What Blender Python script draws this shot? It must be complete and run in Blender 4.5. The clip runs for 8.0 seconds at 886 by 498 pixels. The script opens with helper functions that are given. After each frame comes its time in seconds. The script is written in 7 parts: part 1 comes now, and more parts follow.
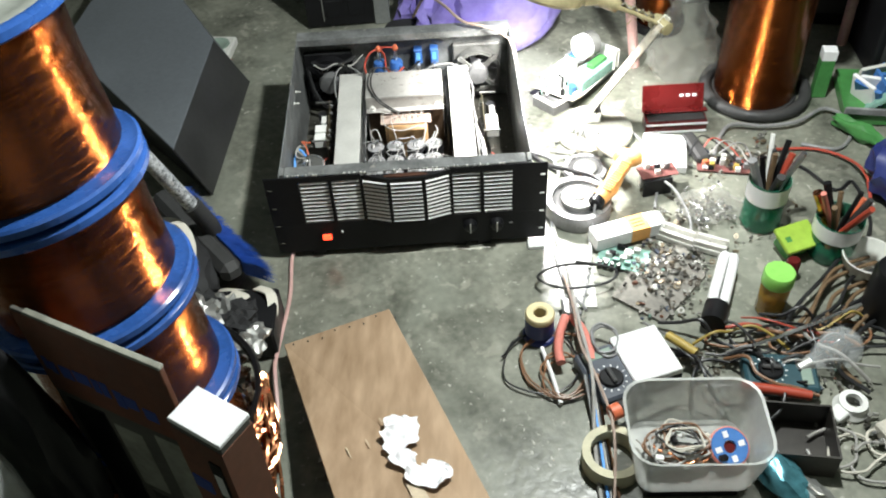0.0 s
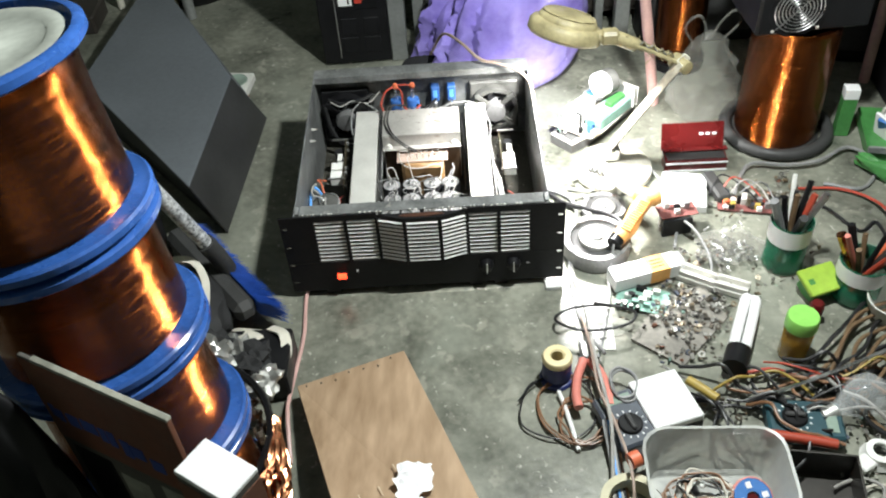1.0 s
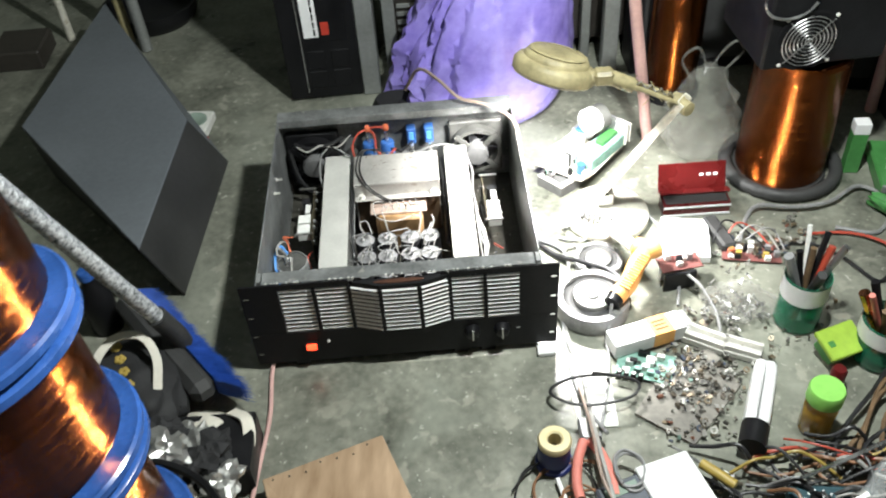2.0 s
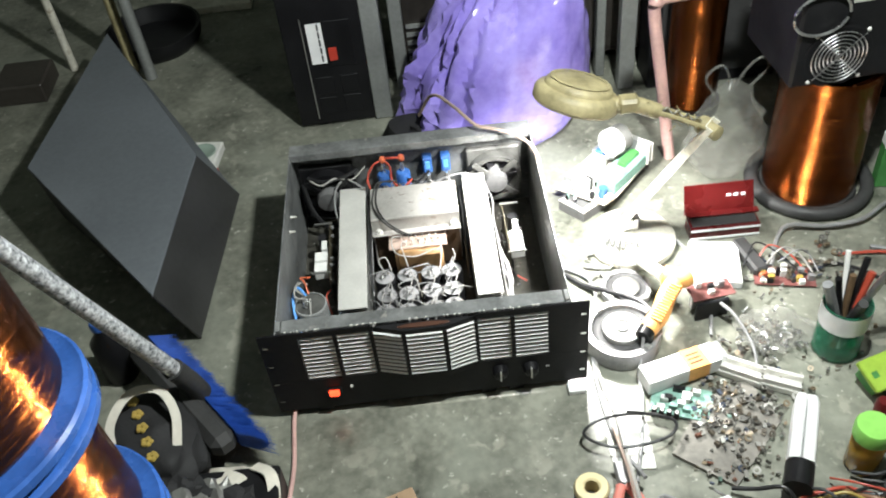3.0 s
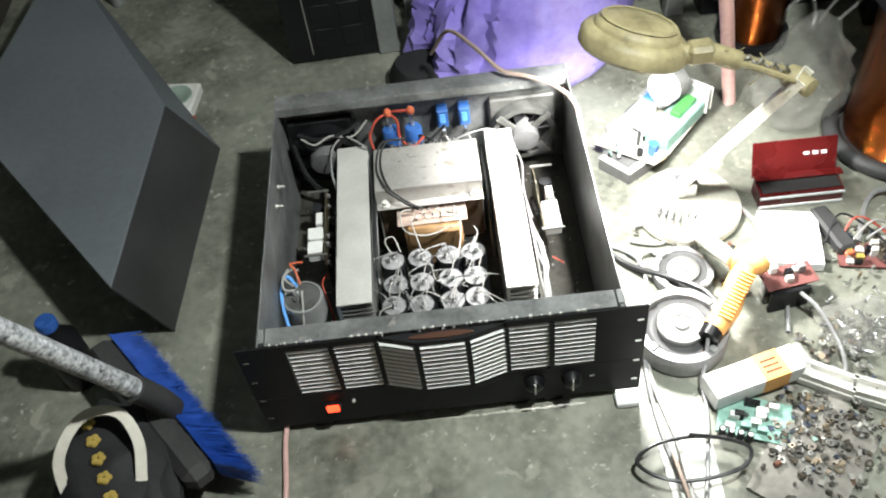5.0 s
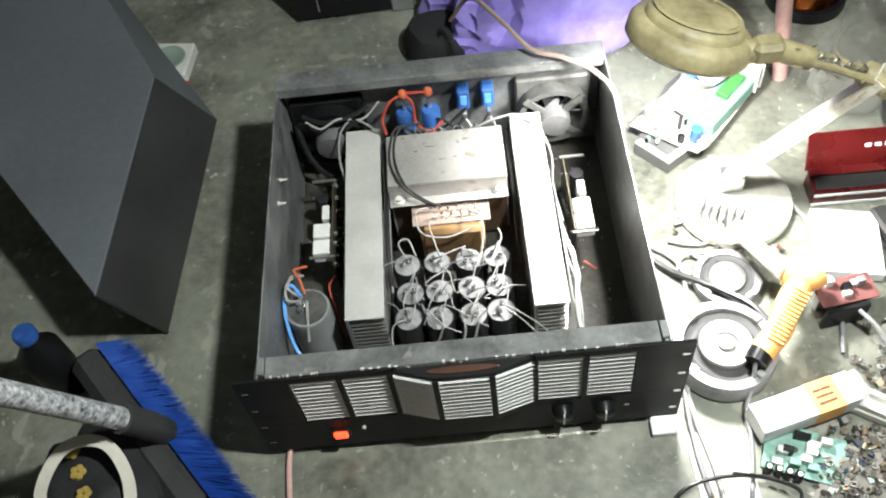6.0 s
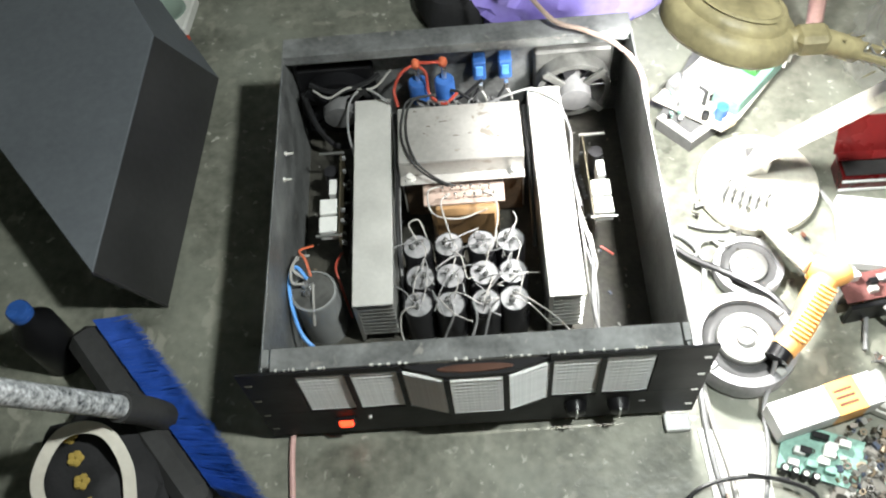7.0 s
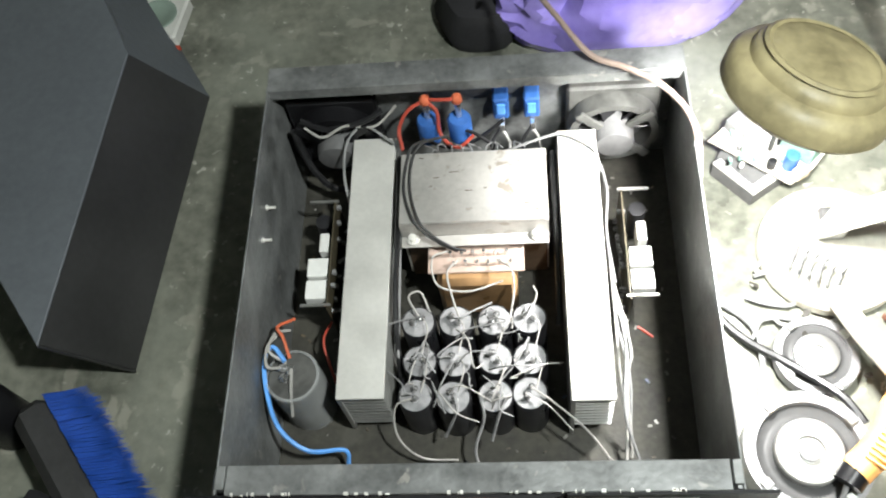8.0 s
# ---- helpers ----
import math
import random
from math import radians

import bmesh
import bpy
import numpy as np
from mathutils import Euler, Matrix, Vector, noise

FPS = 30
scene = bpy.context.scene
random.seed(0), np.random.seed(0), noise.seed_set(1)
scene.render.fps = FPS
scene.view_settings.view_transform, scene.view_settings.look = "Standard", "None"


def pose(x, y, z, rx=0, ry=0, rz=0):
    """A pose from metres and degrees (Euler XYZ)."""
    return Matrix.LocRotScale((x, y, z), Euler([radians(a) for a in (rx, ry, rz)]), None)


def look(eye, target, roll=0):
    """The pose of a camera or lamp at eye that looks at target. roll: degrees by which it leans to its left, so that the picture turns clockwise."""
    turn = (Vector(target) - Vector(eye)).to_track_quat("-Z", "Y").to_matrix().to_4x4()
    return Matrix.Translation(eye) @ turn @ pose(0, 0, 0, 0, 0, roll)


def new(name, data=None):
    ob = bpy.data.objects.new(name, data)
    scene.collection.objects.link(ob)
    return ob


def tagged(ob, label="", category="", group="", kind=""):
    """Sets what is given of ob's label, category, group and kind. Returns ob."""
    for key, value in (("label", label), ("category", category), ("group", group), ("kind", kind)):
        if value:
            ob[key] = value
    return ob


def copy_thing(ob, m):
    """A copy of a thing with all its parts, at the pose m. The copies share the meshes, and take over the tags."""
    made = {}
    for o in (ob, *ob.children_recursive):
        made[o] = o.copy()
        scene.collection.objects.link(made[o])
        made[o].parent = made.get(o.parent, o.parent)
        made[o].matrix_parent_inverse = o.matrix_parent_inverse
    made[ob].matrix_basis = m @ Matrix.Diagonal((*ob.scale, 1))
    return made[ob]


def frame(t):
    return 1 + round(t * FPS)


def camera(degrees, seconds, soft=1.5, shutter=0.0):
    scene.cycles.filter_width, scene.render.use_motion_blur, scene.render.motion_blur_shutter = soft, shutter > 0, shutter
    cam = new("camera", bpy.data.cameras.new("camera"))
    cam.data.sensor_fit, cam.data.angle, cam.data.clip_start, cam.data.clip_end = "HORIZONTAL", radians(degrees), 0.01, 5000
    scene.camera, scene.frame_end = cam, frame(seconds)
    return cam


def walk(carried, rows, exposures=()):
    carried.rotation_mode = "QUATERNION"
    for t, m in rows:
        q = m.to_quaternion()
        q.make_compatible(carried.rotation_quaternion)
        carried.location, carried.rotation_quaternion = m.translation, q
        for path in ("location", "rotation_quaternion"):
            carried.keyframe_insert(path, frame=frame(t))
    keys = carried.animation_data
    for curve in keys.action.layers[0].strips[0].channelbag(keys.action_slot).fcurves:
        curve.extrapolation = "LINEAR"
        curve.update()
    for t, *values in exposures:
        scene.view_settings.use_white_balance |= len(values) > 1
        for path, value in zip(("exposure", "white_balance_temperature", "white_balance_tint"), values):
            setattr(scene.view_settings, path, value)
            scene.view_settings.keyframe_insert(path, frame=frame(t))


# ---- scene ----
cam = camera(52.1, 8.0, soft=2.0, shutter=0.3)
PATH = [
    (0, (0.062, -1.173, 1.173), (0.053, 0.237, -0.245), -3.9),
    (0.5, (0.058, -1.162, 1.171), (0.05, 0.266, -0.229), -3.4),
    (1, (0.065, -1.146, 1.172), (0.022, 0.311, -0.198), -4.5),
    (1.5, (0.065, -1.087, 1.154), (-0.019, 0.38, -0.203), -4.3),
    (2, (0.066, -0.965, 1.132), (0.071, 0.498, -0.232), -4.4),
    (2.2, (0.055, -0.944, 1.131), (0.082, 0.544, -0.205), -5.1),
    (3.5, (0.043, -0.86, 1.155), (0.01, 0.561, -0.252), -7.6),
    (4, (0.033, -0.849, 1.146), (0.0, 0.548, -0.284), -7.0),
    (4.2, (0.033, -0.828, 1.132), (-0.028, 0.6, -0.267), -7.9),
    (5.5, (0.042, -0.492, 1.001), (-0.004, 0.718, -0.591), -8.5),
    (6, (0.029, -0.446, 1.013), (-0.05, 0.714, -0.615), -8.8),
    (6.5, (0.012, -0.417, 1.01), (-0.031, 0.669, -0.669), -6.9),
    (7, (0.014, -0.367, 1.012), (-0.07, 0.663, -0.701), -8.0),
    (7.5, (0.042, -0.222, 0.989), (-0.078, 0.722, -0.77), -9.4),
    (8, (0.056, -0.175, 0.92), (-0.141, 0.777, -0.828), -12.4),
]
walk(cam, [(t, look(eye, target, roll)) for t, eye, target, roll in PATH],
     [(0.0, 0.05), (4.2, -0.03), (5.5, -0.18), (8.0, -0.25)])

# ---- light ----
world = bpy.data.worlds.new("night_room")
scene.world = world
world.use_nodes = True
world.node_tree.nodes["Background"].inputs[0].default_value = (0.75, 0.9, 1.0, 1)
world.node_tree.nodes["Background"].inputs[1].default_value = 0.002


def lamp(name, kind, m, watts, colour, size, **extra):
    data = bpy.data.lights.new(name, kind)
    data.energy, data.color = watts, colour
    if kind == "AREA":
        data.size = size
    else:
        data.shadow_soft_size = size
    for k, v in extra.items():
        if k == "spot_size":
            data.spot_size = v
        if k == "spot_blend":
            data.spot_blend = v
    ob = new(name, data)
    ob.matrix_world = m
    return ob


# bare bulb hanging over the clutter, the lit head of the work lamp, and a weak fill added under the ceiling, no fitting
# seen
lamp("hanging_bulb_light", "POINT", pose(0.40, -0.12, 1.22), 89, (0.95, 1.0, 0.97), 0.035)
lamp("work_lamp_light", "SPOT", look((0.265, 0.253, 0.334), (0.268, 0.26, 0)), 36, (1.0, 0.99, 0.96), 0.03, spot_size=radians(122), spot_blend=0.5)
lamp("ceiling_fill_light", "AREA", look((-0.3, -0.9, 2.55), (-0.2, 0, 0)), 0.8, (0.9, 1.0, 0.95), 0.6)


# ---- materials ----
def mat(name, colour, rough=0.5, metal=0.0, vary=0.25, scale=8.0, fine=90.0, bump=0.1, tint=None, rnd=0.0, coat=0.0, stains=0.0, stretch=(1, 1, 1), spec=0.5):
    """A surface with a broad and a fine variation, relief and uneven gloss."""
    m = bpy.data.materials.new(name)
    m.use_nodes = True
    nt = m.node_tree
    b = nt.nodes["Principled BSDF"]
    tc = nt.nodes.new("ShaderNodeTexCoord")
    mp = nt.nodes.new("ShaderNodeMapping")
    mp.inputs["Scale"].default_value = stretch
    nt.links.new(tc.outputs["Object"], mp.inputs[0])

    def noise_node(s, d):
        n = nt.nodes.new("ShaderNodeTexNoise")
        n.inputs["Scale"].default_value, n.inputs["Detail"].default_value = s, d
        nt.links.new(mp.outputs[0], n.inputs["Vector"])
        return n.outputs["Fac"]
    broad, small = noise_node(scale, 4), noise_node(fine, 3)
    mix = nt.nodes.new("ShaderNodeMath")
    mix.operation = "ADD"
    half = nt.nodes.new("ShaderNodeMath")
    half.operation = "MULTIPLY"
    half.inputs[1].default_value = 0.5
    nt.links.new(small, half.inputs[0])
    nt.links.new(broad, mix.inputs[0])
    nt.links.new(half.outputs[0], mix.inputs[1])
    last = mix.outputs[0]
    if rnd:
        info = nt.nodes.new("ShaderNodeObjectInfo")
        rr = nt.nodes.new("ShaderNodeMath")
        rr.operation = "MULTIPLY_ADD"
        rr.inputs[1].default_value = rnd
        nt.links.new(info.outputs["Random"], rr.inputs[0])
        nt.links.new(last, rr.inputs[2])
        last = rr.outputs[0]
    ramp = nt.nodes.new("ShaderNodeValToRGB")
    dark = [c * (1 - vary) for c in colour]
    light = [min(1, c * (1 + vary)) for c in (tint or colour)]
    ramp.color_ramp.elements[0].position, ramp.color_ramp.elements[1].position = 0.45, 1.05 + rnd / 2
    ramp.color_ramp.elements[0].color, ramp.color_ramp.elements[1].color = (*dark, 1), (*light, 1)
    nt.links.new(last, ramp.inputs[0])
    out = ramp.outputs[0]
    if stains:
        st = nt.nodes.new("ShaderNodeTexNoise")
        st.inputs["Scale"].default_value, st.inputs["Detail"].default_value, st.inputs["Distortion"].default_value = scale * 0.6, 8, 0.6
        nt.links.new(mp.outputs[0], st.inputs["Vector"])
        sr = nt.nodes.new("ShaderNodeValToRGB")
        sr.color_ramp.elements[0].position, sr.color_ramp.elements[1].position = 0.52, 0.66
        nt.links.new(st.outputs["Fac"], sr.inputs[0])
        k = nt.nodes.new("ShaderNodeMath")
        k.operation = "MULTIPLY"
        k.inputs[1].default_value = stains
        nt.links.new(sr.outputs[0], k.inputs[0])
        mx = nt.nodes.new("ShaderNodeMix")
        mx.data_type = "RGBA"
        nt.links.new(k.outputs[0], mx.inputs["Factor"])
        nt.links.new(out, mx.inputs["A"])
        mx.inputs["B"].default_value = (*[min(1, c * 1.9 + 0.03) for c in colour], 1)
        out = mx.outputs["Result"]
    nt.links.new(out, b.inputs["Base Color"])
    b.inputs["Metallic"].default_value = metal
    b.inputs["Coat Weight"].default_value, b.inputs["Specular IOR Level"].default_value = coat, spec
    rmap = nt.nodes.new("ShaderNodeMapRange")
    rmap.inputs["From Min"].default_value, rmap.inputs["From Max"].default_value = 0.3, 0.7
    rmap.inputs["To Min"].default_value, rmap.inputs["To Max"].default_value = max(0.03, rough - 0.1), min(1, rough + 0.12)
    nt.links.new(broad, rmap.inputs["Value"])
    nt.links.new(rmap.outputs[0], b.inputs["Roughness"])
    if bump:
        bp = nt.nodes.new("ShaderNodeBump")
        bp.inputs["Strength"].default_value, bp.inputs["Distance"].default_value = bump, 0.002
        nt.links.new(small, bp.inputs["Height"])
        nt.links.new(bp.outputs[0], b.inputs["Normal"])
    return m


def glass(name, colour, rough=0.05, alpha=0.4):
    """Thin plastic or glass: a tinted clear share and a glossy share."""
    m = mat(name, colour, rough, vary=0.15, bump=0.05)
    m.node_tree.nodes["Principled BSDF"].inputs["Alpha"].default_value = alpha
    return m


def glow(name, colour, strength):
    m = mat(name, colour, 0.3)
    b = m.node_tree.nodes["Principled BSDF"]
    b.inputs["Emission Color"].default_value, b.inputs["Emission Strength"].default_value = (*colour, 1), strength
    return m


def wound(name, colour):
    """Lacquered wire in close turns round an upright axis: each turn is round in section and lies a little unevenly."""
    m = mat(name, colour, 0.14, 1.0, 0.3, 30, 240, 0.0, stretch=(1, 1, 12))
    nt = m.node_tree
    b = nt.nodes["Principled BSDF"]
    tc = nt.nodes.new("ShaderNodeTexCoord")

    def node(kind, operation, *values):
        n = nt.nodes.new(kind)
        n.operation = operation
        for i, v in enumerate(values):
            if isinstance(v, bpy.types.NodeSocket):
                nt.links.new(v, n.inputs[i])
            else:
                n.inputs[i].default_value = v
        return n.outputs[0]

    def ruffle(across, along):
        mp = nt.nodes.new("ShaderNodeMapping")
        mp.inputs["Scale"].default_value = (across, across, along)
        nt.links.new(tc.outputs["Object"], mp.inputs[0])
        n = nt.nodes.new("ShaderNodeTexNoise")
        n.inputs["Scale"].default_value, n.inputs["Detail"].default_value = 1.0, 1.0
        nt.links.new(mp.outputs[0], n.inputs["Vector"])
        return n
    xyz = nt.nodes.new("ShaderNodeSeparateXYZ")
    nt.links.new(tc.outputs["Object"], xyz.inputs[0])
    drift = node("ShaderNodeMath", "MULTIPLY", ruffle(5, 30).outputs["Fac"], 5.0)
    turn = node("ShaderNodeMath", "SINE", node("ShaderNodeMath", "MULTIPLY_ADD", xyz.outputs["Z"], 2 * math.pi / 0.0011, drift))
    lean = nt.nodes.new("ShaderNodeCombineXYZ")
    nt.links.new(node("ShaderNodeMath", "MULTIPLY", turn, 1.5), lean.inputs["Z"])
    geo = nt.nodes.new("ShaderNodeNewGeometry")
    normal = node("ShaderNodeVectorMath", "ADD", geo.outputs["Normal"], lean.outputs[0])
    for across, along, amount in ((9, 110, 0.10), (15, 560, 0.36)):
        off = node("ShaderNodeVectorMath", "SUBTRACT", ruffle(across, along).outputs["Color"], (0.5, 0.5, 0.5))
        normal = node("ShaderNodeVectorMath", "MULTIPLY_ADD", off, (amount, amount, 0.0), normal)
    nt.links.new(node("ShaderNodeVectorMath", "NORMALIZE", normal), b.inputs["Normal"])
    return m


def flecked(m, colour, scale, low, high, amount):
    """Crisp flecks of another colour, gathered in loose drifts."""
    nt = m.node_tree
    b = nt.nodes["Principled BSDF"]
    base = b.inputs["Base Color"].links[0].from_socket
    tc = nt.nodes.new("ShaderNodeTexCoord")
    fac = None
    for sc, detail, lo, hi in ((scale, 5, low, high), (scale * 0.17, 3, 0.42, 0.62)):
        n = nt.nodes.new("ShaderNodeTexNoise")
        n.inputs["Scale"].default_value, n.inputs["Detail"].default_value, n.inputs["Distortion"].default_value = sc, detail, 0.4
        nt.links.new(tc.outputs["Object"], n.inputs["Vector"])
        r = nt.nodes.new("ShaderNodeMapRange")
        r.inputs["From Min"].default_value, r.inputs["From Max"].default_value = lo, hi
        nt.links.new(n.outputs["Fac"], r.inputs["Value"])
        if fac is None:
            r.inputs["To Max"].default_value = amount
            fac = r.outputs[0]
        else:
            k = nt.nodes.new("ShaderNodeMath")
            k.operation = "MULTIPLY"
            nt.links.new(fac, k.inputs[0])
            nt.links.new(r.outputs[0], k.inputs[1])
            fac = k.outputs[0]
    mx = nt.nodes.new("ShaderNodeMix")
    mx.data_type = "RGBA"
    nt.links.new(fac, mx.inputs["Factor"])
    nt.links.new(base, mx.inputs["A"])
    mx.inputs["B"].default_value = (*colour, 1)
    nt.links.new(mx.outputs["Result"], b.inputs["Base Color"])
    return m


M = dict(
    concrete=flecked(flecked(mat("worn_concrete", (0.112, 0.119, 0.096), 0.36, 0, 0.5, 9, 70, 0.4, tint=(0.175, 0.178, 0.145), stains=0.55), (0.36, 0.35, 0.29), 26, 0.58, 0.64, 0.6), (0.5, 0.49, 0.43), 85, 0.63, 0.67, 0.7),
    plaster=mat("dim_plaster", (0.16, 0.175, 0.15), 0.85, 0, 0.3, 3, 60, 0.3, stains=0.2),
    black_paint=mat("black_paint", (0.008, 0.008, 0.009), 0.5, 0, 0.4, 12, 200, 0.1, spec=0.22),
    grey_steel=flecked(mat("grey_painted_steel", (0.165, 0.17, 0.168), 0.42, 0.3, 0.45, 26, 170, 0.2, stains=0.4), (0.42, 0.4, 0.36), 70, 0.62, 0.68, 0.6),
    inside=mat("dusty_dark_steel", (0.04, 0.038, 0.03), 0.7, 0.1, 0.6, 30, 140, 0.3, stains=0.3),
    alu=mat("bare_aluminium", (0.68, 0.67, 0.63), 0.4, 0.3, 0.1, 20, 200, 0.1),
    alu_dull=mat("dull_aluminium", (0.45, 0.45, 0.43), 0.4, 0.8, 0.2, 10, 200, 0.1),
    slat=mat("bright_slat", (0.8, 0.81, 0.8), 0.4, 0.1, 0.15, 20, 200, 0.05, rnd=0.1),
    tin=flecked(mat("scratched_tin", (0.44, 0.425, 0.40), 0.45, 0.4, 0.18, 14, 170, 0.15, stains=0.15), (0.2, 0.15, 0.1), 55, 0.62, 0.68, 0.6),
    dust_grey=mat("dust_covered_plastic", (0.075, 0.075, 0.07), 0.6, 0, 0.45, 30, 140, 0.2, stains=0.4),
    iron=mat("rusty_laminations", (0.10, 0.065, 0.04), 0.65, 0.3, 0.4, 20, 200, 0.3, stretch=(1, 8, 1)),
    bobbin=mat("pink_bobbin_card", (0.36, 0.27, 0.225), 0.6, 0, 0.2, 20, 150, 0.1),
    varnish=mat("brown_varnished_paper", (0.22, 0.13, 0.06), 0.35, 0, 0.35, 25, 120, 0.15),
    can_top=mat("grey_can_top", (0.27, 0.27, 0.275), 0.45, 0.3, 0.3, 60, 200, 0.2),
    can_body=mat("black_sleeve", (0.02, 0.02, 0.022), 0.35, 0, 0.3, 20, 200, 0.03),
    blue_can=mat("blue_sleeve", (0.04, 0.13, 0.40), 0.4, 0, 0.25, 30, 200, 0.05),
    white_part=mat("white_ceramic", (0.74, 0.74, 0.71), 0.5, 0, 0.1, 30, 200, 0.05),
    pcb_brown=mat("dark_circuit_board", (0.06, 0.05, 0.03), 0.5, 0, 0.4, 40, 200, 0.1),
    pcb_green=mat("green_circuit_board", (0.20, 0.36, 0.30), 0.5, 0, 0.35, 60, 250, 0.15),
    wire_white=mat("whitish_wire", (0.34, 0.33, 0.31), 0.45, 0, 0.2, 40, 200, 0),
    wire_grey=mat("grey_wire", (0.22, 0.22, 0.22), 0.45, 0, 0.3, 40, 200, 0),
    wire_red=mat("red_wire", (0.42, 0.07, 0.045), 0.4, 0, 0.2, 40, 200, 0),
    wire_blue=mat("blue_wire", (0.12, 0.36, 0.85), 0.4, 0, 0.2, 40, 200, 0),
    wire_black=mat("black_wire", (0.015, 0.015, 0.016), 0.4, 0, 0.3, 40, 200, 0),
    wire_brown=mat("brown_wire", (0.2, 0.1, 0.05), 0.45, 0, 0.3, 40, 200, 0),
    orange_plastic=mat("orange_plastic", (0.62, 0.15, 0.07), 0.4, 0, 0.15, 40, 200, 0),
    solder=mat("solder", (0.7, 0.7, 0.7), 0.25, 0.9, 0.2, 60, 200, 0.1),
    black_plastic=mat("black_plastic", (0.008, 0.008, 0.009), 0.38, 0, 0.3, 20, 200, 0.05, spec=0.25),
    clear=glass("cloudy_clear_sleeve", (0.7, 0.72, 0.72), 0.2, 0.3),
    lit_switch=glow("lit_switch", (1.0, 0.06, 0.02), 4.0),
    blue_plastic=mat("blue_plastic", (0.025, 0.085, 0.30), 0.25, 0, 0.3, 22, 150, 0.08, stains=0.2),
    copper=wound("wound_copper", (0.27, 0.072, 0.016)),
    copper_wire=mat("copper_wire", (0.62, 0.26, 0.13), 0.22, 1.0, 0.3, 40, 200, 0),
    card_grime=mat("grimy_white_card", (0.24, 0.24, 0.20), 0.65, 0, 0.4, 16, 90, 0.1, stains=0.5),
    pale_wood=mat("bare_pale_wood", (0.56, 0.46, 0.33), 0.6, 0, 0.2, 30, 120, 0.1),
    card_side=mat("printed_card", (0.085, 0.08, 0.07), 0.7, 0, 0.3, 10, 90, 0.1, stains=0.2),
    card_orange=mat("orange_print", (0.15, 0.055, 0.03), 0.6, 0, 0.25, 14, 90, 0.05),
    card_white=mat("white_card", (0.78, 0.78, 0.78), 0.6, 0, 0.08, 14, 90, 0.05),
    print_blue=mat("blue_print", (0.03, 0.06, 0.25), 0.6, 0, 0.2),
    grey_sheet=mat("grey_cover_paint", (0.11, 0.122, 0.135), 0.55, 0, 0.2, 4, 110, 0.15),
    dark_sheet=mat("dark_grey_sheet", (0.03, 0.03, 0.03), 0.5, 0, 0.3, 6, 110, 0.1),
    plywood=mat("worn_plywood", (0.30, 0.19, 0.105), 0.5, 0, 0.3, 6, 60, 0.25, tint=(0.47, 0.34, 0.23), stains=0.4, stretch=(1, 0.12, 1)),
    paper=mat("crumpled_tissue", (0.85, 0.85, 0.87), 0.8, 0, 0.08, 30, 100, 0.2),
    purple=mat("purple_plastic_bag", (0.22, 0.16, 0.60), 0.2, 0, 0.08, 8, 60, 0.04, tint=(0.36, 0.30, 0.74), coat=0.4),
    dusty_yellow=mat("dusty_yellowed_plastic", (0.25, 0.215, 0.115), 0.5, 0, 0.45, 22, 120, 0.25, stains=0.3),
    cream=flecked(mat("cream_painted_steel", (0.56, 0.54, 0.46), 0.5, 0, 0.3, 22, 120, 0.15, stains=0.3), (0.2, 0.14, 0.08), 60, 0.6, 0.66, 0.7),
    pink_pipe=mat("pale_pink_paint", (0.55, 0.34, 0.31), 0.45, 0, 0.2, 14, 120, 0.1),
    red_tin=mat("red_enamel", (0.09, 0.007, 0.007), 0.3, 0, 0.25, 14, 120, 0.05),
)


# ---- builders ----
def box(bm, x0, x1, y0, y1, z0, z1, bev=0.0, m=None):
    vs = [bm.verts.new((x, y, z)) for z in (z0, z1) for y in (y0, y1) for x in (x0, x1)]
    fs = [bm.faces.new([vs[i] for i in q]) for q in ((0, 2, 3, 1), (4, 5, 7, 6), (0, 1, 5, 4), (2, 6, 7, 3), (0, 4, 6, 2), (1, 3, 7, 5))]
    made = vs
    if bev:
        es = list({e for f in fs for e in f.edges})
        r = bmesh.ops.bevel(bm, geom=es, offset=bev, segments=1, affect="EDGES")
        made = list({v for v in r["verts"]} | {v for v in vs if v.is_valid})
    if m:
        bmesh.ops.transform(bm, matrix=m, verts=made)
    return bm


def prism(bm, plan, z0, z1):
    """An upright solid on a plan of (x, y) corners, counter-clockwise."""
    a = [bm.verts.new((*p, z0)) for p in plan]
    b = [bm.verts.new((*p, z1)) for p in plan]
    n = len(plan)
    bm.faces.new(a[::-1])
    bm.faces.new(b)
    for i in range(n):
        bm.faces.new((a[i], a[(i + 1) % n], b[(i + 1) % n], b[i]))
    return bm


def lathe(bm, profile, seg=24, m=None, wobble=0.0):
    """A solid of revolution about z from (radius, height) pairs, from the bottom up."""
    rings = []
    for r, z in profile:
        if r < 1e-5:
            rings.append([bm.verts.new((0, 0, z))])
        else:
            rings.append([bm.verts.new((r * (1 + wobble * math.sin(3 * a)) * math.cos(a), r * (1 + wobble * math.cos(2 * a)) * math.sin(a), z)) for a in (2 * math.pi * k / seg for k in range(seg))])
    for lo, hi in zip(rings, rings[1:]):
        for k in range(seg):
            k2 = (k + 1) % seg
            if len(lo) == 1 and len(hi) == 1:
                break
            if len(lo) == 1:
                bm.faces.new((lo[0], hi[k2], hi[k]))
            elif len(hi) == 1:
                bm.faces.new((lo[k], lo[k2], hi[0]))
            else:
                bm.faces.new((lo[k], lo[k2], hi[k2], hi[k]))
    if m:
        bmesh.ops.transform(bm, matrix=m, verts=[v for ring in rings for v in ring])
    return bm


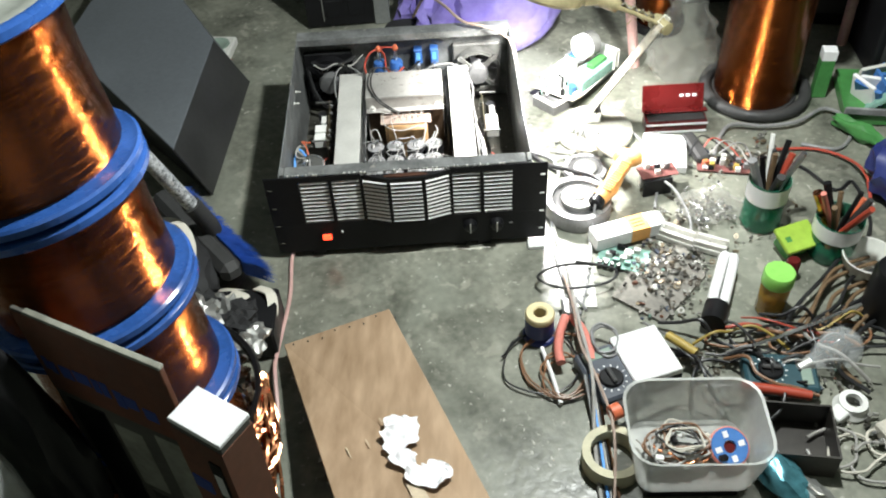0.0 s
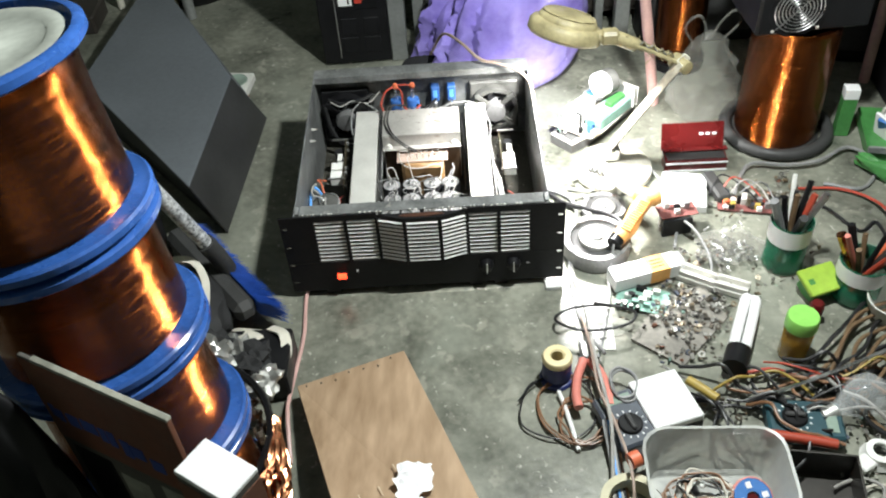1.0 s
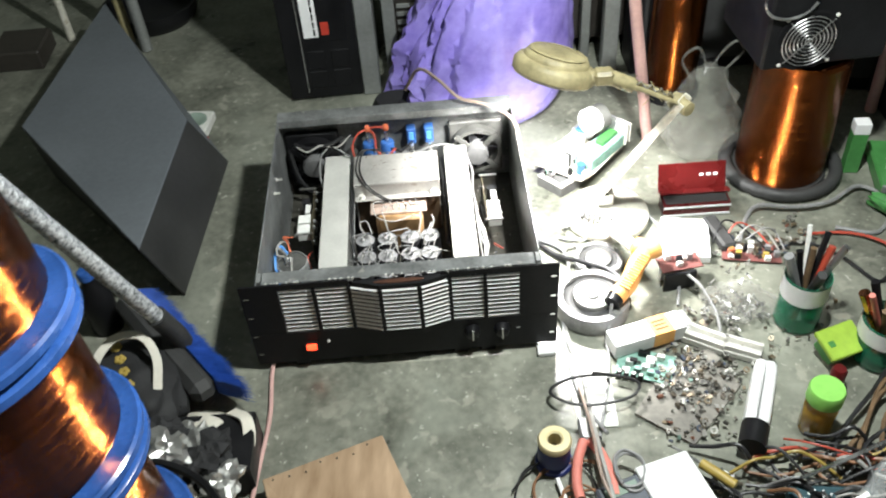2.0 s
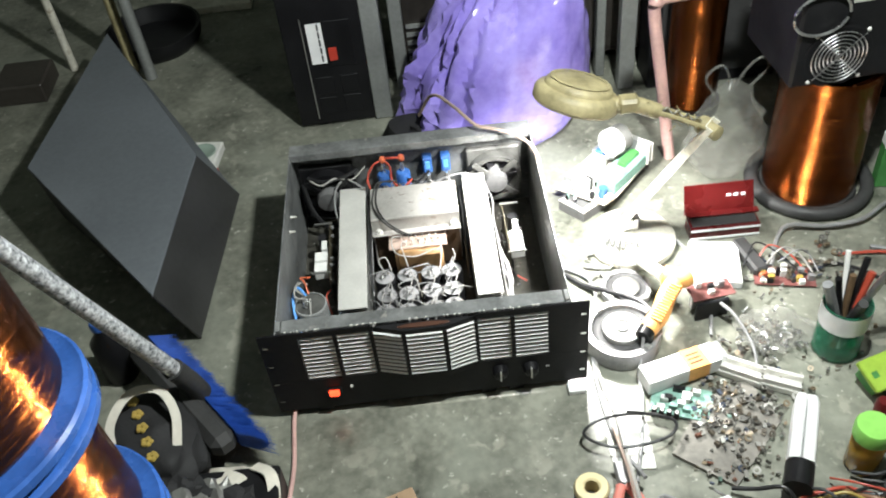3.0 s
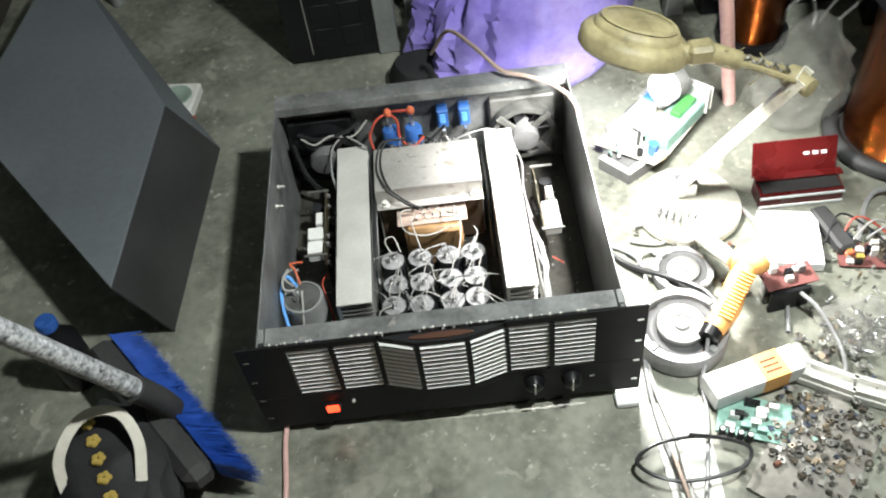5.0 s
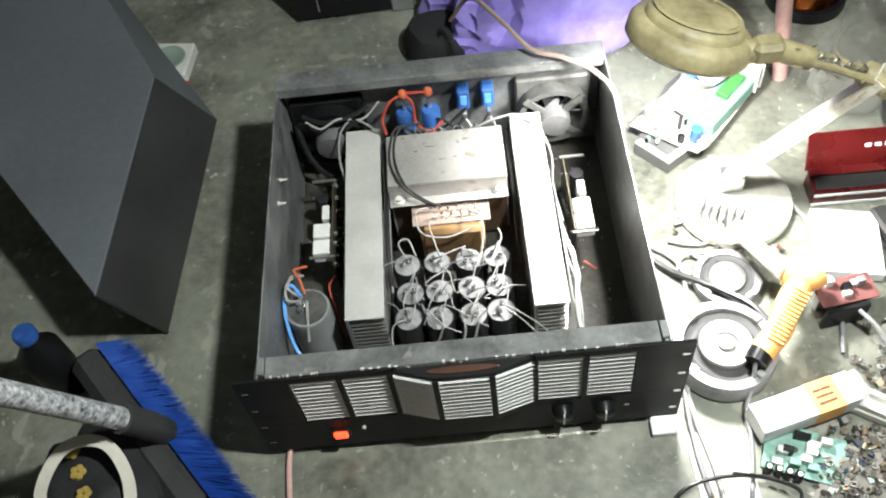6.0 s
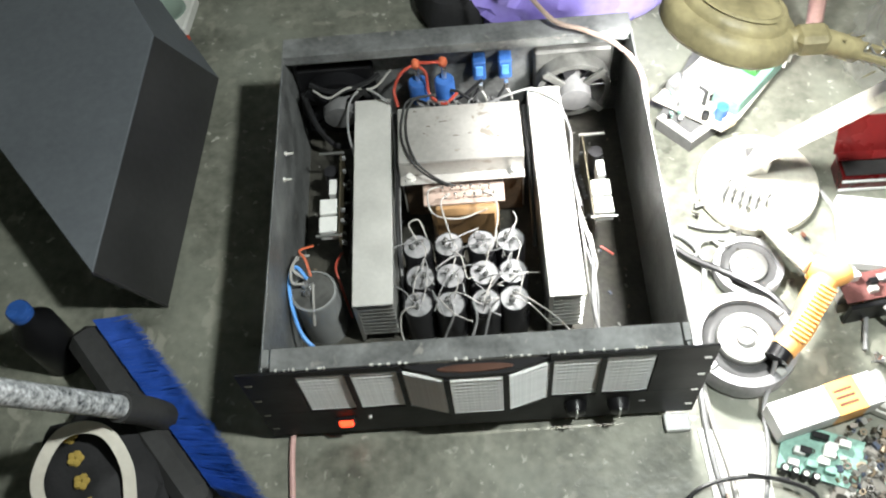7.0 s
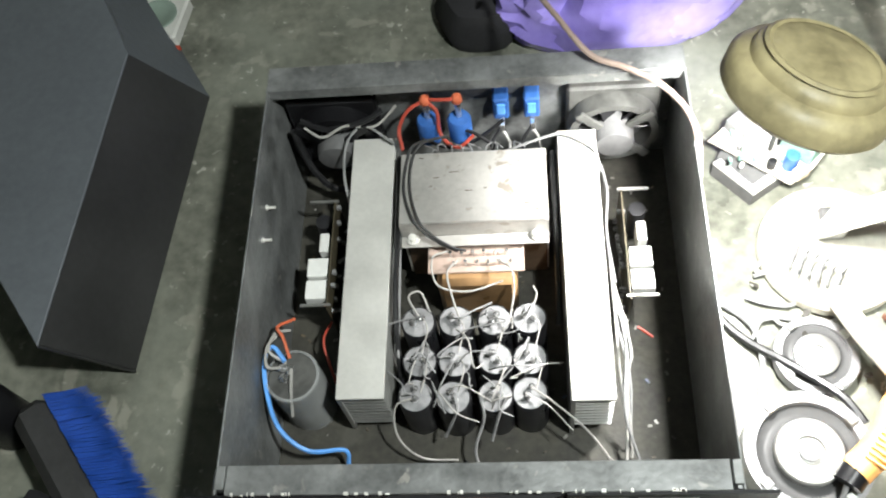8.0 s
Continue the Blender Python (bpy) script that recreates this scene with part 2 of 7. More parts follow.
def spline(points, steps=8):
    """Points on a smooth line through the points given."""
    p = [Vector(q) for q in points]
    p = [2 * p[0] - p[1]] + p + [2 * p[-1] - p[-2]]
    out = []
    for i in range(1, len(p) - 2):
        for s in range(steps):
            t = s / steps
            out.append(0.5 * ((2 * p[i]) + (p[i + 1] - p[i - 1]) * t + (2 * p[i - 1] - 5 * p[i] + 4 * p[i + 1] - p[i + 2]) * t * t + (3 * p[i] - p[i - 1] - 3 * p[i + 1] + p[i + 2]) * t ** 3))
    return out + [p[-2]]


def tube(bm, points, r, sides=6, steps=6, smooth=True):
    pts = spline(points, steps) if smooth else [Vector(q) for q in points]
    rings, up = [], Vector((0, 0, 1))
    for i, q in enumerate(pts):
        d = (pts[min(i + 1, len(pts) - 1)] - pts[max(i - 1, 0)]).normalized()
        side = d.cross(up)
        side = side.normalized() if side.length > 0.05 else d.cross(Vector((1, 0, 0))).normalized()
        other = side.cross(d)
        rings.append([bm.verts.new(q + r * (math.cos(a) * side + math.sin(a) * other)) for a in (2 * math.pi * k / sides for k in range(sides))])
    for lo, hi in zip(rings, rings[1:]):
        for k in range(sides):
            bm.faces.new((lo[k], hi[k], hi[(k + 1) % sides], lo[(k + 1) % sides]))
    bm.faces.new(rings[0])
    bm.faces.new(rings[-1][::-1])
    return bm


def part(name, bm, material, parent, label="", smooth=False, turn=None):
    """Links a bmesh as one mesh object under a thing or a part."""
    bmesh.ops.recalc_face_normals(bm, faces=bm.faces)
    me = bpy.data.meshes.new(name)
    bm.to_mesh(me)
    bm.free()
    me.materials.append(material)
    if smooth:
        me.shade_smooth()
        me.set_sharp_from_angle(angle=radians(40))
    ob = new(name, me)
    ob.parent = parent
    if turn is not None:
        ob.matrix_basis = turn
    if label:
        tagged(ob, label)
    return ob


def thing(name, label, category, m=None, group="", kind=""):
    ob = new(name)
    ob.empty_display_size = 0.02
    if m is not None:
        ob.matrix_basis = m
    return tagged(ob, label, category, group, kind)


def piece(name, mesh_of, parent, m):
    """One more object on the mesh of another piece."""
    ob = new(name, mesh_of.data)
    ob.parent = parent
    ob.matrix_basis = m
    return ob


def B():
    return bmesh.new()


def solo(name, bm, material, label, category, m=None, group="", kind="", smooth=False):
    ob = part(name, bm, material, None, "", smooth, m)
    return tagged(ob, label, category, group, kind)


M.update(
    can_lid=mat("grey_cardboard_lid", (0.36, 0.38, 0.34), 0.7, 0, 0.25, 14, 90, 0.1),
    bristle=mat("blue_bristles", (0.014, 0.062, 0.31), 0.5, 0, 0.35, 40, 200, 0, rnd=0.1),
    dark_rubber=mat("dark_grey_rubber", (0.035, 0.035, 0.035), 0.6, 0, 0.3, 20, 150, 0.1),
    handle_wrap=mat("mottled_handle_sleeve", (0.20, 0.26, 0.32), 0.4, 0.2, 0.9, 130, 260, 0.1, tint=(0.4, 0.41, 0.42)),
    strap=mat("off_white_strap", (0.55, 0.52, 0.45), 0.6, 0, 0.2),
    yellow=mat("dull_yellow", (0.36, 0.26, 0.06), 0.5, 0, 0.3),
    black_cloth=mat("black_cloth", (0.012, 0.012, 0.013), 0.8, 0, 0.4, 20, 200, 0.3),
    socket_white=mat("off_white_plastic", (0.6, 0.6, 0.56), 0.45, 0, 0.15),
    red_print=mat("red_print", (0.5, 0.05, 0.03), 0.5),
    beige=mat("beige_plastic", (0.32, 0.32, 0.29), 0.5, 0, 0.2, 12, 120, 0.05),
    cabinet=mat("dark_stained_cabinet", (0.03, 0.026, 0.022), 0.45, 0, 0.5, 6, 80, 0.1),
    post=mat("dusty_grey_aluminium", (0.25, 0.26, 0.25), 0.5, 0.4, 0.25, 10, 120, 0.1),
    brown_lacquer=mat("brown_lacquered_coil", (0.10, 0.03, 0.012), 0.3, 0.4, 0.4, 20, 160, 0.1),
    film=glass("clear_film", (0.75, 0.77, 0.76), 0.15, 0.3),
    bag_film=glass("dusty_clear_bag", (0.32, 0.32, 0.29), 0.2, 0.2),
    frosted=glass("frosted_tub_plastic", (0.66, 0.67, 0.64), 0.35, 0.5),
    green_glass=glass("green_bottle_plastic", (0.02, 0.20, 0.11), 0.08, 0.6),
    bulb_glass=glass("bulb_glass", (0.75, 0.78, 0.78), 0.03, 0.25),
    amber=glass("amber_jar", (0.45, 0.26, 0.04), 0.12, 0.85),
    lime=mat("lime_plastic", (0.24, 0.56, 0.11), 0.4, 0, 0.15),
    lime_card=mat("lime_card", (0.30, 0.46, 0.05), 0.5, 0, 0.2),
    gun_orange=mat("amber_handle_plastic", (0.85, 0.44, 0.14), 0.42, 0, 0.15, 20, 150, 0.05),
    slate=mat("slate_case", (0.07, 0.08, 0.10), 0.45, 0, 0.3),
    dim_teal_foil=mat("teal_foil", (0.10, 0.30, 0.36), 0.25, 0.6, 0.5, 25, 90, 0.2),
    teal=mat("teal_case", (0.02, 0.06, 0.075), 0.45, 0, 0.3),
    lcd=mat("grey_green_display", (0.25, 0.32, 0.27), 0.25, 0, 0.1),
    pink_grip=mat("salmon_grip", (0.60, 0.20, 0.16), 0.45, 0, 0.2),
    red_grip=mat("red_grip", (0.36, 0.055, 0.03), 0.4, 0, 0.2),
    steel=mat("plain_steel", (0.45, 0.45, 0.45), 0.3, 0.9, 0.25, 30, 200, 0.1),
    grey_plate=mat("grey_dusty_board", (0.17, 0.16, 0.14), 0.7, 0, 0.35, 25, 160, 0.3, stains=0.4),
    tape_roll=mat("masking_tape", (0.50, 0.47, 0.33), 0.6, 0, 0.2),
    solder_spool=mat("pale_spool_face", (0.68, 0.58, 0.34), 0.5, 0, 0.1),
    navy=mat("navy_plastic", (0.02, 0.03, 0.14), 0.4, 0, 0.2),
    pcb_red=mat("red_circuit_board", (0.14, 0.05, 0.045), 0.5, 0, 0.4, 50, 220, 0.1),
    blue_card=mat("blue_card", (0.05, 0.16, 0.42), 0.5, 0, 0.3),
    green_bag=mat("green_plastic", (0.06, 0.22, 0.06), 0.35, 0, 0.3),
    magnet=mat("grey_ferrite", (0.12, 0.12, 0.12), 0.5, 0.1, 0.3, 20, 120, 0.1),
    brown_root=mat("brown_cord", (0.13, 0.08, 0.04), 0.7, 0, 0.4, 30, 160, 0.2),
    diffuser=glow("lamp_diffuser", (1.0, 0.98, 0.92), 12.0),
    old_bristle=mat("pale_bristle", (0.3, 0.3, 0.28), 0.6),
)


def scrap_material():
    """Mixed colours of small parts, one for each island of the mesh."""
    m = bpy.data.materials.new("mixed_small_parts")
    m.use_nodes = True
    nt = m.node_tree
    b = nt.nodes["Principled BSDF"]
    g = nt.nodes.new("ShaderNodeNewGeometry")
    r = nt.nodes.new("ShaderNodeValToRGB")
    r.color_ramp.interpolation = "CONSTANT"
    cols = ((0, (0.06, 0.057, 0.05)), (0.3, (0.2, 0.195, 0.175)), (0.5, (0.10, 0.085, 0.065)), (0.74, (0.36, 0.355, 0.33)), (0.82, (0.07, 0.085, 0.12)), (0.86, (0.18, 0.14, 0.09)), (0.96, (0.2, 0.09, 0.06)), (0.98, (0.13, 0.2, 0.17)))
    r.color_ramp.elements[0].color = (*cols[0][1], 1)
    r.color_ramp.elements[1].position, r.color_ramp.elements[1].color = cols[1][0], (*cols[1][1], 1)
    for p, c in cols[2:]:
        e = r.color_ramp.elements.new(p)
        e.color = (*c, 1)
    nt.links.new(g.outputs["Random Per Island"], r.inputs[0])
    nt.links.new(r.outputs[0], b.inputs["Base Color"])
    b.inputs["Roughness"].default_value, b.inputs["Metallic"].default_value = 0.4, 0.3
    return m


M["scraps"] = scrap_material()


# ---- the room ----
def build_room():
    bm = B()
    bmesh.ops.create_grid(bm, x_segments=60, y_segments=60, size=2.5)
    for v in bm.verts:
        v.co.z = 0.0012 * noise.noise(v.co * 4) - 0.001
    solo("floor", bm, M["concrete"], "worn grey-green concrete floor with scuffs and stains", "floor", kind="structure", smooth=True)
    for name, x0, x1, y0, y1 in (("wall_north", -2.5, 2.5, 2.3, 2.45), ("wall_south", -2.5, 2.5, -2.45, -2.3), ("wall_west", -2.45, -2.3, -2.3, 2.3), ("wall_east", 2.3, 2.45, -2.3, 2.3)):
        solo(name, box(B(), x0, x1, y0, y1, 0, 2.7), M["plaster"], "dim unpainted plaster wall of the workshop", "wall", kind="structure")
    solo("ceiling", box(B(), -2.5, 2.5, -2.5, 2.5, 2.7, 2.8), M["plaster"], "plain dim plaster ceiling", "ceiling", kind="structure")


build_room()


# ---- the amplifier ----
def build_amplifier():
    amp = thing("amplifier", "opened black rack power amplifier with grey chassis, lid removed", "amplifier")
    H = 0.189
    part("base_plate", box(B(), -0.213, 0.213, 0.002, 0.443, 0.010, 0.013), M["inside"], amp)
    part("side_wall", box(B(), -0.215, -0.213, 0.0, 0.447, 0.010, H, 0.0006), M["grey_steel"], amp)
    part("side_wall", box(B(), 0.213, 0.215, 0.0, 0.447, 0.010, H, 0.0006), M["grey_steel"], amp)
    # rear wall with its folded rim
    bm = box(B(), -0.213, 0.213, 0.443, 0.447, 0.010, H - 0.002, 0.0006)
    part("rear_wall", bm, M["grey_steel"], amp)
    bm = box(B(), -0.215, 0.215, 0.418, 0.448, H - 0.001, H + 0.0015, 0.0007)
    box(bm, -0.215, 0.215, 0.4165, 0.418, H - 0.012, H + 0.0015)
    part("rear_rim", bm, M["grey_steel"], amp, "dusty grey folded steel rim")
    # front rim
    bm = box(B(), -0.205, 0.205, -0.001, 0.024, H - 0.001, H + 0.0012, 0.0007)
    box(bm, -0.205, 0.205, 0.0225, 0.024, H - 0.012, H)
    rim = part("front_rim", bm, M["grey_steel"], amp, "scratched grey folded steel rim")
    bm = B()
    for k in range(34):
        x = random.uniform(-0.2, 0.2)
        w = random.uniform(0.0006, 0.004)
        box(bm, x, x + w, -0.0016, random.uniform(-0.0006, 0.0015), H - random.uniform(0, 0.001), H + 0.0015)
    tagged(part("bare_edge_scratches", bm, M["alu"], rim, "bright bare metal scratches"), kind="stuff")
    for s in (-1, 1):
        bm = box(B(), s * 0.213 - 0.004, s * 0.213, 0.001, 0.022, 0.02, H - 0.003, 0.0005)
        box(bm, s * 0.2105 - 0.004, s * 0.2105 + 0.004, 0.004, 0.024, H - 0.012, H + 0.001, 0.0008)
        part("corner_bracket", bm, M["grey_steel"], amp)
    # front panel: frame bars round the grille openings
    zt, zb = 0.176, 0.081
    panel = part("front_panel", box(B(), -0.241, 0.241, -0.003, 0.0, 0.012, zb, 0.0006), M["black_paint"], amp, "black painted rack panel with screw slots")
    for x0, x1, z0 in ((-0.241, -0.184, zb), (0.182, 0.241, zb), (-0.184, -0.076, zt), (0.076, 0.182, zt)):
        part("panel_field", box(B(), x0, x1, -0.003, 0.0, z0, 0.187), M["black_paint"], panel)
    for x in (-0.130, -0.0765, 0.0755, 0.129):
        part("grille_bar", box(B(), x - 0.003, x + 0.003, -0.004, 0.001, zb, zt), M["black_paint"], panel)
    plan = [(-0.076, 0.0), (-0.030, -0.015), (0.030, -0.015), (0.076, 0.0)]
    bm = prism(B(), plan, zt - 0.001, 0.182)
    prism(bm, plan, 0.070, zb + 0.001)
    for x in (-0.0295, 0.0295):
        box(bm, x - 0.003, x + 0.003, -0.016, -0.010, zb, zt)
    bulge = part("panel_bulge", bm, M["black_paint"], panel)
    bm = lathe(B(), [(0, 0), (0.03, 0), (0.032, 0.0012), (0.03, 0.002), (0, 0.002)], 28)
    bmesh.ops.transform(bm, matrix=Matrix.Translation((0.0, -0.0075, 0.182)) @ Matrix.Diagonal((1.2, 0.14, 1, 1)), verts=bm.verts)
    part("badge", bm, mat("copper_badge", (0.09, 0.04, 0.025), 0.5, 0.3, 0.3), bulge, "dull copper oval badge")
    # added dark backing: stands in for the shaded interior between the slats
    bm = box(B(), -0.184, -0.0765, 0.004, 0.0055, zb, zt)
    box(bm, 0.0755, 0.183, 0.004, 0.0055, zb, zt)
    for (xa, ya), (xb, yb) in zip(plan, plan[1:]):
        prism(bm, [(xa, ya + 0.0055), (xb, yb + 0.0055), (xb, yb + 0.007), (xa, ya + 0.007)], zb, zt)
    part("dust_screen", bm, M["inside"], panel, "dark backing added behind the slats to blacken the gaps")
    # louvre slats
    first = None
    spans = [((-0.182, 0), (-0.133, 0)), ((-0.127, 0), (-0.0795, 0)), ((-0.074, -0.0015), (-0.033, -0.0135)), ((-0.0265, -0.014), (0.0265, -0.014)),
             ((0.033, -0.0135), (0.074, -0.0015)), ((0.0785, 0), (0.126, 0)), ((0.132, 0), (0.181, 0))]
    for (xa, ya), (xb, yb) in spans:
        length, ang = math.hypot(xb - xa, yb - ya), math.degrees(math.atan2(yb - ya, xb - xa))
        for k in range(11):
            z = zb + (k + 0.6) * (zt - zb) / 11.2
            if first is None:
                first = part("slat", box(B(), 0, 1, -0.0009, 0.0009, -0.0018, 0.0018, 0.0004), M["slat"], panel)
                ob = first
            else:
                ob = piece("slat", first, panel, Matrix())
            ob.matrix_basis = pose(xa, ya - 0.001, z, -40, 0, ang) @ Matrix.Diagonal((length, 1, 1, 1))
    # rack ear slots, switch, indicator, knobs, feet
    for k in range(4):
        for s in (-1, 1):
            part("ear_slot", box(B(), s * 0.233 - 0.005, s * 0.233 + 0.005, -0.0042, -0.001, 0.033 + k * 0.042, 0.038 + k * 0.042, 0.002), M["white_part" if s > 0 else "inside"], panel)
    bm = box(B(), -0.161, -0.139, -0.006, 0.0, 0.041, 0.058, 0.001)
    sw = part("power_switch", bm, M["black_plastic"], panel)
    part("rocker", box(B(), -0.158, -0.142, -0.010, -0.005, 0.0435, 0.0555, 0.0015), M["lit_switch"], sw, "glowing red rocker")
    part("indicator", lathe(B(), [(0.0022, 0), (0.0022, 0.003), (0, 0.004)], 10, pose(-0.122, -0.003, 0.058, 90)), M["alu"], panel)
    for x in (0.106, 0.153):
        kn = part("knob", lathe(B(), [(0.0125, 0), (0.0125, 0.003), (0.010, 0.012), (0.0085, 0.013), (0, 0.013)], 20, pose(x, -0.003, 0.056, 90)), M["black_plastic"], panel, smooth=True)
        part("pointer", box(B(), x - 0.001, x + 0.001, -0.0185, -0.015, 0.046, 0.067, 0.0004), M["alu"], kn, "bright pointer ridge")
        part("marker", box(B(), x - 0.004, x + 0.004, -0.0045, -0.003, 0.040, 0.042), M["card_white"], panel)
    part("marker", box(B(), 0.176, 0.182, -0.0038, -0.003, 0.052, 0.0545), M["wire_grey"], panel)
    for x, y in ((0.087, 0.012), (0.131, 0.012), (-0.17, 0.012), (0.13, 0.42), (-0.17, 0.42)):
        part("foot", box(B(), x - 0.012, x + 0.012, y - 0.012, y + 0.012, 0.0, 0.011, 0.001), M["black_plastic"], amp)

    # heat sinks
    def sink(x0, x1, y0, y1, top):
        tray = part("heat_sink", box(B(), x0, x1, y0, y1, top - 0.003, top, 0.0008), M["alu"], amp, "long bare aluminium heat sink")
        fin = None
        for k in range(9):
            z = top - 0.009 - k * 0.0085
            if fin is None:
                fin = part("fin", box(B(), x0 + 0.003, x1 - 0.001, y0 + 0.002, y1 - 0.002, -0.0011, 0.0011), M["alu_dull"], tray)
                fin.location.z = z
            else:
                piece("fin", fin, tray, pose(0, 0, z))
        part("web", box(B(), x0, x0 + 0.004, y0 + 0.001, y1 - 0.001, 0.02, top - 0.003), M["alu_dull"], tray)
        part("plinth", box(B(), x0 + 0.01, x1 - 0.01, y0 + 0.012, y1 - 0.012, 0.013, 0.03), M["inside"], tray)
        for k in range(6):
            y = y0 + 0.03 + k * (y1 - y0 - 0.06) / 5
            xs = x0 - 0.004 if x0 < 0 else x1 + 0.0005
            part("transistor", box(B(), xs, xs + 0.0045, y - 0.008, y + 0.008, 0.05, 0.072, 0.0006), M["black_plastic"], tray)
        return tray
    dust = random.Random(2)
    bm = B()
    for k in range(220):
        x, y, s = dust.uniform(-0.205, 0.205), dust.uniform(0.03, 0.43), dust.uniform(0.0008, 0.0028)
        box(bm, -s, s, -s * 0.5, s * 0.5, 0, s * 0.5, 0, pose(x, y, 0.0135, 0, 0, dust.uniform(0, 180)))
    tagged(part("floor_grit", bm, M["scraps"], amp, "grit and wire ends on the chassis floor"), kind="stuff")
    left = sink(-0.136, -0.089, 0.107, 0.407, 0.112)
    right = sink(0.086, 0.127, 0.098, 0.399, 0.121)

    # mains transformer
    tr = part("transformer", box(B(), -0.076, 0.072, 0.284, 0.364, 0.02, 0.112, 0.001), M["iron"], amp, "heavy mains transformer")
    part("cover_plate", box(B(), -0.078, 0.073, 0.281, 0.366, 0.1355, 0.1385, 0.001), M["tin"], tr, "scratched tin cover")
    for y0, y1 in ((0.281, 0.2825), (0.3645, 0.366)):
        part("skirt", box(B(), -0.078, 0.073, y0, y1, 0.112, 0.1352), M["tin"], tr)
    for x0, x1 in ((-0.078, -0.0765), (0.0715, 0.073)):
        part("side_strap", box(B(), x0, x1, 0.2827, 0.3643, 0.03, 0.1352), M["tin"], tr)
    part("foot_flange", box(B(), -0.078, 0.073, 0.268, 0.2808, 0.1105, 0.1125, 0.0005), M["tin"], tr)
    bm = B()
    for k in range(9):
        x, y, w = random.uniform(-0.07, 0.064), random.uniform(0.288, 0.36), random.uniform(0.001, 0.006)
        box(bm, x - w, x + w, y - 0.0004, y + 0.0004, 0.1386, 0.1389, 0, None)
    tagged(part("scratches", bm, M["iron"], tr, "rusty scratch marks"), kind="stuff")
    for x in (-0.066, 0.061):
        part("bolt", lathe(B(), [(0.007, 0.1125), (0.007, 0.115), (0.0045, 0.115), (0.0045, 0.119), (0, 0.1195)], 10, pose(x, 0.2765, 0)), M["alu"], tr)
    part("coil", box(B(), -0.043, 0.039, 0.232, 0.284, 0.022, 0.098, 0.006), M["varnish"], tr, "brown varnished winding", True)
    bm = box(B(), -0.052, 0.047, 0.243, 0.281, 0.0985, 0.1015, 0.0008)
    part("terminal_card", bm, M["bobbin"], tr, "pink card with solder tags")
    for row, y in ((0, 0.262), (1, 0.251)):
        for k in range(6):
            x = -0.028 + k * 0.0115 + row * 0.004
            bm = box(B(), x - 0.0011, x + 0.0011, y - 0.0007, y + 0.0007, 0.101, 0.112)
            lathe(bm, [(0, 0.107), (0.0019, 0.109), (0.0021, 0.111), (0, 0.113)], 7, pose(x, y, random.uniform(-0.003, 0.002)))
            part("solder_tag", bm, M["solder"], tr)
    bm = B()
    for k in range(9):
        x = -0.05 + k * 0.012
        tube(bm, [(x, 0.367, 0.126), (x + random.uniform(-0.005, 0.005), 0.374, 0.135 + random.uniform(-0.006, 0.004)), (x + random.uniform(-0.01, 0.01), 0.384, 0.126), (x + 0.006, 0.388, 0.11)], 0.0009)
    tagged(part("rear_leads", bm, M["wire_grey"], tr), kind="stuff")

    # filter capacitors
    cap = None
    for r, y in enumerate((0.197, 0.156, 0.118)):
        for c, x in enumerate((-0.061, -0.0245, 0.0135, 0.050)):
            dx, dy = random.uniform(-0.002, 0.002), random.uniform(-0.002, 0.002)
            if cap is None:
                cap = part("capacitor", lathe(B(), [(0.0178, 0.013), (0.0178, 0.082), (0.0168, 0.0842), (0.0162, 0.0835), (0.0162, 0.0828)], 22), M["can_body"], amp, smooth=True)
                top = part("can_top", lathe(B(), [(0.0162, 0.0825), (0.0158, 0.0836), (0.006, 0.0833), (0.0055, 0.0838), (0, 0.0838)], 22), M["can_top"], cap, "grey can top with soldered tags")
                bm = B()
                for s in (-0.005, 0.005):
                    box(bm, s - 0.002, s + 0.002, -0.0012, 0.0012, 0.0835, 0.0895, 0.0004)
                    lathe(bm, [(0, 0.0855), (0.0032, 0.087), (0.0034, 0.0895), (0.001, 0.0925), (0, 0.0926)], 8, pose(s, 0, 0))
                part("solder_joint", bm, M["solder"], cap)
                cap.matrix_basis = pose(x + dx, y + dy, 0, 0, 0, 30)
            else:
                o = copy_thing(cap, pose(x + dx, y + dy, 0, 0, 0, random.uniform(0, 180)))
    # wires over the capacitors
    def wires(name, material, paths, r, parent=amp):
        for p in paths:
            part(name, tube(B(), p, r), material, parent, smooth=True)
    rnd = random.Random(4)
    paths = []
    for r, y in enumerate((0.197, 0.156, 0.118)):
        for c, x in enumerate((-0.061, -0.0245, 0.0135, 0.050)):
            x2, y2 = x + rnd.choice((-0.037, 0.037, 0.018)), y + rnd.uniform(-0.04, 0.03)
            paths.append([(x - 0.005, y, 0.091), (x + rnd.uniform(-0.015, 0.015), y + rnd.uniform(-0.012, 0.012), 0.1 + rnd.uniform(0, 0.01)), ((x + x2) / 2 + rnd.uniform(-0.01, 0.01), (y + y2) / 2 + rnd.uniform(-0.01, 0.01), 0.099), (x2, y2, 0.09)])
            if r < 2:
                paths.append([(x + 0.005, y, 0.091), (x + 0.01, y - 0.015, 0.097), (x + 0.004, y - 0.036, 0.090)])
    for k in range(16):
        x, y = rnd.uniform(-0.07, 0.058), rnd.uniform(0.105, 0.205)
        x2, y2 = x + rnd.uniform(-0.045, 0.045), y + rnd.uniform(-0.045, 0.045)
        paths.append([(x, y, 0.087), (x + rnd.uniform(-0.01, 0.01), y + rnd.uniform(-0.01, 0.01), 0.102), ((x + x2) / 2, (y + y2) / 2, 0.097 + rnd.uniform(0, 0.008)), (x2, max(0.09, min(0.21, y2)), 0.088)])
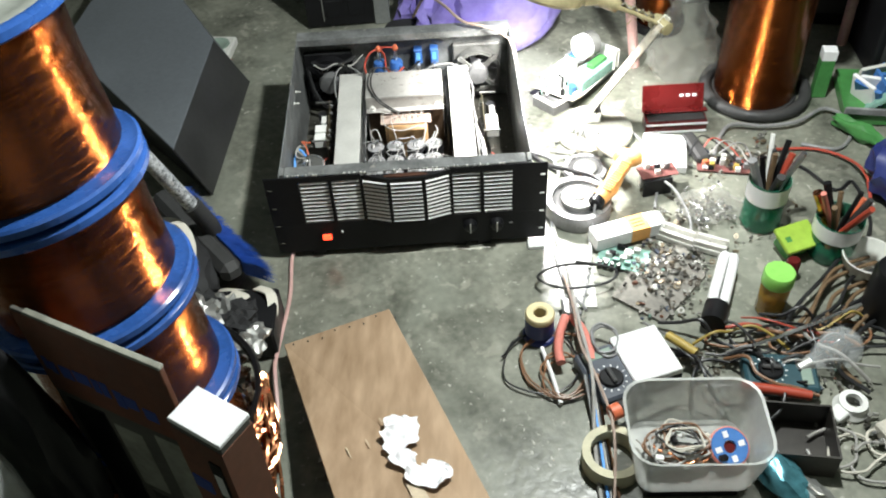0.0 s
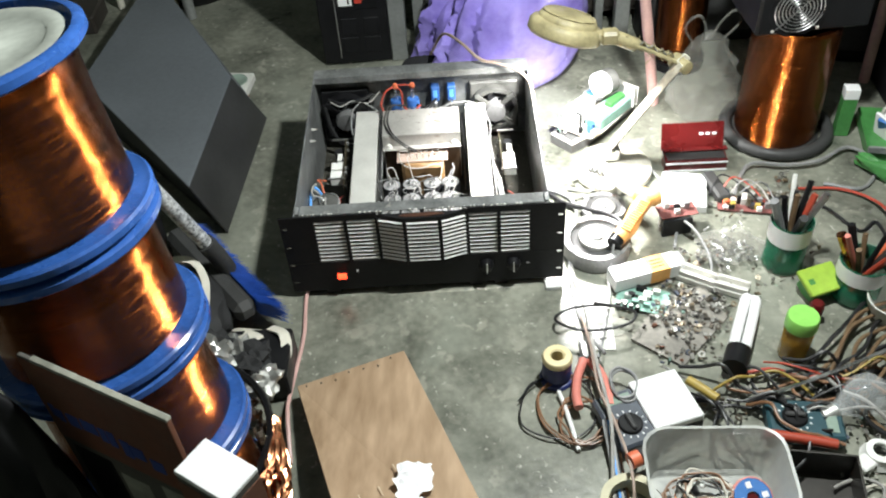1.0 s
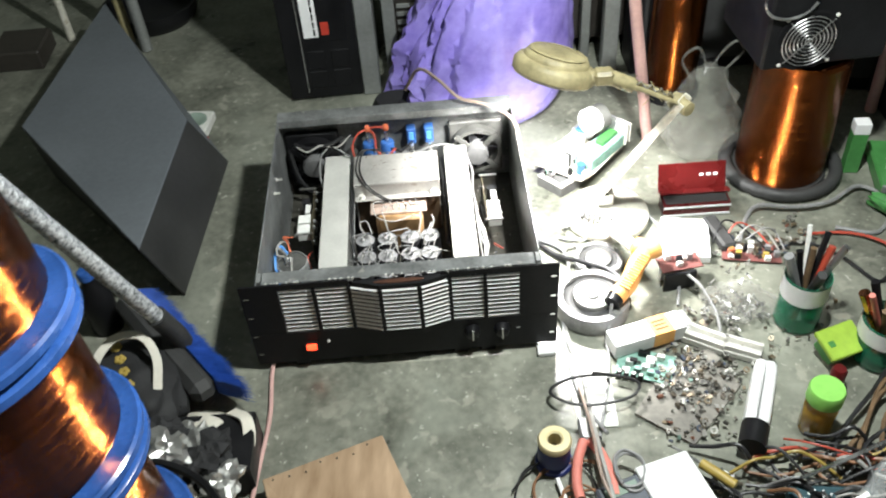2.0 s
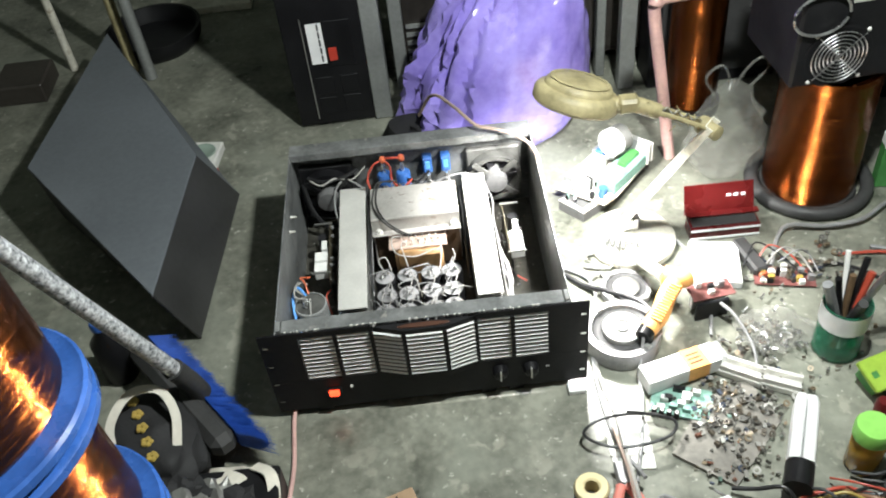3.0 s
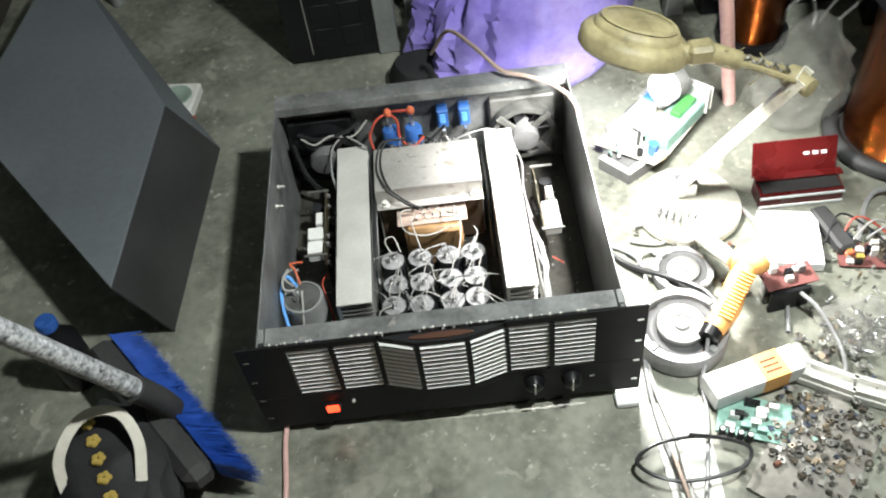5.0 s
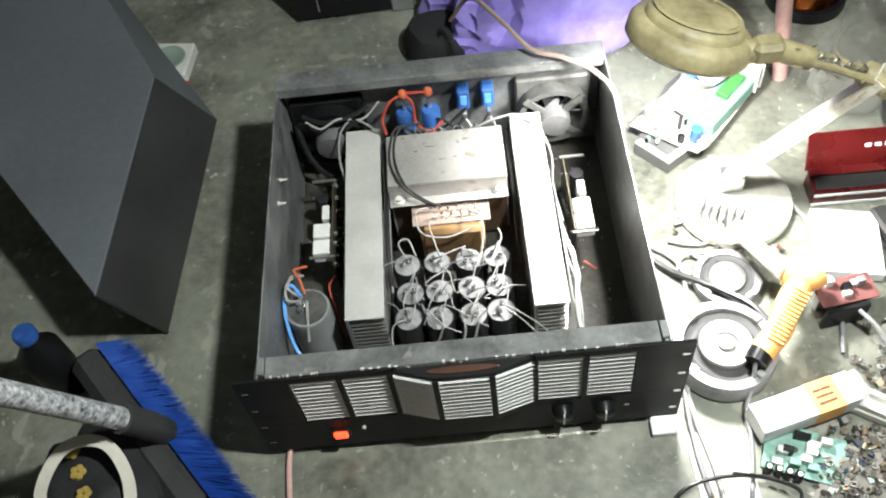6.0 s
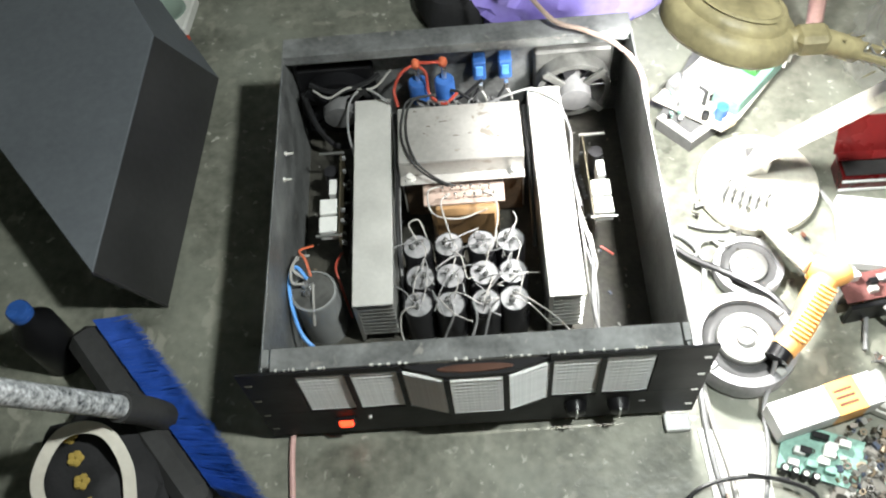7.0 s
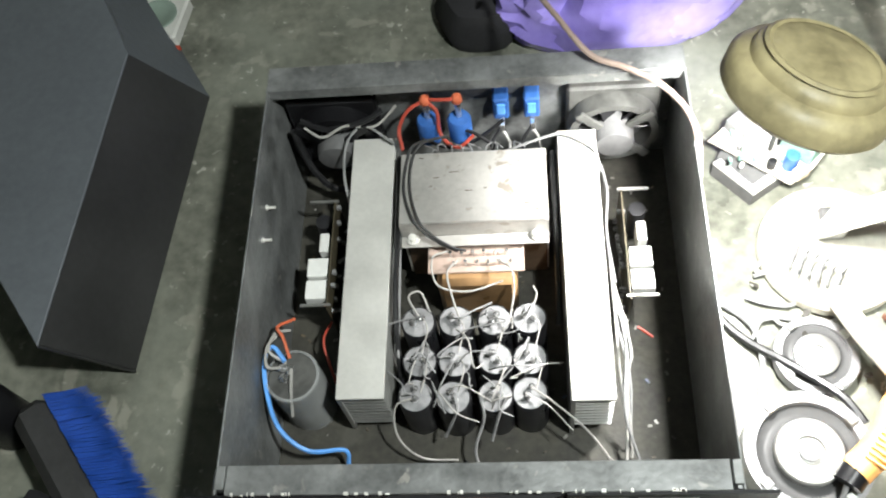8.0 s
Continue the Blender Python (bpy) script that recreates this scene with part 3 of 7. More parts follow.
    wires("jumper_wire", M["wire_grey"], paths[::2], 0.0009)
    wires("jumper_wire", M["wire_white"], paths[1::2], 0.0008)
    wires("lead", M["wire_white"], [
        [(-0.061, 0.115, 0.09), (-0.082, 0.108, 0.085), (-0.082, 0.085, 0.06), (-0.06, 0.07, 0.04), (-0.025, 0.07, 0.03)],
        [(0.05, 0.122, 0.092), (0.07, 0.105, 0.098), (0.10, 0.08, 0.09), (0.125, 0.06, 0.05)],
        [(-0.02, 0.251, 0.112), (-0.03, 0.235, 0.118), (-0.025, 0.21, 0.112), (-0.02, 0.197, 0.093)],
        [(0.02, 0.251, 0.112), (0.034, 0.235, 0.12), (0.036, 0.215, 0.11), (0.03, 0.19, 0.093)],
        [(-0.03, 0.262, 0.113), (-0.045, 0.25, 0.12), (-0.04, 0.225, 0.11), (-0.01, 0.222, 0.1), (0.025, 0.23, 0.105)],
        [(0.05, 0.2, 0.09), (0.058, 0.215, 0.1), (0.055, 0.222, 0.108)],
        [(-0.061, 0.2, 0.09), (-0.07, 0.215, 0.105), (-0.058, 0.22, 0.106), (-0.05, 0.205, 0.09)]], 0.0011)
    wires("lead", M["wire_grey"], [
        [(0.0, 0.118, 0.09), (0.004, 0.095, 0.085), (-0.006, 0.07, 0.06), (0.002, 0.05, 0.03)],
        [(0.03, 0.118, 0.09), (0.02, 0.1, 0.09), (0.01, 0.08, 0.06)],
        [(-0.024, 0.118, 0.092), (-0.022, 0.1, 0.09), (-0.035, 0.085, 0.06)],
        [(0.03, 0.368, 0.13), (0.06, 0.372, 0.142), (0.095, 0.385, 0.135), (0.122, 0.372, 0.126), (0.131, 0.35, 0.11)],
        [(-0.135, 0.32, 0.09), (-0.144, 0.36, 0.11), (-0.14, 0.395, 0.125), (-0.12, 0.41, 0.13), (-0.09, 0.395, 0.118)],
        [(-0.086, 0.39, 0.10), (-0.08, 0.33, 0.115), (-0.081, 0.25, 0.10), (-0.082, 0.16, 0.08)]], 0.0016)
    wires("transformer_lead", M["dark_rubber"], [
        [(-0.012, 0.262, 0.112), (-0.026, 0.262, 0.122), (-0.045, 0.270, 0.134), (-0.058, 0.284, 0.1425), (-0.067, 0.32, 0.1408), (-0.066, 0.355, 0.1412), (-0.056, 0.374, 0.144), (-0.04, 0.39, 0.13)],
        [(-0.02, 0.262, 0.112), (-0.034, 0.264, 0.122), (-0.052, 0.272, 0.134), (-0.064, 0.286, 0.1425), (-0.0735, 0.32, 0.1408), (-0.071, 0.355, 0.1412), (-0.062, 0.374, 0.144), (-0.03, 0.392, 0.13)]], 0.0015)
    wires("lead", M["wire_black"], [[(-0.084, 0.38, 0.11), (-0.0815, 0.3, 0.12), (-0.083, 0.2, 0.1), (-0.08, 0.12, 0.04)], [(0.08, 0.38, 0.11), (0.081, 0.3, 0.1), (0.08, 0.2, 0.06)]], 0.003)
    paths = []
    for k in range(5):
        x = 0.132 + rnd.uniform(0, 0.016)
        paths.append([(0.132, 0.2 + 0.02 * k, 0.1), (x, 0.17 + rnd.uniform(-0.02, 0.02), 0.1 + rnd.uniform(-0.02, 0.008)), (x + rnd.uniform(-0.004, 0.014), 0.12 + rnd.uniform(-0.02, 0.02), 0.075), (0.136 + rnd.uniform(0, 0.02), 0.05 + 0.01 * k, 0.03)])
    paths += [[(0.131, 0.36, 0.11), (0.134, 0.32, 0.118), (0.131, 0.28, 0.108), (0.135, 0.22, 0.112)]]
    wires("output_wire", M["wire_white"], paths[::2], 0.0015)
    wires("output_wire", M["wire_grey"], paths[1::2], 0.0015)
    # driver boards standing on edge with white power resistors
    for s, x, rx in ((-1, -0.156, -0.170), (1, 0.151, 0.166)):
        board = part("driver_board", box(B(), x - 0.0008, x + 0.0008, 0.211, 0.343, 0.022, 0.094), M["pcb_brown"], amp, "circuit board standing on edge")
        for y in (0.215, 0.339):
            part("standoff", box(B(), min(x, x + s * 0.024) - 0.004, max(x, x + s * 0.024) + 0.004, y - 0.0014, y + 0.0014, 0.092, 0.0945), M["alu_dull"], board)
        for y, z, w in ((0.262, 0.088, 0.011), (0.236, 0.088, 0.011)):
            part("power_resistor", box(B(), rx - 0.012, rx + 0.011, y - w, y + w, z - 0.02, z, 0.001), M["white_part"], board, "white cement resistor")
        part("power_resistor", box(B(), rx - 0.002, rx + 0.008, 0.282, 0.305, 0.06, 0.085, 0.001), M["white_part"], board)
        part("fuse_can", lathe(B(), [(0.009, 0.03), (0.009, 0.075), (0, 0.076)], 14, pose(rx + s * 0.002, 0.325, 0)), M["can_body"], board, smooth=True)
        bm = B()
        for k in range(16):
            y = 0.218 + 0.0078 * k
            z = rnd.uniform(0.03, 0.088)
            box(bm, x - s * 0.001 - 0.004, x - s * 0.001 + 0.004, y - 0.002, y + 0.002, z - 0.003, z + 0.003, 0.0006)
        tagged(part("small_components", bm, M["wire_grey"], board), kind="stuff")
    wires("lead", M["wire_red"], [[(-0.16, 0.215, 0.05), (-0.165, 0.19, 0.06), (-0.158, 0.165, 0.05), (-0.15, 0.14, 0.02)], [(0.16, 0.2, 0.05), (0.175, 0.19, 0.045)]], 0.0015)
    # start capacitor in the corner with its wires
    big = part("motor_capacitor", lathe(B(), [(0.026, 0.013), (0.026, 0.098), (0.024, 0.102), (0.0, 0.102)], 28, pose(-0.182, 0.135, 0)), M["dust_grey"], amp, "large grey capacitor in a cloudy sleeve", True)
    part("sleeve", lathe(B(), [(0.0275, 0.013), (0.0275, 0.1), (0.027, 0.1035), (0.024, 0.1045)], 28, pose(-0.182, 0.135, 0)), M["clear"], big, "cloudy clear plastic sleeve", True)
    bm = B()
    for x, y in ((-0.19, 0.132), (-0.184, 0.140), (-0.192, 0.143)):
        lathe(bm, [(0.004, 0.102), (0.005, 0.106), (0.002, 0.111), (0, 0.111)], 8, pose(x, y, 0))
    part("solder_joint", bm, M["solder"], big)
    wires("sleeve_wire", M["wire_blue"], [[(-0.188, 0.146, 0.113), (-0.2, 0.16, 0.118), (-0.2085, 0.15, 0.113), (-0.208, 0.123, 0.1), (-0.197, 0.09, 0.08), (-0.171, 0.073, 0.06), (-0.137, 0.076, 0.05), (-0.136, 0.066, 0.03)]], 0.0024, big)
    wires("sleeve_wire", M["wire_white"], [[(-0.188, 0.146, 0.11), (-0.203, 0.155, 0.12), (-0.2, 0.175, 0.115), (-0.19, 0.185, 0.1)], [(-0.182, 0.14, 0.11), (-0.181, 0.118, 0.106), (-0.183, 0.1, 0.085)], [(-0.192, 0.14, 0.112), (-0.204, 0.14, 0.118), (-0.205, 0.16, 0.12), (-0.196, 0.18, 0.11)]], 0.0017, big)
    wires("sleeve_wire", M["orange_plastic"], [[(-0.184, 0.15, 0.112), (-0.19, 0.168, 0.122), (-0.197, 0.18, 0.12), (-0.185, 0.195, 0.105)]], 0.0017, big)
    # rear fans
    for x in (-0.158, 0.148):
        fan = part("fan", box(B(), x - 0.05, x + 0.05, 0.430, 0.4425, 0.03, 0.15, 0.003), M["black_plastic" if x < 0 else "dust_grey"], amp, "dusty black cooling fan" if x < 0 else "cooling fan under thick grey dust")
        ring = lathe(B(), [(0.041, 0), (0.049, 0), (0.049, 0.02), (0.041, 0.02), (0.041, 0)], 28, pose(x, 0.430, 0.095, 90))
        part("shroud", ring, M["black_plastic" if x < 0 else "dust_grey"], fan, smooth=True)
        part("hub", lathe(B(), [(0.022, 0), (0.022, 0.03), (0.020, 0.036), (0.012, 0.038), (0, 0.038)], 20, pose(x, 0.430, 0.095, 90)), M["magnet"], fan, "dusty metal motor hub", True)
        for k in range(4):
            m = pose(x, 0.408, 0.095, 0, 45 + 90 * k, 0)
            bm = box(B(), 0.02, 0.055, -0.002, 0.002, -0.005, 0.005, 0.0006, m)
            part("strut", bm, M["black_plastic"] if x < 0 else M["dust_grey"], fan)
        for k in range(7):
            m = pose(x, 0.418, 0.095, 0, 360 / 7 * k, 0) @ pose(0, 0, 0, 35, 0, 0)
            part("blade", box(B(), 0.021, 0.040, -0.001, 0.001, -0.009, 0.009, 0.0004, m), M["black_plastic"], fan)
    bm = tube(B(), [(-0.2, 0.41, 0.13), (-0.19, 0.395, 0.08), (-0.17, 0.385, 0.05), (-0.14, 0.385, 0.045)], 0.004)
    tube(bm, [(-0.19, 0.415, 0.14), (-0.16, 0.405, 0.135), (-0.12, 0.41, 0.14), (-0.1, 0.42, 0.145)], 0.0035)
    part("fan_cable", bm, M["wire_black"], amp, smooth=True)
    wires("fan_lead", M["wire_white"], [[(-0.185, 0.405, 0.14), (-0.165, 0.395, 0.135), (-0.14, 0.405, 0.14), (-0.11, 0.41, 0.13), (-0.085, 0.425, 0.145)]], 0.0016)
    # output sockets
    for x in (-0.052, -0.018):
        sock = part("output_post", lathe(B(), [(0.013, 0), (0.013, 0.03), (0.011, 0.033), (0, 0.033)], 16, pose(x, 0.416, 0.098)), M["blue_can"], amp, "blue round output post", True)
        part("post_nut", lathe(B(), [(0.0035, 0.13), (0.0035, 0.158), (0.002, 0.16), (0, 0.16)], 10, pose(x, 0.418, 0)), M["solder"], sock)
        part("red_boot", lathe(B(), [(0.0045, 0), (0.0062, 0.003), (0.0055, 0.009), (0.003, 0.012), (0, 0.012)], 14, pose(x, 0.418, 0.155)), M["orange_plastic"], sock, "orange rubber boot", True)
    for x in (0.028, 0.061):
        sock = part("output_socket", box(B(), x - 0.009, x + 0.008, 0.422, 0.4425, 0.115, 0.148, 0.002), M["blue_can"], amp, "square blue output socket")
        part("socket_window", box(B(), x - 0.005, x + 0.004, 0.4205, 0.4225, 0.125, 0.142, 0.0006), M["wire_blue"], sock)
        part("contact", box(B(), x - 0.003, x + 0.003, 0.41, 0.422, 0.108, 0.12, 0.001), M["solder"], sock)
        wires("socket_lead", M["wire_white"], [[(x, 0.412, 0.11), (x + 0.006, 0.405, 0.1), (x + 0.008, 0.395, 0.08), (x + 0.004, 0.39, 0.05)]], 0.0018, sock)
        wires("socket_lead", M["wire_black"], [[(x - 0.002, 0.412, 0.112), (x - 0.012, 0.4, 0.1), (x - 0.004, 0.392, 0.075)]], 0.0022, sock)
    wires("lead", M["wire_red"], [
        [(-0.052, 0.418, 0.16), (-0.07, 0.41, 0.155), (-0.082, 0.4, 0.135), (-0.078, 0.378, 0.128)],
        [(-0.052, 0.418, 0.16), (-0.04, 0.41, 0.15), (-0.038, 0.398, 0.125), (-0.02, 0.384, 0.12), (-0.002, 0.392, 0.13)],
        [(-0.018, 0.418, 0.16), (-0.035, 0.414, 0.165), (-0.05, 0.418, 0.162)]], 0.0021)
    wires("lead", M["wire_black"], [[(-0.018, 0.41, 0.12), (0.0, 0.4, 0.12), (0.02, 0.39, 0.11)], [(-0.06, 0.405, 0.11), (-0.03, 0.395, 0.105), (0.0, 0.4, 0.11), (0.03, 0.41, 0.13)]], 0.0022)
    # side screws poking through
    for y in (0.30, 0.262):
        part("screw", lathe(B(), [(0.003, 0), (0.003, 0.002), (0.0015, 0.002), (0.0015, 0.010), (0, 0.010)], 8, pose(-0.213, y, 0.15, 0, 90)), M["alu"], amp)
    part("tape_block", box(B(), 0.209, 0.237, -0.024, -0.004, 0.0, 0.009, 0.001), M["card_white"], amp)
    return amp


build_amplifier()
# ---- left: spools, basket, broom, cover, cartons, board ----
AXIS = Vector((-0.106, 0.097, 1.0)).normalized()
LEAN_TURN = Vector((0, 0, 1)).rotation_difference(AXIS).to_matrix().to_4x4()


def spool_foot(z):
    return Matrix.Translation((-0.346 - 0.106 * (z - 0.35), -0.449 + 0.097 * (z - 0.35), z)) @ LEAN_TURN


def build_spool(z, Hs, turn, label):
    sp = thing("wire_spool", label, "spool", spool_foot(z) @ pose(0, 0, 0, 0, 0, turn), "stacked wire spools")
    R, C = 0.121, 0.103
    part("bottom_flange", lathe(B(), [(0.0, 0.0), (R - 0.004, 0.0), (R, 0.003), (R, 0.010), (R - 0.003, 0.0125), (R - 0.010, 0.011), (C - 0.004, 0.014), (0.0, 0.014)], 72), M["blue_plastic"], sp, "glossy blue moulded flange", True)
    part("top_flange", lathe(B(), [(0.05, Hs - 0.015), (C - 0.004, Hs - 0.015), (R - 0.010, Hs - 0.012), (R - 0.003, Hs - 0.013), (R, Hs - 0.0105), (R, Hs - 0.003), (R - 0.004, Hs), (R - 0.011, Hs), (R - 0.014, Hs - 0.008), (0.05, Hs - 0.008)], 72), M["blue_plastic"], sp, "glossy blue moulded flange", True)
    part("winding", lathe(B(), [(C - 0.004, 0.0135), (C + 0.001, 0.02), (C, Hs * 0.35), (C - 0.0015, Hs * 0.6), (C, Hs * 0.85), (C - 0.004, Hs - 0.0145)], 96), M["copper"], sp, "shiny dark copper winding", True)
    part("lid", lathe(B(), [(0.0, Hs - 0.0125), (0.10, Hs - 0.011), (0.102, Hs - 0.0045), (0.088, Hs - 0.004), (0.084, Hs - 0.0065), (0.03, Hs - 0.0067), (0.026, Hs - 0.004), (0.0, Hs - 0.004)], 48), M["can_lid"], sp, "dusty grey round lid", True)


build_spool(0.573, 0.192, 20, "tall blue plastic spool wound with copper wire, uppermost")
build_spool(0.411, 0.160, 90, "blue plastic spool wound with shiny copper wire")
build_spool(0.249, 0.160, 160, "blue plastic spool wound with shiny copper wire")
build_spool(0.087, 0.160, 230, "blue plastic spool wound with copper wire, in a basket")
solo("spool_block", box(B(), -0.385, -0.255, -0.535, -0.41, 0.004, 0.076, 0.003), M["cabinet"], "dark wooden block under the spool stack", "block")


def build_basket():
    b = thing("basket", "round black plastic basket full of scrap round the spools", "basket", pose(-0.356, -0.415, 0))
    part("rim", lathe(B(), [(0.138, 0.150), (0.146, 0.148), (0.149, 0.154), (0.146, 0.160), (0.140, 0.158), (0.138, 0.150)], 48), M["black_plastic"], b, smooth=True)
    part("floor_disc", lathe(B(), [(0, 0.0), (0.115, 0.0), (0.115, 0.004), (0, 0.004)], 36), M["black_plastic"], b)
    for z in (0.05, 0.1):
        r = 0.118 + z * 0.17
        part("hoop", lathe(B(), [(r - 0.003, z - 0.004), (r, z - 0.004), (r, z + 0.004), (r - 0.003, z + 0.004), (r - 0.003, z - 0.004)], 40), M["black_plastic"], b)
    first = None
    for k in range(36):
        a = 10 * k
        if first is None:
            first = part("rib", box(B(), -0.004, 0.004, -0.0015, 0.0015, 0, 0.154), M["black_plastic"], b)
            ob = first
        else:
            ob = piece("rib", first, b, Matrix())
        ob.matrix_basis = pose(0, 0, 0, 0, 0, a) @ pose(0.1155, 0, 0.001, 0, 0, 90) @ pose(0, 0, 0, -10.5, 0, 0)
    # scrap inside, between the spools and the rim
    rnd = random.Random(8)
    bm = B()
    for k in range(260):
        a, r, z = rnd.uniform(0, 6.28), rnd.uniform(0.118, 0.136), rnd.uniform(0.10, 0.15)
        s = rnd.uniform(0.003, 0.009)
        box(bm, -s, s, -s * rnd.uniform(0.2, 1), s * 0.6, -s * 0.35, s * 0.35, 0, pose(r * math.cos(a), r * math.sin(a), z, rnd.uniform(0, 180), rnd.uniform(0, 180), rnd.uniform(0, 180)))
    part("scrap", bm, M["scraps"], b, "loose metal scrap")
    # silver can scraps piled behind
    for k, (x, y, z) in enumerate(((-0.272, -0.21, 0.075), (-0.31, -0.185, 0.07), (-0.28, -0.25, 0.10), (-0.325, -0.235, 0.12), (-0.345, -0.19, 0.09), (-0.25, -0.27, 0.09))):
        bm = B()
        bmesh.ops.create_icosphere(bm, subdivisions=3, radius=0.028)
        for v in bm.verts:
            d = noise.noise(v.co * 55 + Vector((k * 7, 0, 0)))
            v.co *= 1 + 0.7 * d + 0.5 * noise.noise(v.co * 150)
            v.co.z *= 0.75
        solo("crumpled_foil", bm, M["alu_dull"] if k % 2 else M["black_cloth"], "crumpled silvery plastic wrapping on the scrap heap", "wrapping", pose(x, y, z), "wrappings on the scrap heap")
    solo("scrap_crate", box(B(), -0.37, -0.225, -0.235, -0.13, 0.0, 0.06, 0.004), M["black_plastic"], "dark low crate under the wrappings", "crate")


build_basket()


def build_broom():
    b = thing("broom", "push broom with blue bristles and speckled handle on floor", "broom")
    a, c = Vector((-0.468, 0.128, 0.055)), Vector((-0.300, -0.088, 0.055))
    d = (c - a).normalized()
    n = Vector((-d.y, d.x, 0))
    m = Matrix.Translation(a) @ Matrix((d, n, Vector((0, 0, 1)))).transposed().to_4x4()
    L = (c - a).length
    part("head", box(B(), 0, L, -0.026, 0.016, -0.02, 0.022, 0.012, m), M["dark_rubber"], b, "dark grey broom head")
    rnd = random.Random(3)
    bm = B()
    for k in range(1500):
        x, z0 = rnd.uniform(0.004, L - 0.004), rnd.uniform(-0.016, 0.018)
        lean = 0.012 + 0.034 * (x / L) ** 2
        tip = 0.036 + rnd.uniform(-0.006, 0.006)
        w = 0.0024
        p = [m @ Vector(q) for q in ((x - w, 0.014, z0), (x + w, 0.014, z0), (x + lean + rnd.uniform(-0.004, 0.004), 0.014 + tip, z0 * 1.2 - 0.016), (x, 0.014, z0 + w * 1.5))]
        v = [bm.verts.new(q) for q in p]
        for f in ((0, 1, 2), (1, 3, 2), (3, 0, 2)):
            bm.faces.new([v[i] for i in f])
    tagged(part("bristles", bm, M["bristle"], b, "dense bright blue bristles"), kind="stuff")
    top, low = Vector((-0.474, -0.142, 0.61)), Vector((-0.366, -0.009, 0.140))
    part("handle", tube(B(), [low, (low + top) / 2, top], 0.0125, 14, 4), M["handle_wrap"], b, "speckled silver-blue sleeve", True)
    part("socket", tube(B(), [Vector((-0.352, 0.006, 0.07)), Vector((-0.357, 0.001, 0.10)), low, low + (top - low) * 0.03], 0.0165, 14, 4), M["dark_rubber"], b, "black plastic socket", True)


build_broom()


def build_cover():
    c = thing("amplifier_cover", "grey painted steel amplifier cover lying on the floor", "cover")
    T = 0.14
    tops = [(-0.431, 0.158), (-0.407, 0.527), (-0.68, 1.042), (-0.736, 0.547)]
    lows = [(-0.393, 0.182), (-0.361, 0.567), (-0.66, 1.05), (-0.72, 0.56)]
    bm = prism(B(), tops, T - 0.003, T)
    bmesh.ops.bevel(bm, geom=[e for e in bm.edges], offset=0.001, segments=1, affect="EDGES")
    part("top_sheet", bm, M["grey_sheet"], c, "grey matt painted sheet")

    def wall(i, j, material, name):
        bm = B()
        quad = [Vector((*tops[i], T - 0.003)), Vector((*tops[j], T - 0.003)), Vector((*lows[j], 0.001)), Vector((*lows[i], 0.001))]
        nrm = (quad[1] - quad[0]).cross(quad[3] - quad[0]).normalized() * 0.0025
        va, vb = [bm.verts.new(q) for q in quad], [bm.verts.new(q + nrm) for q in quad]
        bm.faces.new(va)
        bm.faces.new(vb[::-1])
        for k in range(4):
            bm.faces.new((va[k], vb[k], vb[(k + 1) % 4], va[(k + 1) % 4]))
        part(name, bm, material, c)
    # side and front walls take a darker colour than the top and back
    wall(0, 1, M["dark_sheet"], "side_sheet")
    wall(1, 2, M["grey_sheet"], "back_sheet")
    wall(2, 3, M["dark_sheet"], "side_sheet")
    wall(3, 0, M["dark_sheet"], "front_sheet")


build_cover()


def upright_blob(rx, ry, height):
    bm = B()
    bmesh.ops.create_icosphere(bm, subdivisions=4, radius=1)
    for v in bm.verts:
        p = v.co.copy()
        n = 1 + 0.2 * noise.noise(p * 2.3) + 0.12 * abs(noise.noise(p * 6))
        v.co = Vector((p.x * rx * n, p.y * ry * n, 0.5 * height * (1 + p.z)))
    return bm


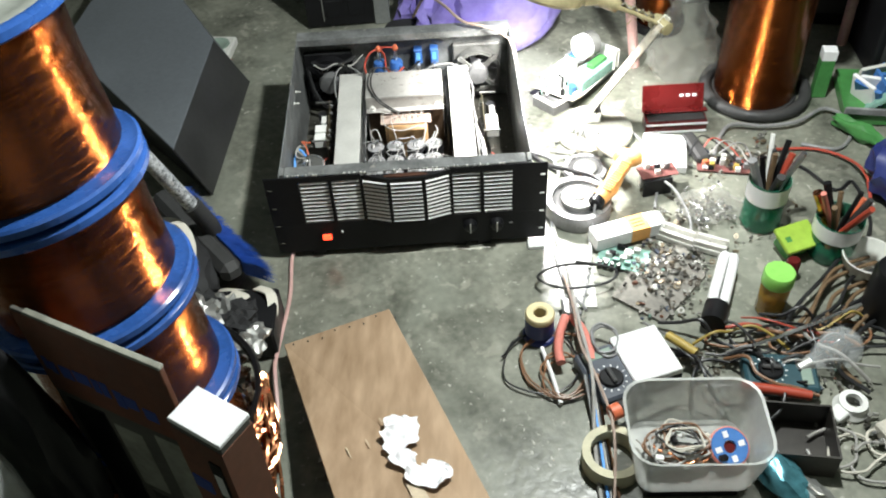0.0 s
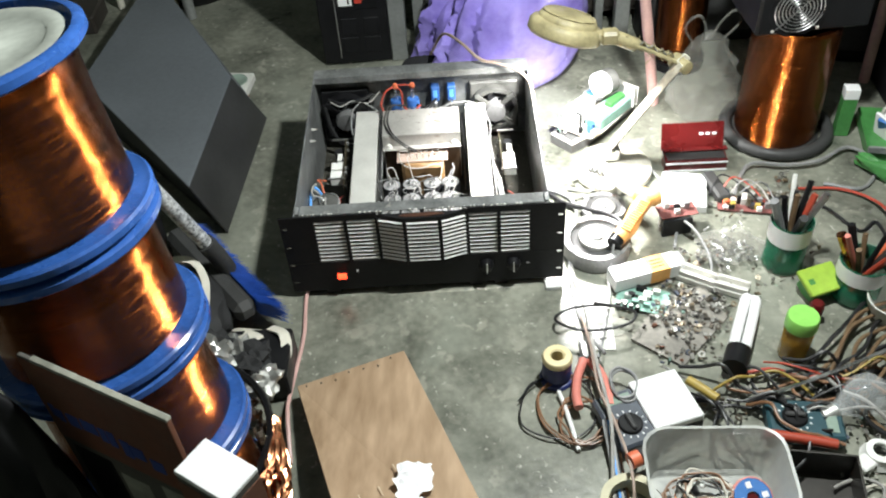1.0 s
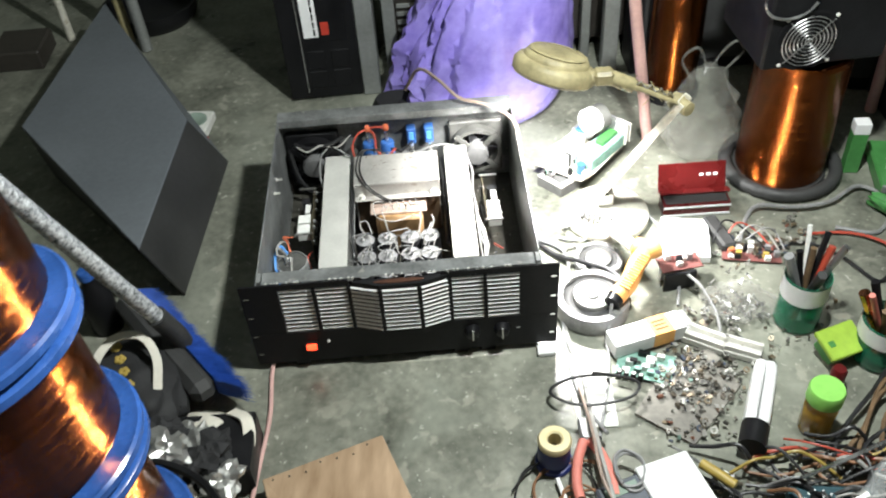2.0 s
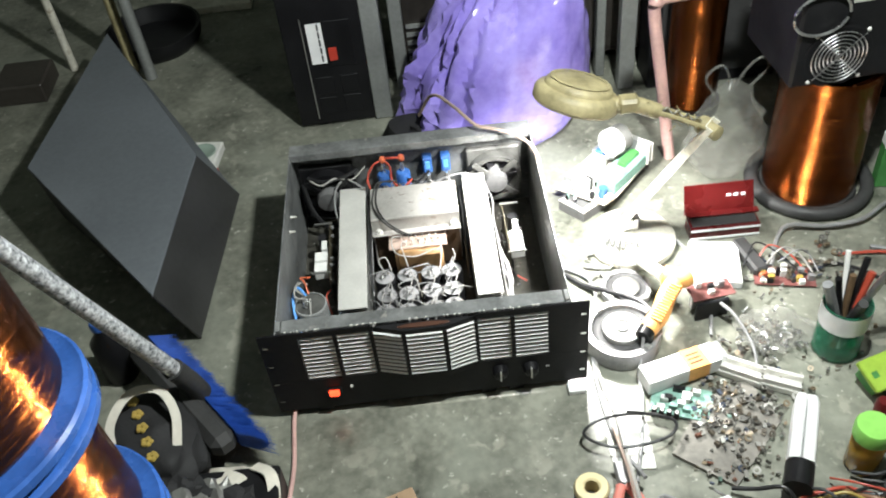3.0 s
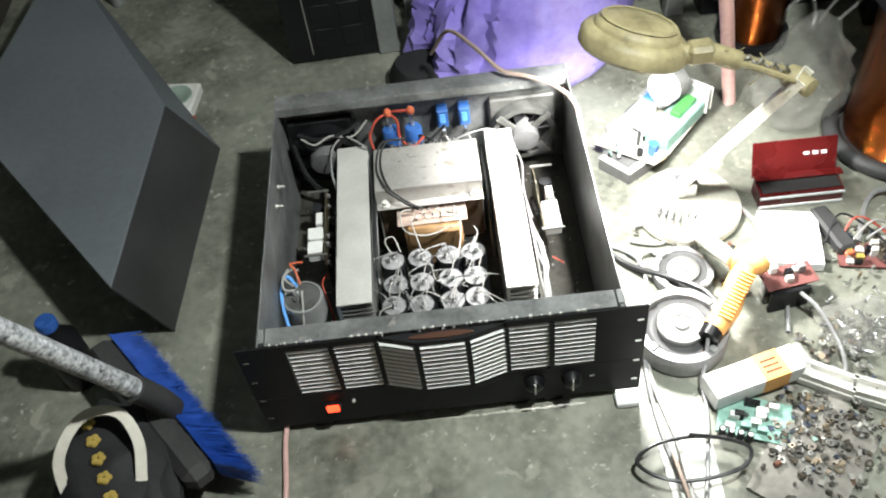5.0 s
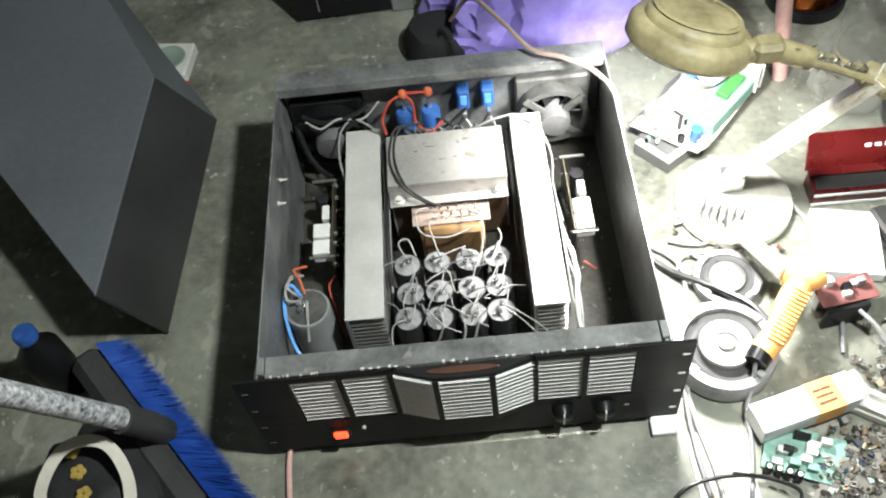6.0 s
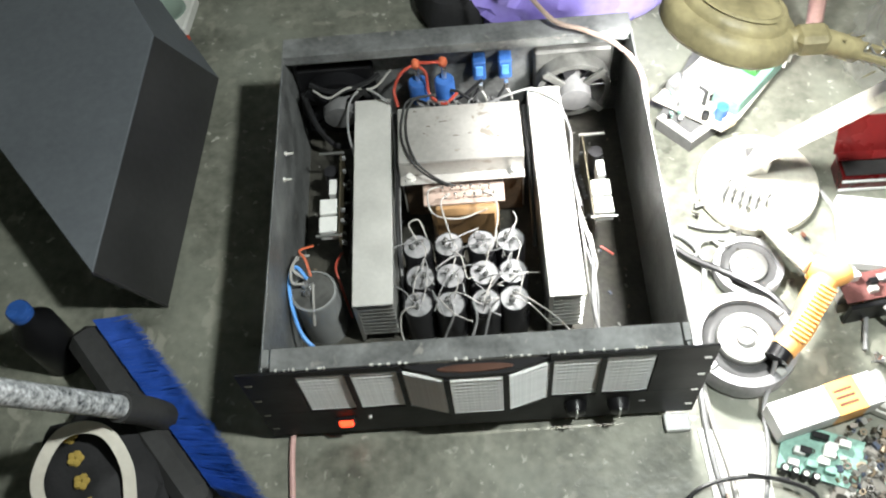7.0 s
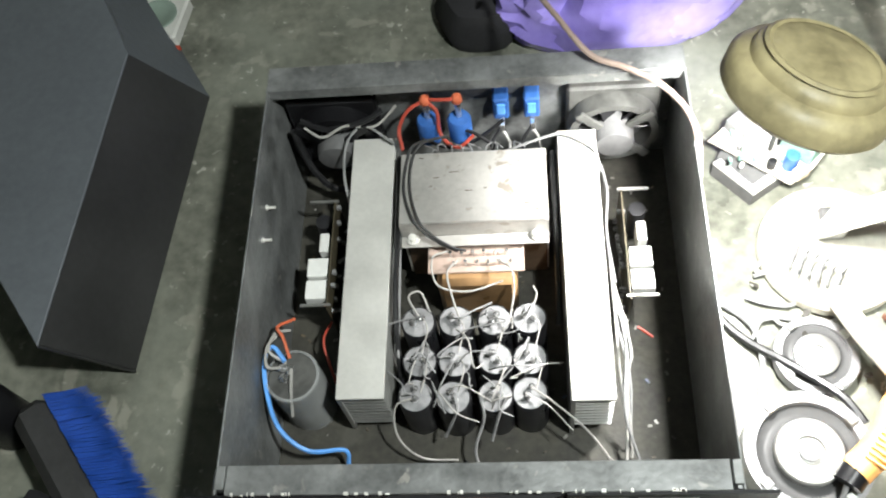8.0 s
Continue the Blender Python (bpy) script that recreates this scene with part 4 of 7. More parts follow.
def build_left_bits():
    # black bag with flowers and a strap
    bag = thing("handbag", "black cloth bag with yellow flower studs and pale strap", "bag", pose(-0.415, -0.072, 0, 0, 0, -66))
    bm = B()
    bmesh.ops.create_icosphere(bm, subdivisions=4, radius=1)
    for v in bm.verts:
        n = 1 + 0.18 * noise.noise(v.co * 3) + 0.06 * noise.noise(v.co * 9)
        v.co = Vector((v.co.x * 0.105 * n, v.co.y * 0.075 * n, 0.05 + 0.05 * v.co.z * n))
    part("body", bm, M["black_cloth"], bag, smooth=True)
    for k in range(5):
        x = -0.058 + 0.028 * k
        bm = B()
        for j in range(5):
            lathe(bm, [(0, 0.0), (0.0045, 0.001), (0.0035, 0.004), (0, 0.0045)], 8, pose(x + 0.005 * math.cos(j * 1.257), -0.005 + 0.005 * math.sin(j * 1.257), 0.099 - 0.3 * abs(x) * abs(x)))
        part("flower_stud", bm, M["yellow"], bag, "small yellow flower stud")
    def ribbon(path, w):
        bm = B()
        pts = spline(path, 8)
        rows = []
        for i, q in enumerate(pts):
            d = (pts[min(i + 1, len(pts) - 1)] - pts[max(0, i - 1)]).normalized()
            s = d.cross(Vector((0.3, 0.2, 1))).normalized() * w
            up = d.cross(s).normalized() * 0.0012
            rows.append([bm.verts.new(q + k) for k in (s + up, s - up, -s - up, -s + up)])
        for lo, hi in zip(rows, rows[1:]):
            for k in range(4):
                bm.faces.new((lo[k], hi[k], hi[(k + 1) % 4], lo[(k + 1) % 4]))
        return bm
    part("strap", ribbon([(0.02, -0.055, 0.075), (-0.02, -0.045, 0.11), (-0.05, -0.005, 0.125), (-0.035, 0.035, 0.125), (0.005, 0.045, 0.11), (0.045, 0.03, 0.085)], 0.0065), M["strap"], bag, "pale woven strap", True)
    bag2 = thing("cloth_pouch", "crumpled pale cloth pouch with loop beside the broom", "pouch", pose(-0.292, -0.150, 0))
    bm = B()
    bmesh.ops.create_icosphere(bm, subdivisions=3, radius=1)
    for v in bm.verts:
        n = 1 + 0.4 * noise.noise(v.co * 2.6)
        v.co = Vector((v.co.x * 0.055 * n, v.co.y * 0.035 * n, 0.03 + 0.032 * v.co.z * n))
    part("body", bm, M["strap"], bag2, smooth=True)
    part("loop", ribbon([(0.03, 0.02, 0.06), (0.055, 0.0, 0.065), (0.06, -0.03, 0.05), (0.045, -0.04, 0.02)], 0.009), M["strap"], bag2, smooth=True)
    # white wall box on the floor
    w = thing("socket_box", "small off-white plastic box with round grille on floor", "box", pose(-0.447, 0.690, 0, 0, 0, -8))
    part("body", box(B(), -0.035, 0.035, -0.03, 0.045, 0.0, 0.022, 0.003), M["socket_white"], w)
    part("grille", lathe(B(), [(0.027, 0.0215), (0.027, 0.024), (0.022, 0.024), (0.02, 0.0225), (0, 0.0225)], 24, pose(0, 0.008, 0)), M["lcd"], w, smooth=True)
    part("bar", box(B(), -0.034, 0.04, -0.042, -0.031, 0.0, 0.01, 0.002), M["red_grip"], w, "reddish brown bar")
    # flat dark bottle cap by the handle
    j = thing("bottle", "dark bottle with blue metal cap beside the broom", "bottle", pose(-0.516, 0.122, 0) @ Matrix.Diagonal((0.85, 0.85, 0.72, 1)))
    part("body", lathe(B(), [(0, 0), (0.03, 0), (0.032, 0.004), (0.032, 0.12), (0.014, 0.15), (0.014, 0.175), (0, 0.175)], 24), M["black_plastic"], j, smooth=True)
    part("cap", lathe(B(), [(0.0165, 0.165), (0.0165, 0.18), (0.014, 0.184), (0, 0.184)], 20), M["blue_plastic"], j, "shiny blue cap", True)
    # cartons in front of the spools
    def carton(name, label, x, y, z0, z1, wx, wy, rz, tilt=0):
        c = thing(name, label, "box", pose(x, y, z0, tilt, 0, rz))
        part("body", box(B(), -wx, wx, -wy, wy, 0, z1 - z0, 0.001), M["card_side"], c)
        return c
    big = carton("carton", "worn flat printed carton with orange and grey face", -0.287, -0.613, 0.0, 0.525, 0.093, 0.0026, -28.5)
    part("orange_band", box(B(), -0.0935, 0.0935, -0.0032, 0.0032, 0.395, 0.5225, 0.001), M["card_orange"], big, "orange printed band")
    part("fold", box(B(), -0.075, 0.0945, -0.0036, 0.0036, 0.5232, 0.5275, 0.001), M["card_grime"], big, "torn top edge")
    rb = random.Random(31)
    x = -0.084
    while x < 0.05:
        w = rb.uniform(0.006, 0.02)
        z = 0.448 - 0.12 * (x + 0.084) + rb.uniform(-0.004, 0.004)
        part("print_bar", box(B(), x, x + w, -0.0040, -0.0032, z - rb.uniform(0.006, 0.016), z + rb.uniform(0.004, 0.013), 0), M["print_blue"], big, "dark blue printing")
        x += w + rb.uniform(0.001, 0.008)
    for x0, x1, z0, z1, m in ((-0.08, -0.028, 0.16, 0.385, "black_paint"), (-0.02, 0.018, 0.25, 0.37, "card_white"), (-0.014, 0.03, 0.09, 0.235, "cabinet"), (0.04, 0.086, 0.12, 0.385, "card_white"), (-0.03, 0.03, 0.02, 0.08, "card_orange")):
        part("print_patch", box(B(), x0, x1, -0.0033, -0.0024, z0, z1, 0), M["card_grime" if m == "card_white" else m], big, "faded printed picture")
    small = carton("carton", "narrow upright carton, white top and orange printed sides", -0.1625, -0.6955, 0.0, 0.497, 0.031, 0.020, -34)
    part("white_top", box(B(), -0.0315, 0.0315, -0.0205, 0.0205, 0.494, 0.5, 0.001), M["card_white"], small, "plain white top")
    part("orange_band", box(B(), -0.0316, 0.0316, -0.0206, 0.0206, 0.34, 0.486, 0.0), M["card_orange"], small)
    part("print_bar", box(B(), 0.008, 0.022, -0.0222, -0.0206, 0.38, 0.46), M["black_paint"], small)
    part("print_bar", box(B(), 0.0105, 0.0195, -0.023, -0.0222, 0.405, 0.44), M["card_white"], small)
    part("print_bar", box(B(), -0.028, -0.004, -0.0222, -0.0206, 0.39, 0.41), M["print_blue"], small)
    solo("glass_jar", lathe(B(), [(0, 0), (0.046, 0), (0.05, 0.006), (0.05, 0.40), (0.042, 0.44), (0.04, 0.47), (0.036, 0.47), (0.038, 0.44), (0.046, 0.39), (0.046, 0.01), (0, 0.008)], 36, pose(-0.425, -0.70, 0)), M["film"], "tall dusty greenish glass jar beside the cartons", "jar", smooth=True)
    # made-up black shape for the spools' shaded side, left of the cartons
    solo("bin_bag", upright_blob(0.062, 0.028, 0.53), M["black_plastic"], "black blob added for the shade beside spools and cartons", "bag", pose(-0.402, -0.602, 0, 0, 0, -22), smooth=True)
    # copper hank
    h = thing("copper_hank", "loose twisted hank of bare copper wire", "wire")
    rnd = random.Random(12)
    for k in range(46):
        o = lambda s: rnd.uniform(-s, s)
        p = [(-0.207 + o(0.005), -0.39 + o(0.008), 0.152 + o(0.004)), (-0.200 + o(0.014), -0.455 + o(0.01), 0.142 + o(0.014)), (-0.212 + o(0.036), -0.51 + o(0.02), 0.135 + o(0.03)), (-0.222 + o(0.05), -0.57 + o(0.015), 0.12 + o(0.03)), (-0.215 + o(0.05), -0.64 + o(0.02), 0.06 + o(0.03)), (-0.235 + o(0.02), -0.70, 0.004)]
        part("strand", tube(B(), p, 0.0027, 5, 5), M["copper_wire"], h, smooth=True)
    # plywood board, propped up at its near end
    q = [Vector((-0.213, -0.232, 0.03)), Vector((-0.040, -0.182, 0.045)), Vector((0.118, -0.660, 0.158)), Vector((-0.075, -0.660, 0.155))]
    nrm = (q[1] - q[0]).cross(q[3] - q[0]).normalized()
    nrm = nrm if nrm.z < 0 else -nrm
    bm = B()
    va, vb = [bm.verts.new(p) for p in q], [bm.verts.new(p + nrm * 0.012) for p in q]
    bm.faces.new(va)
    bm.faces.new(vb[::-1])
    for k in range(4):
        bm.faces.new((va[k], vb[k], vb[(k + 1) % 4], va[(k + 1) % 4]))
    bmesh.ops.bevel(bm, geom=list(bm.edges), offset=0.0012, segments=1, affect="EDGES")
    st = thing("plywood_board", "worn brown plywood board propped up on a block", "board")
    part("sheet", bm, M["plywood"], st)
    part("block", box(B(), -0.05, 0.09, -0.645, -0.6, 0.0, 0.128, 0.002), M["plywood"], st, "wooden prop")
    part("block", box(B(), -0.17, -0.06, -0.245, -0.215, 0.0, 0.016, 0.002), M["plywood"], st)
    for k in range(7):
        c = q[0].lerp(q[1], 0.08 + 0.13 * k) + (q[3] - q[0]) * (0.02 + 0.01 * (k % 3))
        part("nail_hole", lathe(B(), [(0, 0), (0.0016, 0), (0.0016, 0.0006), (0, 0.0006)], 8, Matrix.Translation(c + Vector((0, 0, 0.0002)))), M["inside"], st)
    def on_board(u, v, lift):
        return q[0].lerp(q[1], u).lerp(q[3].lerp(q[2], u), v) - nrm * lift
    # a torn, hooked tissue: a strip laid along a bent line
    bm = B()
    bend = spline([(0.70, 0.525, 0), (0.60, 0.60, 0), (0.56, 0.69, 0), (0.64, 0.765, 0), (0.84, 0.745, 0)], 14)
    rows = []
    for i, c in enumerate(bend):
        d = bend[min(i + 1, len(bend) - 1)] - bend[max(i - 1, 0)]
        side = Vector((-d.y * 0.5, d.x * 0.18, 0)).normalized()
        s = i / (len(bend) - 1)
        row = []
        for k in range(17):
            w = k / 8 - 1
            half = 0.019 + 0.006 * math.sin(9 * s) - 0.013 * max(0, s - 0.8) / 0.2 + 0.014 * noise.noise(Vector((s * 9, 3 if w > 0 else 8, 0)))
            u, t = c.x + side.x * half * w / 0.18, c.y + side.y * half * w / 0.5
            g = Vector((u * 18, t * 50, 2))
            lift = 0.003 + 0.012 * abs(noise.noise(g * 0.55)) + 0.005 * abs(noise.noise(g * 1.6))
            row.append(bm.verts.new(on_board(u, t, lift)))
        rows.append(row)
    for ra, rb in zip(rows, rows[1:]):
        for k in range(16):
            bm.faces.new((ra[k], ra[k + 1], rb[k + 1], rb[k]))
    for k, (u, t, l) in enumerate(((0.56, 0.78, 0.07), (0.20, 0.60, 0.05), (0.36, 0.58, 0.04), (0.52, 0.5, 0.03))):
        bm2 = B()
        va = [bm2.verts.new(on_board(u + a, t + b, 0.0006 + h)) for h in (0, 0.0006) for a, b in (((-0.055, 0), (0.05, 0.002), (0.055, l), (-0.05, l)) if k == 0 else ((-0.006, 0), (0.004, 0), (0.012, l), (0.004, l * 0.8)))]
        for f in ((0, 1, 2, 3), (7, 6, 5, 4), (0, 4, 5, 1), (1, 5, 6, 2), (2, 6, 7, 3), (3, 7, 4, 0)):
            bm2.faces.new([va[n] for n in f])
        part("worn_patch" if k == 0 else "splinter", bm2, M["pale_wood"], st, "pale bare strip")
    solo("tissue", bm, M["paper"], "crumpled white tissue lying on the plywood board", "tissue", smooth=True)
    solo("mains_cable", tube(B(), [(-0.2, 0.06, 0.004), (-0.22, 0.0, 0.004), (-0.217, -0.1, 0.004), (-0.224, -0.18, 0.004), (-0.228, -0.24, 0.01), (-0.225, -0.28, 0.02), (-0.215, -0.36, 0.004)], 0.0035, 8), M["pink_pipe"], "thin brownish pink mains cable on the floor", "cable", smooth=True)


build_left_bits()


# ---- behind the amplifier ----
def build_back():
    pc = thing("equipment_tower", "black upright equipment case with printed rear labels", "equipment", pose(-0.150, 0.783, 0, 0, 0, 2))
    part("body", box(B(), -0.088, 0.070, 0.0, 0.30, 0.008, 0.46, 0.003), M["black_paint"], pc)
    part("front_frame", box(B(), -0.09, 0.072, -0.006, 0.004, 0.004, 0.46, 0.002), M["black_plastic"], pc)
    part("side_strip", box(B(), 0.0725, 0.11, -0.008, 0.29, 0.0, 0.47, 0.002), M["post"], pc, "dusty grey side panel")
    part("label", box(B(), -0.04, -0.008, -0.0075, -0.006, 0.155, 0.248), M["card_white"], pc, "white printed label")
    part("label", box(B(), -0.002, 0.015, -0.0085, -0.0078, 0.16, 0.19), M["red_print"], pc, "red printed mark")
    for k in range(5):
        part("print_bar", box(B(), -0.018, -0.0145, -0.0085, -0.0075, 0.160 + 0.018 * k, 0.174 + 0.018 * k), M["black_paint"], pc)
    for k in range(4):
        part("recess", box(B(), -0.04 if k < 2 else 0.012, -0.002 if k < 2 else 0.05, -0.0078, -0.006, 0.03 + 0.05 * (k % 2), 0.072 + 0.05 * (k % 2), 0.001), M["black_plastic"], pc)
    part("recess", box(B(), -0.004, 0.05, -0.0078, -0.006, 0.145, 0.25, 0.001), M["black_plastic"], pc)
    part("trim_line", box(B(), -0.05, -0.048, -0.0085, -0.006, 0.02, 0.26), M["alu_dull"], pc)

    # purple carrier bag, full and tied: crumpled into facets on one flank, taut on the other
    rb = random.Random(17)
    bm = B()
    bmesh.ops.create_icosphere(bm, subdivisions=5, radius=1)
    creases = [(rb.uniform(1.6, 5.2), rb.uniform(-0.5, 0.5), rb.uniform(0.09, 0.22), rb.uniform(0.08, 0.18)) for _ in range(20)]
    for v in bm.verts:
        p = v.co.copy()
        a = math.atan2(p.y, p.x) % (2 * math.pi)
        h = 0.5 + 0.5 * p.z
        side = math.hypot(p.x, p.y)
        grow = (side ** 0.3 if p.z < 0 else side ** 0.5) / max(side, 0.02)
        crumple = min(1.0, max(0.22, 0.4 - 0.95 * p.x))
        fold = 0.08 * noise.noise(p * 1.3)
        for at, slant, wide, deep in creases:
            d = (a - at - slant * (h - 0.4)) / wide
            fold -= crumple * deep * max(0.0, 1 - abs(d)) * (0.35 + h)
        cell = noise.voronoi(Vector((p.x * 3.0 + 4, p.y * 3.0, p.z * 1.9)))
        fold += crumple * 0.24 * (cell[0][0] - 0.38)
        cell = noise.voronoi(Vector((p.x * 8, p.y * 8, p.z * 5)))
        fold += (0.03 + 0.06 * crumple) * (cell[0][0] - 0.35)
        s = (1 + fold) * (1.12 - 0.62 * h) * grow
        v.co = Vector((0.155 + 0.11 * h + 0.205 * p.x * s, 0.728 + 0.160 * p.y * s, 0.002 + 0.44 * max(0.0, h * (1 + 0.12 * noise.noise(p * 3)) - 0.03)))
    carrier = thing("carrier_bag", "full crumpled purple plastic carrier bag on the floor", "bag")
    body = part("bag_body", bm, M["purple"], carrier, smooth=True)
    body.data.set_sharp_from_angle(angle=radians(28))
    bm = B()
    bmesh.ops.create_icosphere(bm, subdivisions=4, radius=1)
    for v in bm.verts:
        p = v.co.copy()
        v.co = Vector((0.265 + 0.06 * p.x * (1 + 0.6 * noise.noise(p * 4)), 0.715 + 0.035 * p.y * (1 + 0.6 * noise.noise(p * 5)), 0.425 + 0.045 * p.z))
    part("tied_neck", bm, M["purple"], carrier, smooth=True)
    solo("black_pouch", lathe(B(), [(0, 0), (0.055, 0), (0.06, 0.02), (0.045, 0.055), (0, 0.06)], 20, pose(0.0, 0.665, 0), 0.12), M["black_cloth"], "small black pouch beside the purple bag", "pouch", smooth=True)
    # cable from behind over the rear rim
    solo("signal_cable", tube(B(), [(0.02, 0.60, 0.12), (0.05, 0.56, 0.19), (0.085, 0.48, 0.215), (0.12, 0.43, 0.205), (0.155, 0.412, 0.203), (0.19, 0.385, 0.203), (0.2135, 0.345, 0.198), (0.2195, 0.31, 0.16), (0.222, 0.30, 0.08), (0.225, 0.32, 0.004), (0.24, 0.36, 0.004)], 0.0031, 8), M["bobbin"], "pinkish grey signal cable over the chassis edge", "cable", smooth=True)
    # cabinet with aluminium posts
    cab = thing("glass_cabinet", "dark cabinet with dusty aluminium posts and shelves", "cabinet")
    part("back_panel", box(B(), -0.02, 1.3, 1.25, 1.28, 0.0, 1.3), M["cabinet"], cab)
    for z in (0.03, 0.30, 0.62):
        part("shelf", box(B(), -0.02, 1.3, 0.90, 1.25, z, z + 0.015, 0.002), M["cabinet"], cab)
    for x, y, w in ((-0.01, 0.9, 0.014), (0.475, 0.80, 0.017), (0.43, 0.86, 0.010), (1.28, 0.9, 0.02)):
        part("post", box(B(), x - w, x + w, y - 0.014, y + 0.014, 0.0, 1.3, 0.002), M["post"], cab)
    part("lower_panel", box(B(), 0.005, 1.26, 0.893, 0.9, 0.045, 0.30, 0.001), M["cabinet"], cab, "dark lower panel")
    for k in range(6):
        part("vent_slat", box(B(), 0.01, 0.12, 0.886, 0.892, 0.05 + 0.02 * k, 0.058 + 0.02 * k), M["post"], cab)
    part("side_panel", box(B(), 1.3, 1.32, 0.9, 1.28, 0.0, 1.3), M["cabinet"], cab)
    # pink frame
    solo("pink_frame", tube(B(), [(0.508, 0.535, 0.0), (0.482, 0.535, 0.16), (0.4545, 0.535, 0.325), (0.462, 0.536, 0.345), (0.49, 0.538, 0.352), (0.7, 0.55, 0.36), (0.95, 0.57, 0.365), (0.975, 0.57, 0.35), (0.98, 0.57, 0.2), (0.985, 0.57, 0.0)], 0.0115, 12, 6), M["pink_pipe"], "pale pink painted tube frame", "frame", smooth=True)
    # poles behind the cover
    for x0, y0, x1, y1, r, mt in ((-0.827, 1.138, -0.86, 1.20, 0.010, "cream"), (-0.62, 1.056, -0.655, 1.13, 0.014, "post"), (-0.67, 1.10, -0.70, 1.17, 0.012, "dusty_yellow")):
        solo("metal_pole", tube(B(), [(x0, y0, 0.0), ((x0 + x1) / 2, (y0 + y1) / 2, 0.35), (x1, y1, 0.75)], r, 10, 3), M[mt], "thin metal pole leaning behind the cover", "pole", group="leaning poles", smooth=True)
    solo("black_pan", lathe(B(), [(0, 0), (0.10, 0), (0.115, 0.02), (0.12, 0.05), (0.112, 0.05), (0.10, 0.012), (0, 0.01)], 32, pose(-0.63, 1.22, 0)), M["black_plastic"], "shallow round black pan on floor", "pan", smooth=True)
    solo("pale_plank", box(B(), -0.62, -0.40, 1.35, 1.41, 0, 0.02, 0.002), M["cream"], "pale painted plank on the floor", "plank")
    solo("brown_crate", box(B(), -0.98, -0.86, 1.0, 1.12, 0, 0.05, 0.004), M["cabinet"], "dark brown low crate on floor", "crate")

    # big wound coil on the right with a black fan unit on it
    coil = thing("coil_drum", "tall drum wound with dark copper wire on grey base", "coil", pose(0.736, 0.407, 0))
    part("base_flange", lathe(B(), [(0, 0), (0.086, 0), (0.089, 0.004), (0.086, 0.012), (0, 0.012)], 40), M["dark_rubber"], coil, "dusty grey round base", True)
    part("winding", lathe(B(), [(0.081, 0.0115), (0.083, 0.02), (0.0825, 0.14), (0.082, 0.262), (0.078, 0.2675), (0, 0.268)], 64), M["copper"], coil, "dark lacquered copper winding", True)
    ring = [(0.104 * math.cos(0.3 * k) + 0.002, 0.102 * math.sin(0.3 * k), 0.0125) for k in range(-14, 5)]
    solo("rubber_hose", tube(B(), ring, 0.0125, 10, 3), M["dark_rubber"], "thick dusty grey hose curled round the drum", "hose", pose(0.736, 0.407, 0), smooth=True)
    fan = thing("fan_unit", "black fan unit with chrome ring guard on drum", "fan", pose(0.715, 0.407, 0.2685, 0, 0, 4))
    part("case", box(B(), -0.088, 0.13, -0.062, 0.12, 0.0, 0.20, 0.005), M["black_paint"], fan)
    fc = pose(-0.015, -0.0625, 0.052, 90)
    part("fan_opening", lathe(B(), [(0, 0.0), (0.056, 0.0), (0.057, 0.0015), (0.052, 0.002), (0.05, 0.0008), (0, 0.0008)], 32, fc), M["black_plastic"], fan, smooth=True)
    for k in range(7):
        r = 0.006 + 0.0066 * k
        bm = lathe(B(), [(r - 0.0011, 0.004), (r, 0.0029), (r + 0.0011, 0.004), (r, 0.0051), (r - 0.0011, 0.004)], 32, fc)
        part("guard_ring", bm, M["steel"], fan, smooth=True)
    for k in range(2):
        part("guard_spoke", tube(B(), [fc @ Vector((0.054 * math.cos(a), 0.054 * math.sin(a), 0.0035)) for a in (0.78 + 1.57 * k, 0.78 + 1.57 * k + 3.1416)], 0.001, 6, smooth=False), M["steel"], fan)
    for x in (-0.057, 0.027):
        for z in (0.01, 0.094):
            part("screw", lathe(B(), [(0.004, 0), (0.003, 0.002), (0, 0.0025)], 10, pose(x, -0.0625, z, 90)), M["alu"], fan)
    gm = pose(0.131, 0.02, 0.06, 0, 90, 0)
    for k in range(24):
        part("guard_wire", box(B(), 0.022, 0.055, -0.0012, 0.0012, 0.001, 0.005, 0, gm @ pose(0, 0, 0, 0, 0, 15 * k)), M["dust_grey"], fan)
    part("guard_rim", lathe(B(), [(0.053, 0.0), (0.057, 0.0), (0.057, 0.006), (0.053, 0.006), (0.053, 0.0)], 36, gm), M["dust_grey"], fan, smooth=True)
    part("sticker", box(B(), -0.01, 0.025, -0.0633, -0.062, 0.145, 0.156), M["beige"], fan)
    part("carry_loop", tube(B(), [fc @ Vector((0.045 * math.cos(a) - 0.045, 0.035 * math.sin(a) + 0.083, 0.006)) for a in (k * 0.5 for k in range(13))], 0.0025, 6, 3), M["steel"], fan, smooth=True)
    drum2 = thing("coil_drum", "tall drum wound with dark brown wire in shade", "coil", pose(0.592, 0.70, 0))
    part("base_flange", lathe(B(), [(0, 0), (0.062, 0), (0.062, 0.02), (0, 0.02)], 36), M["black_plastic"], drum2)
    part("winding", lathe(B(), [(0.053, 0.02), (0.055, 0.15), (0.053, 0.32), (0, 0.325)], 48), M["copper"], drum2, smooth=True)
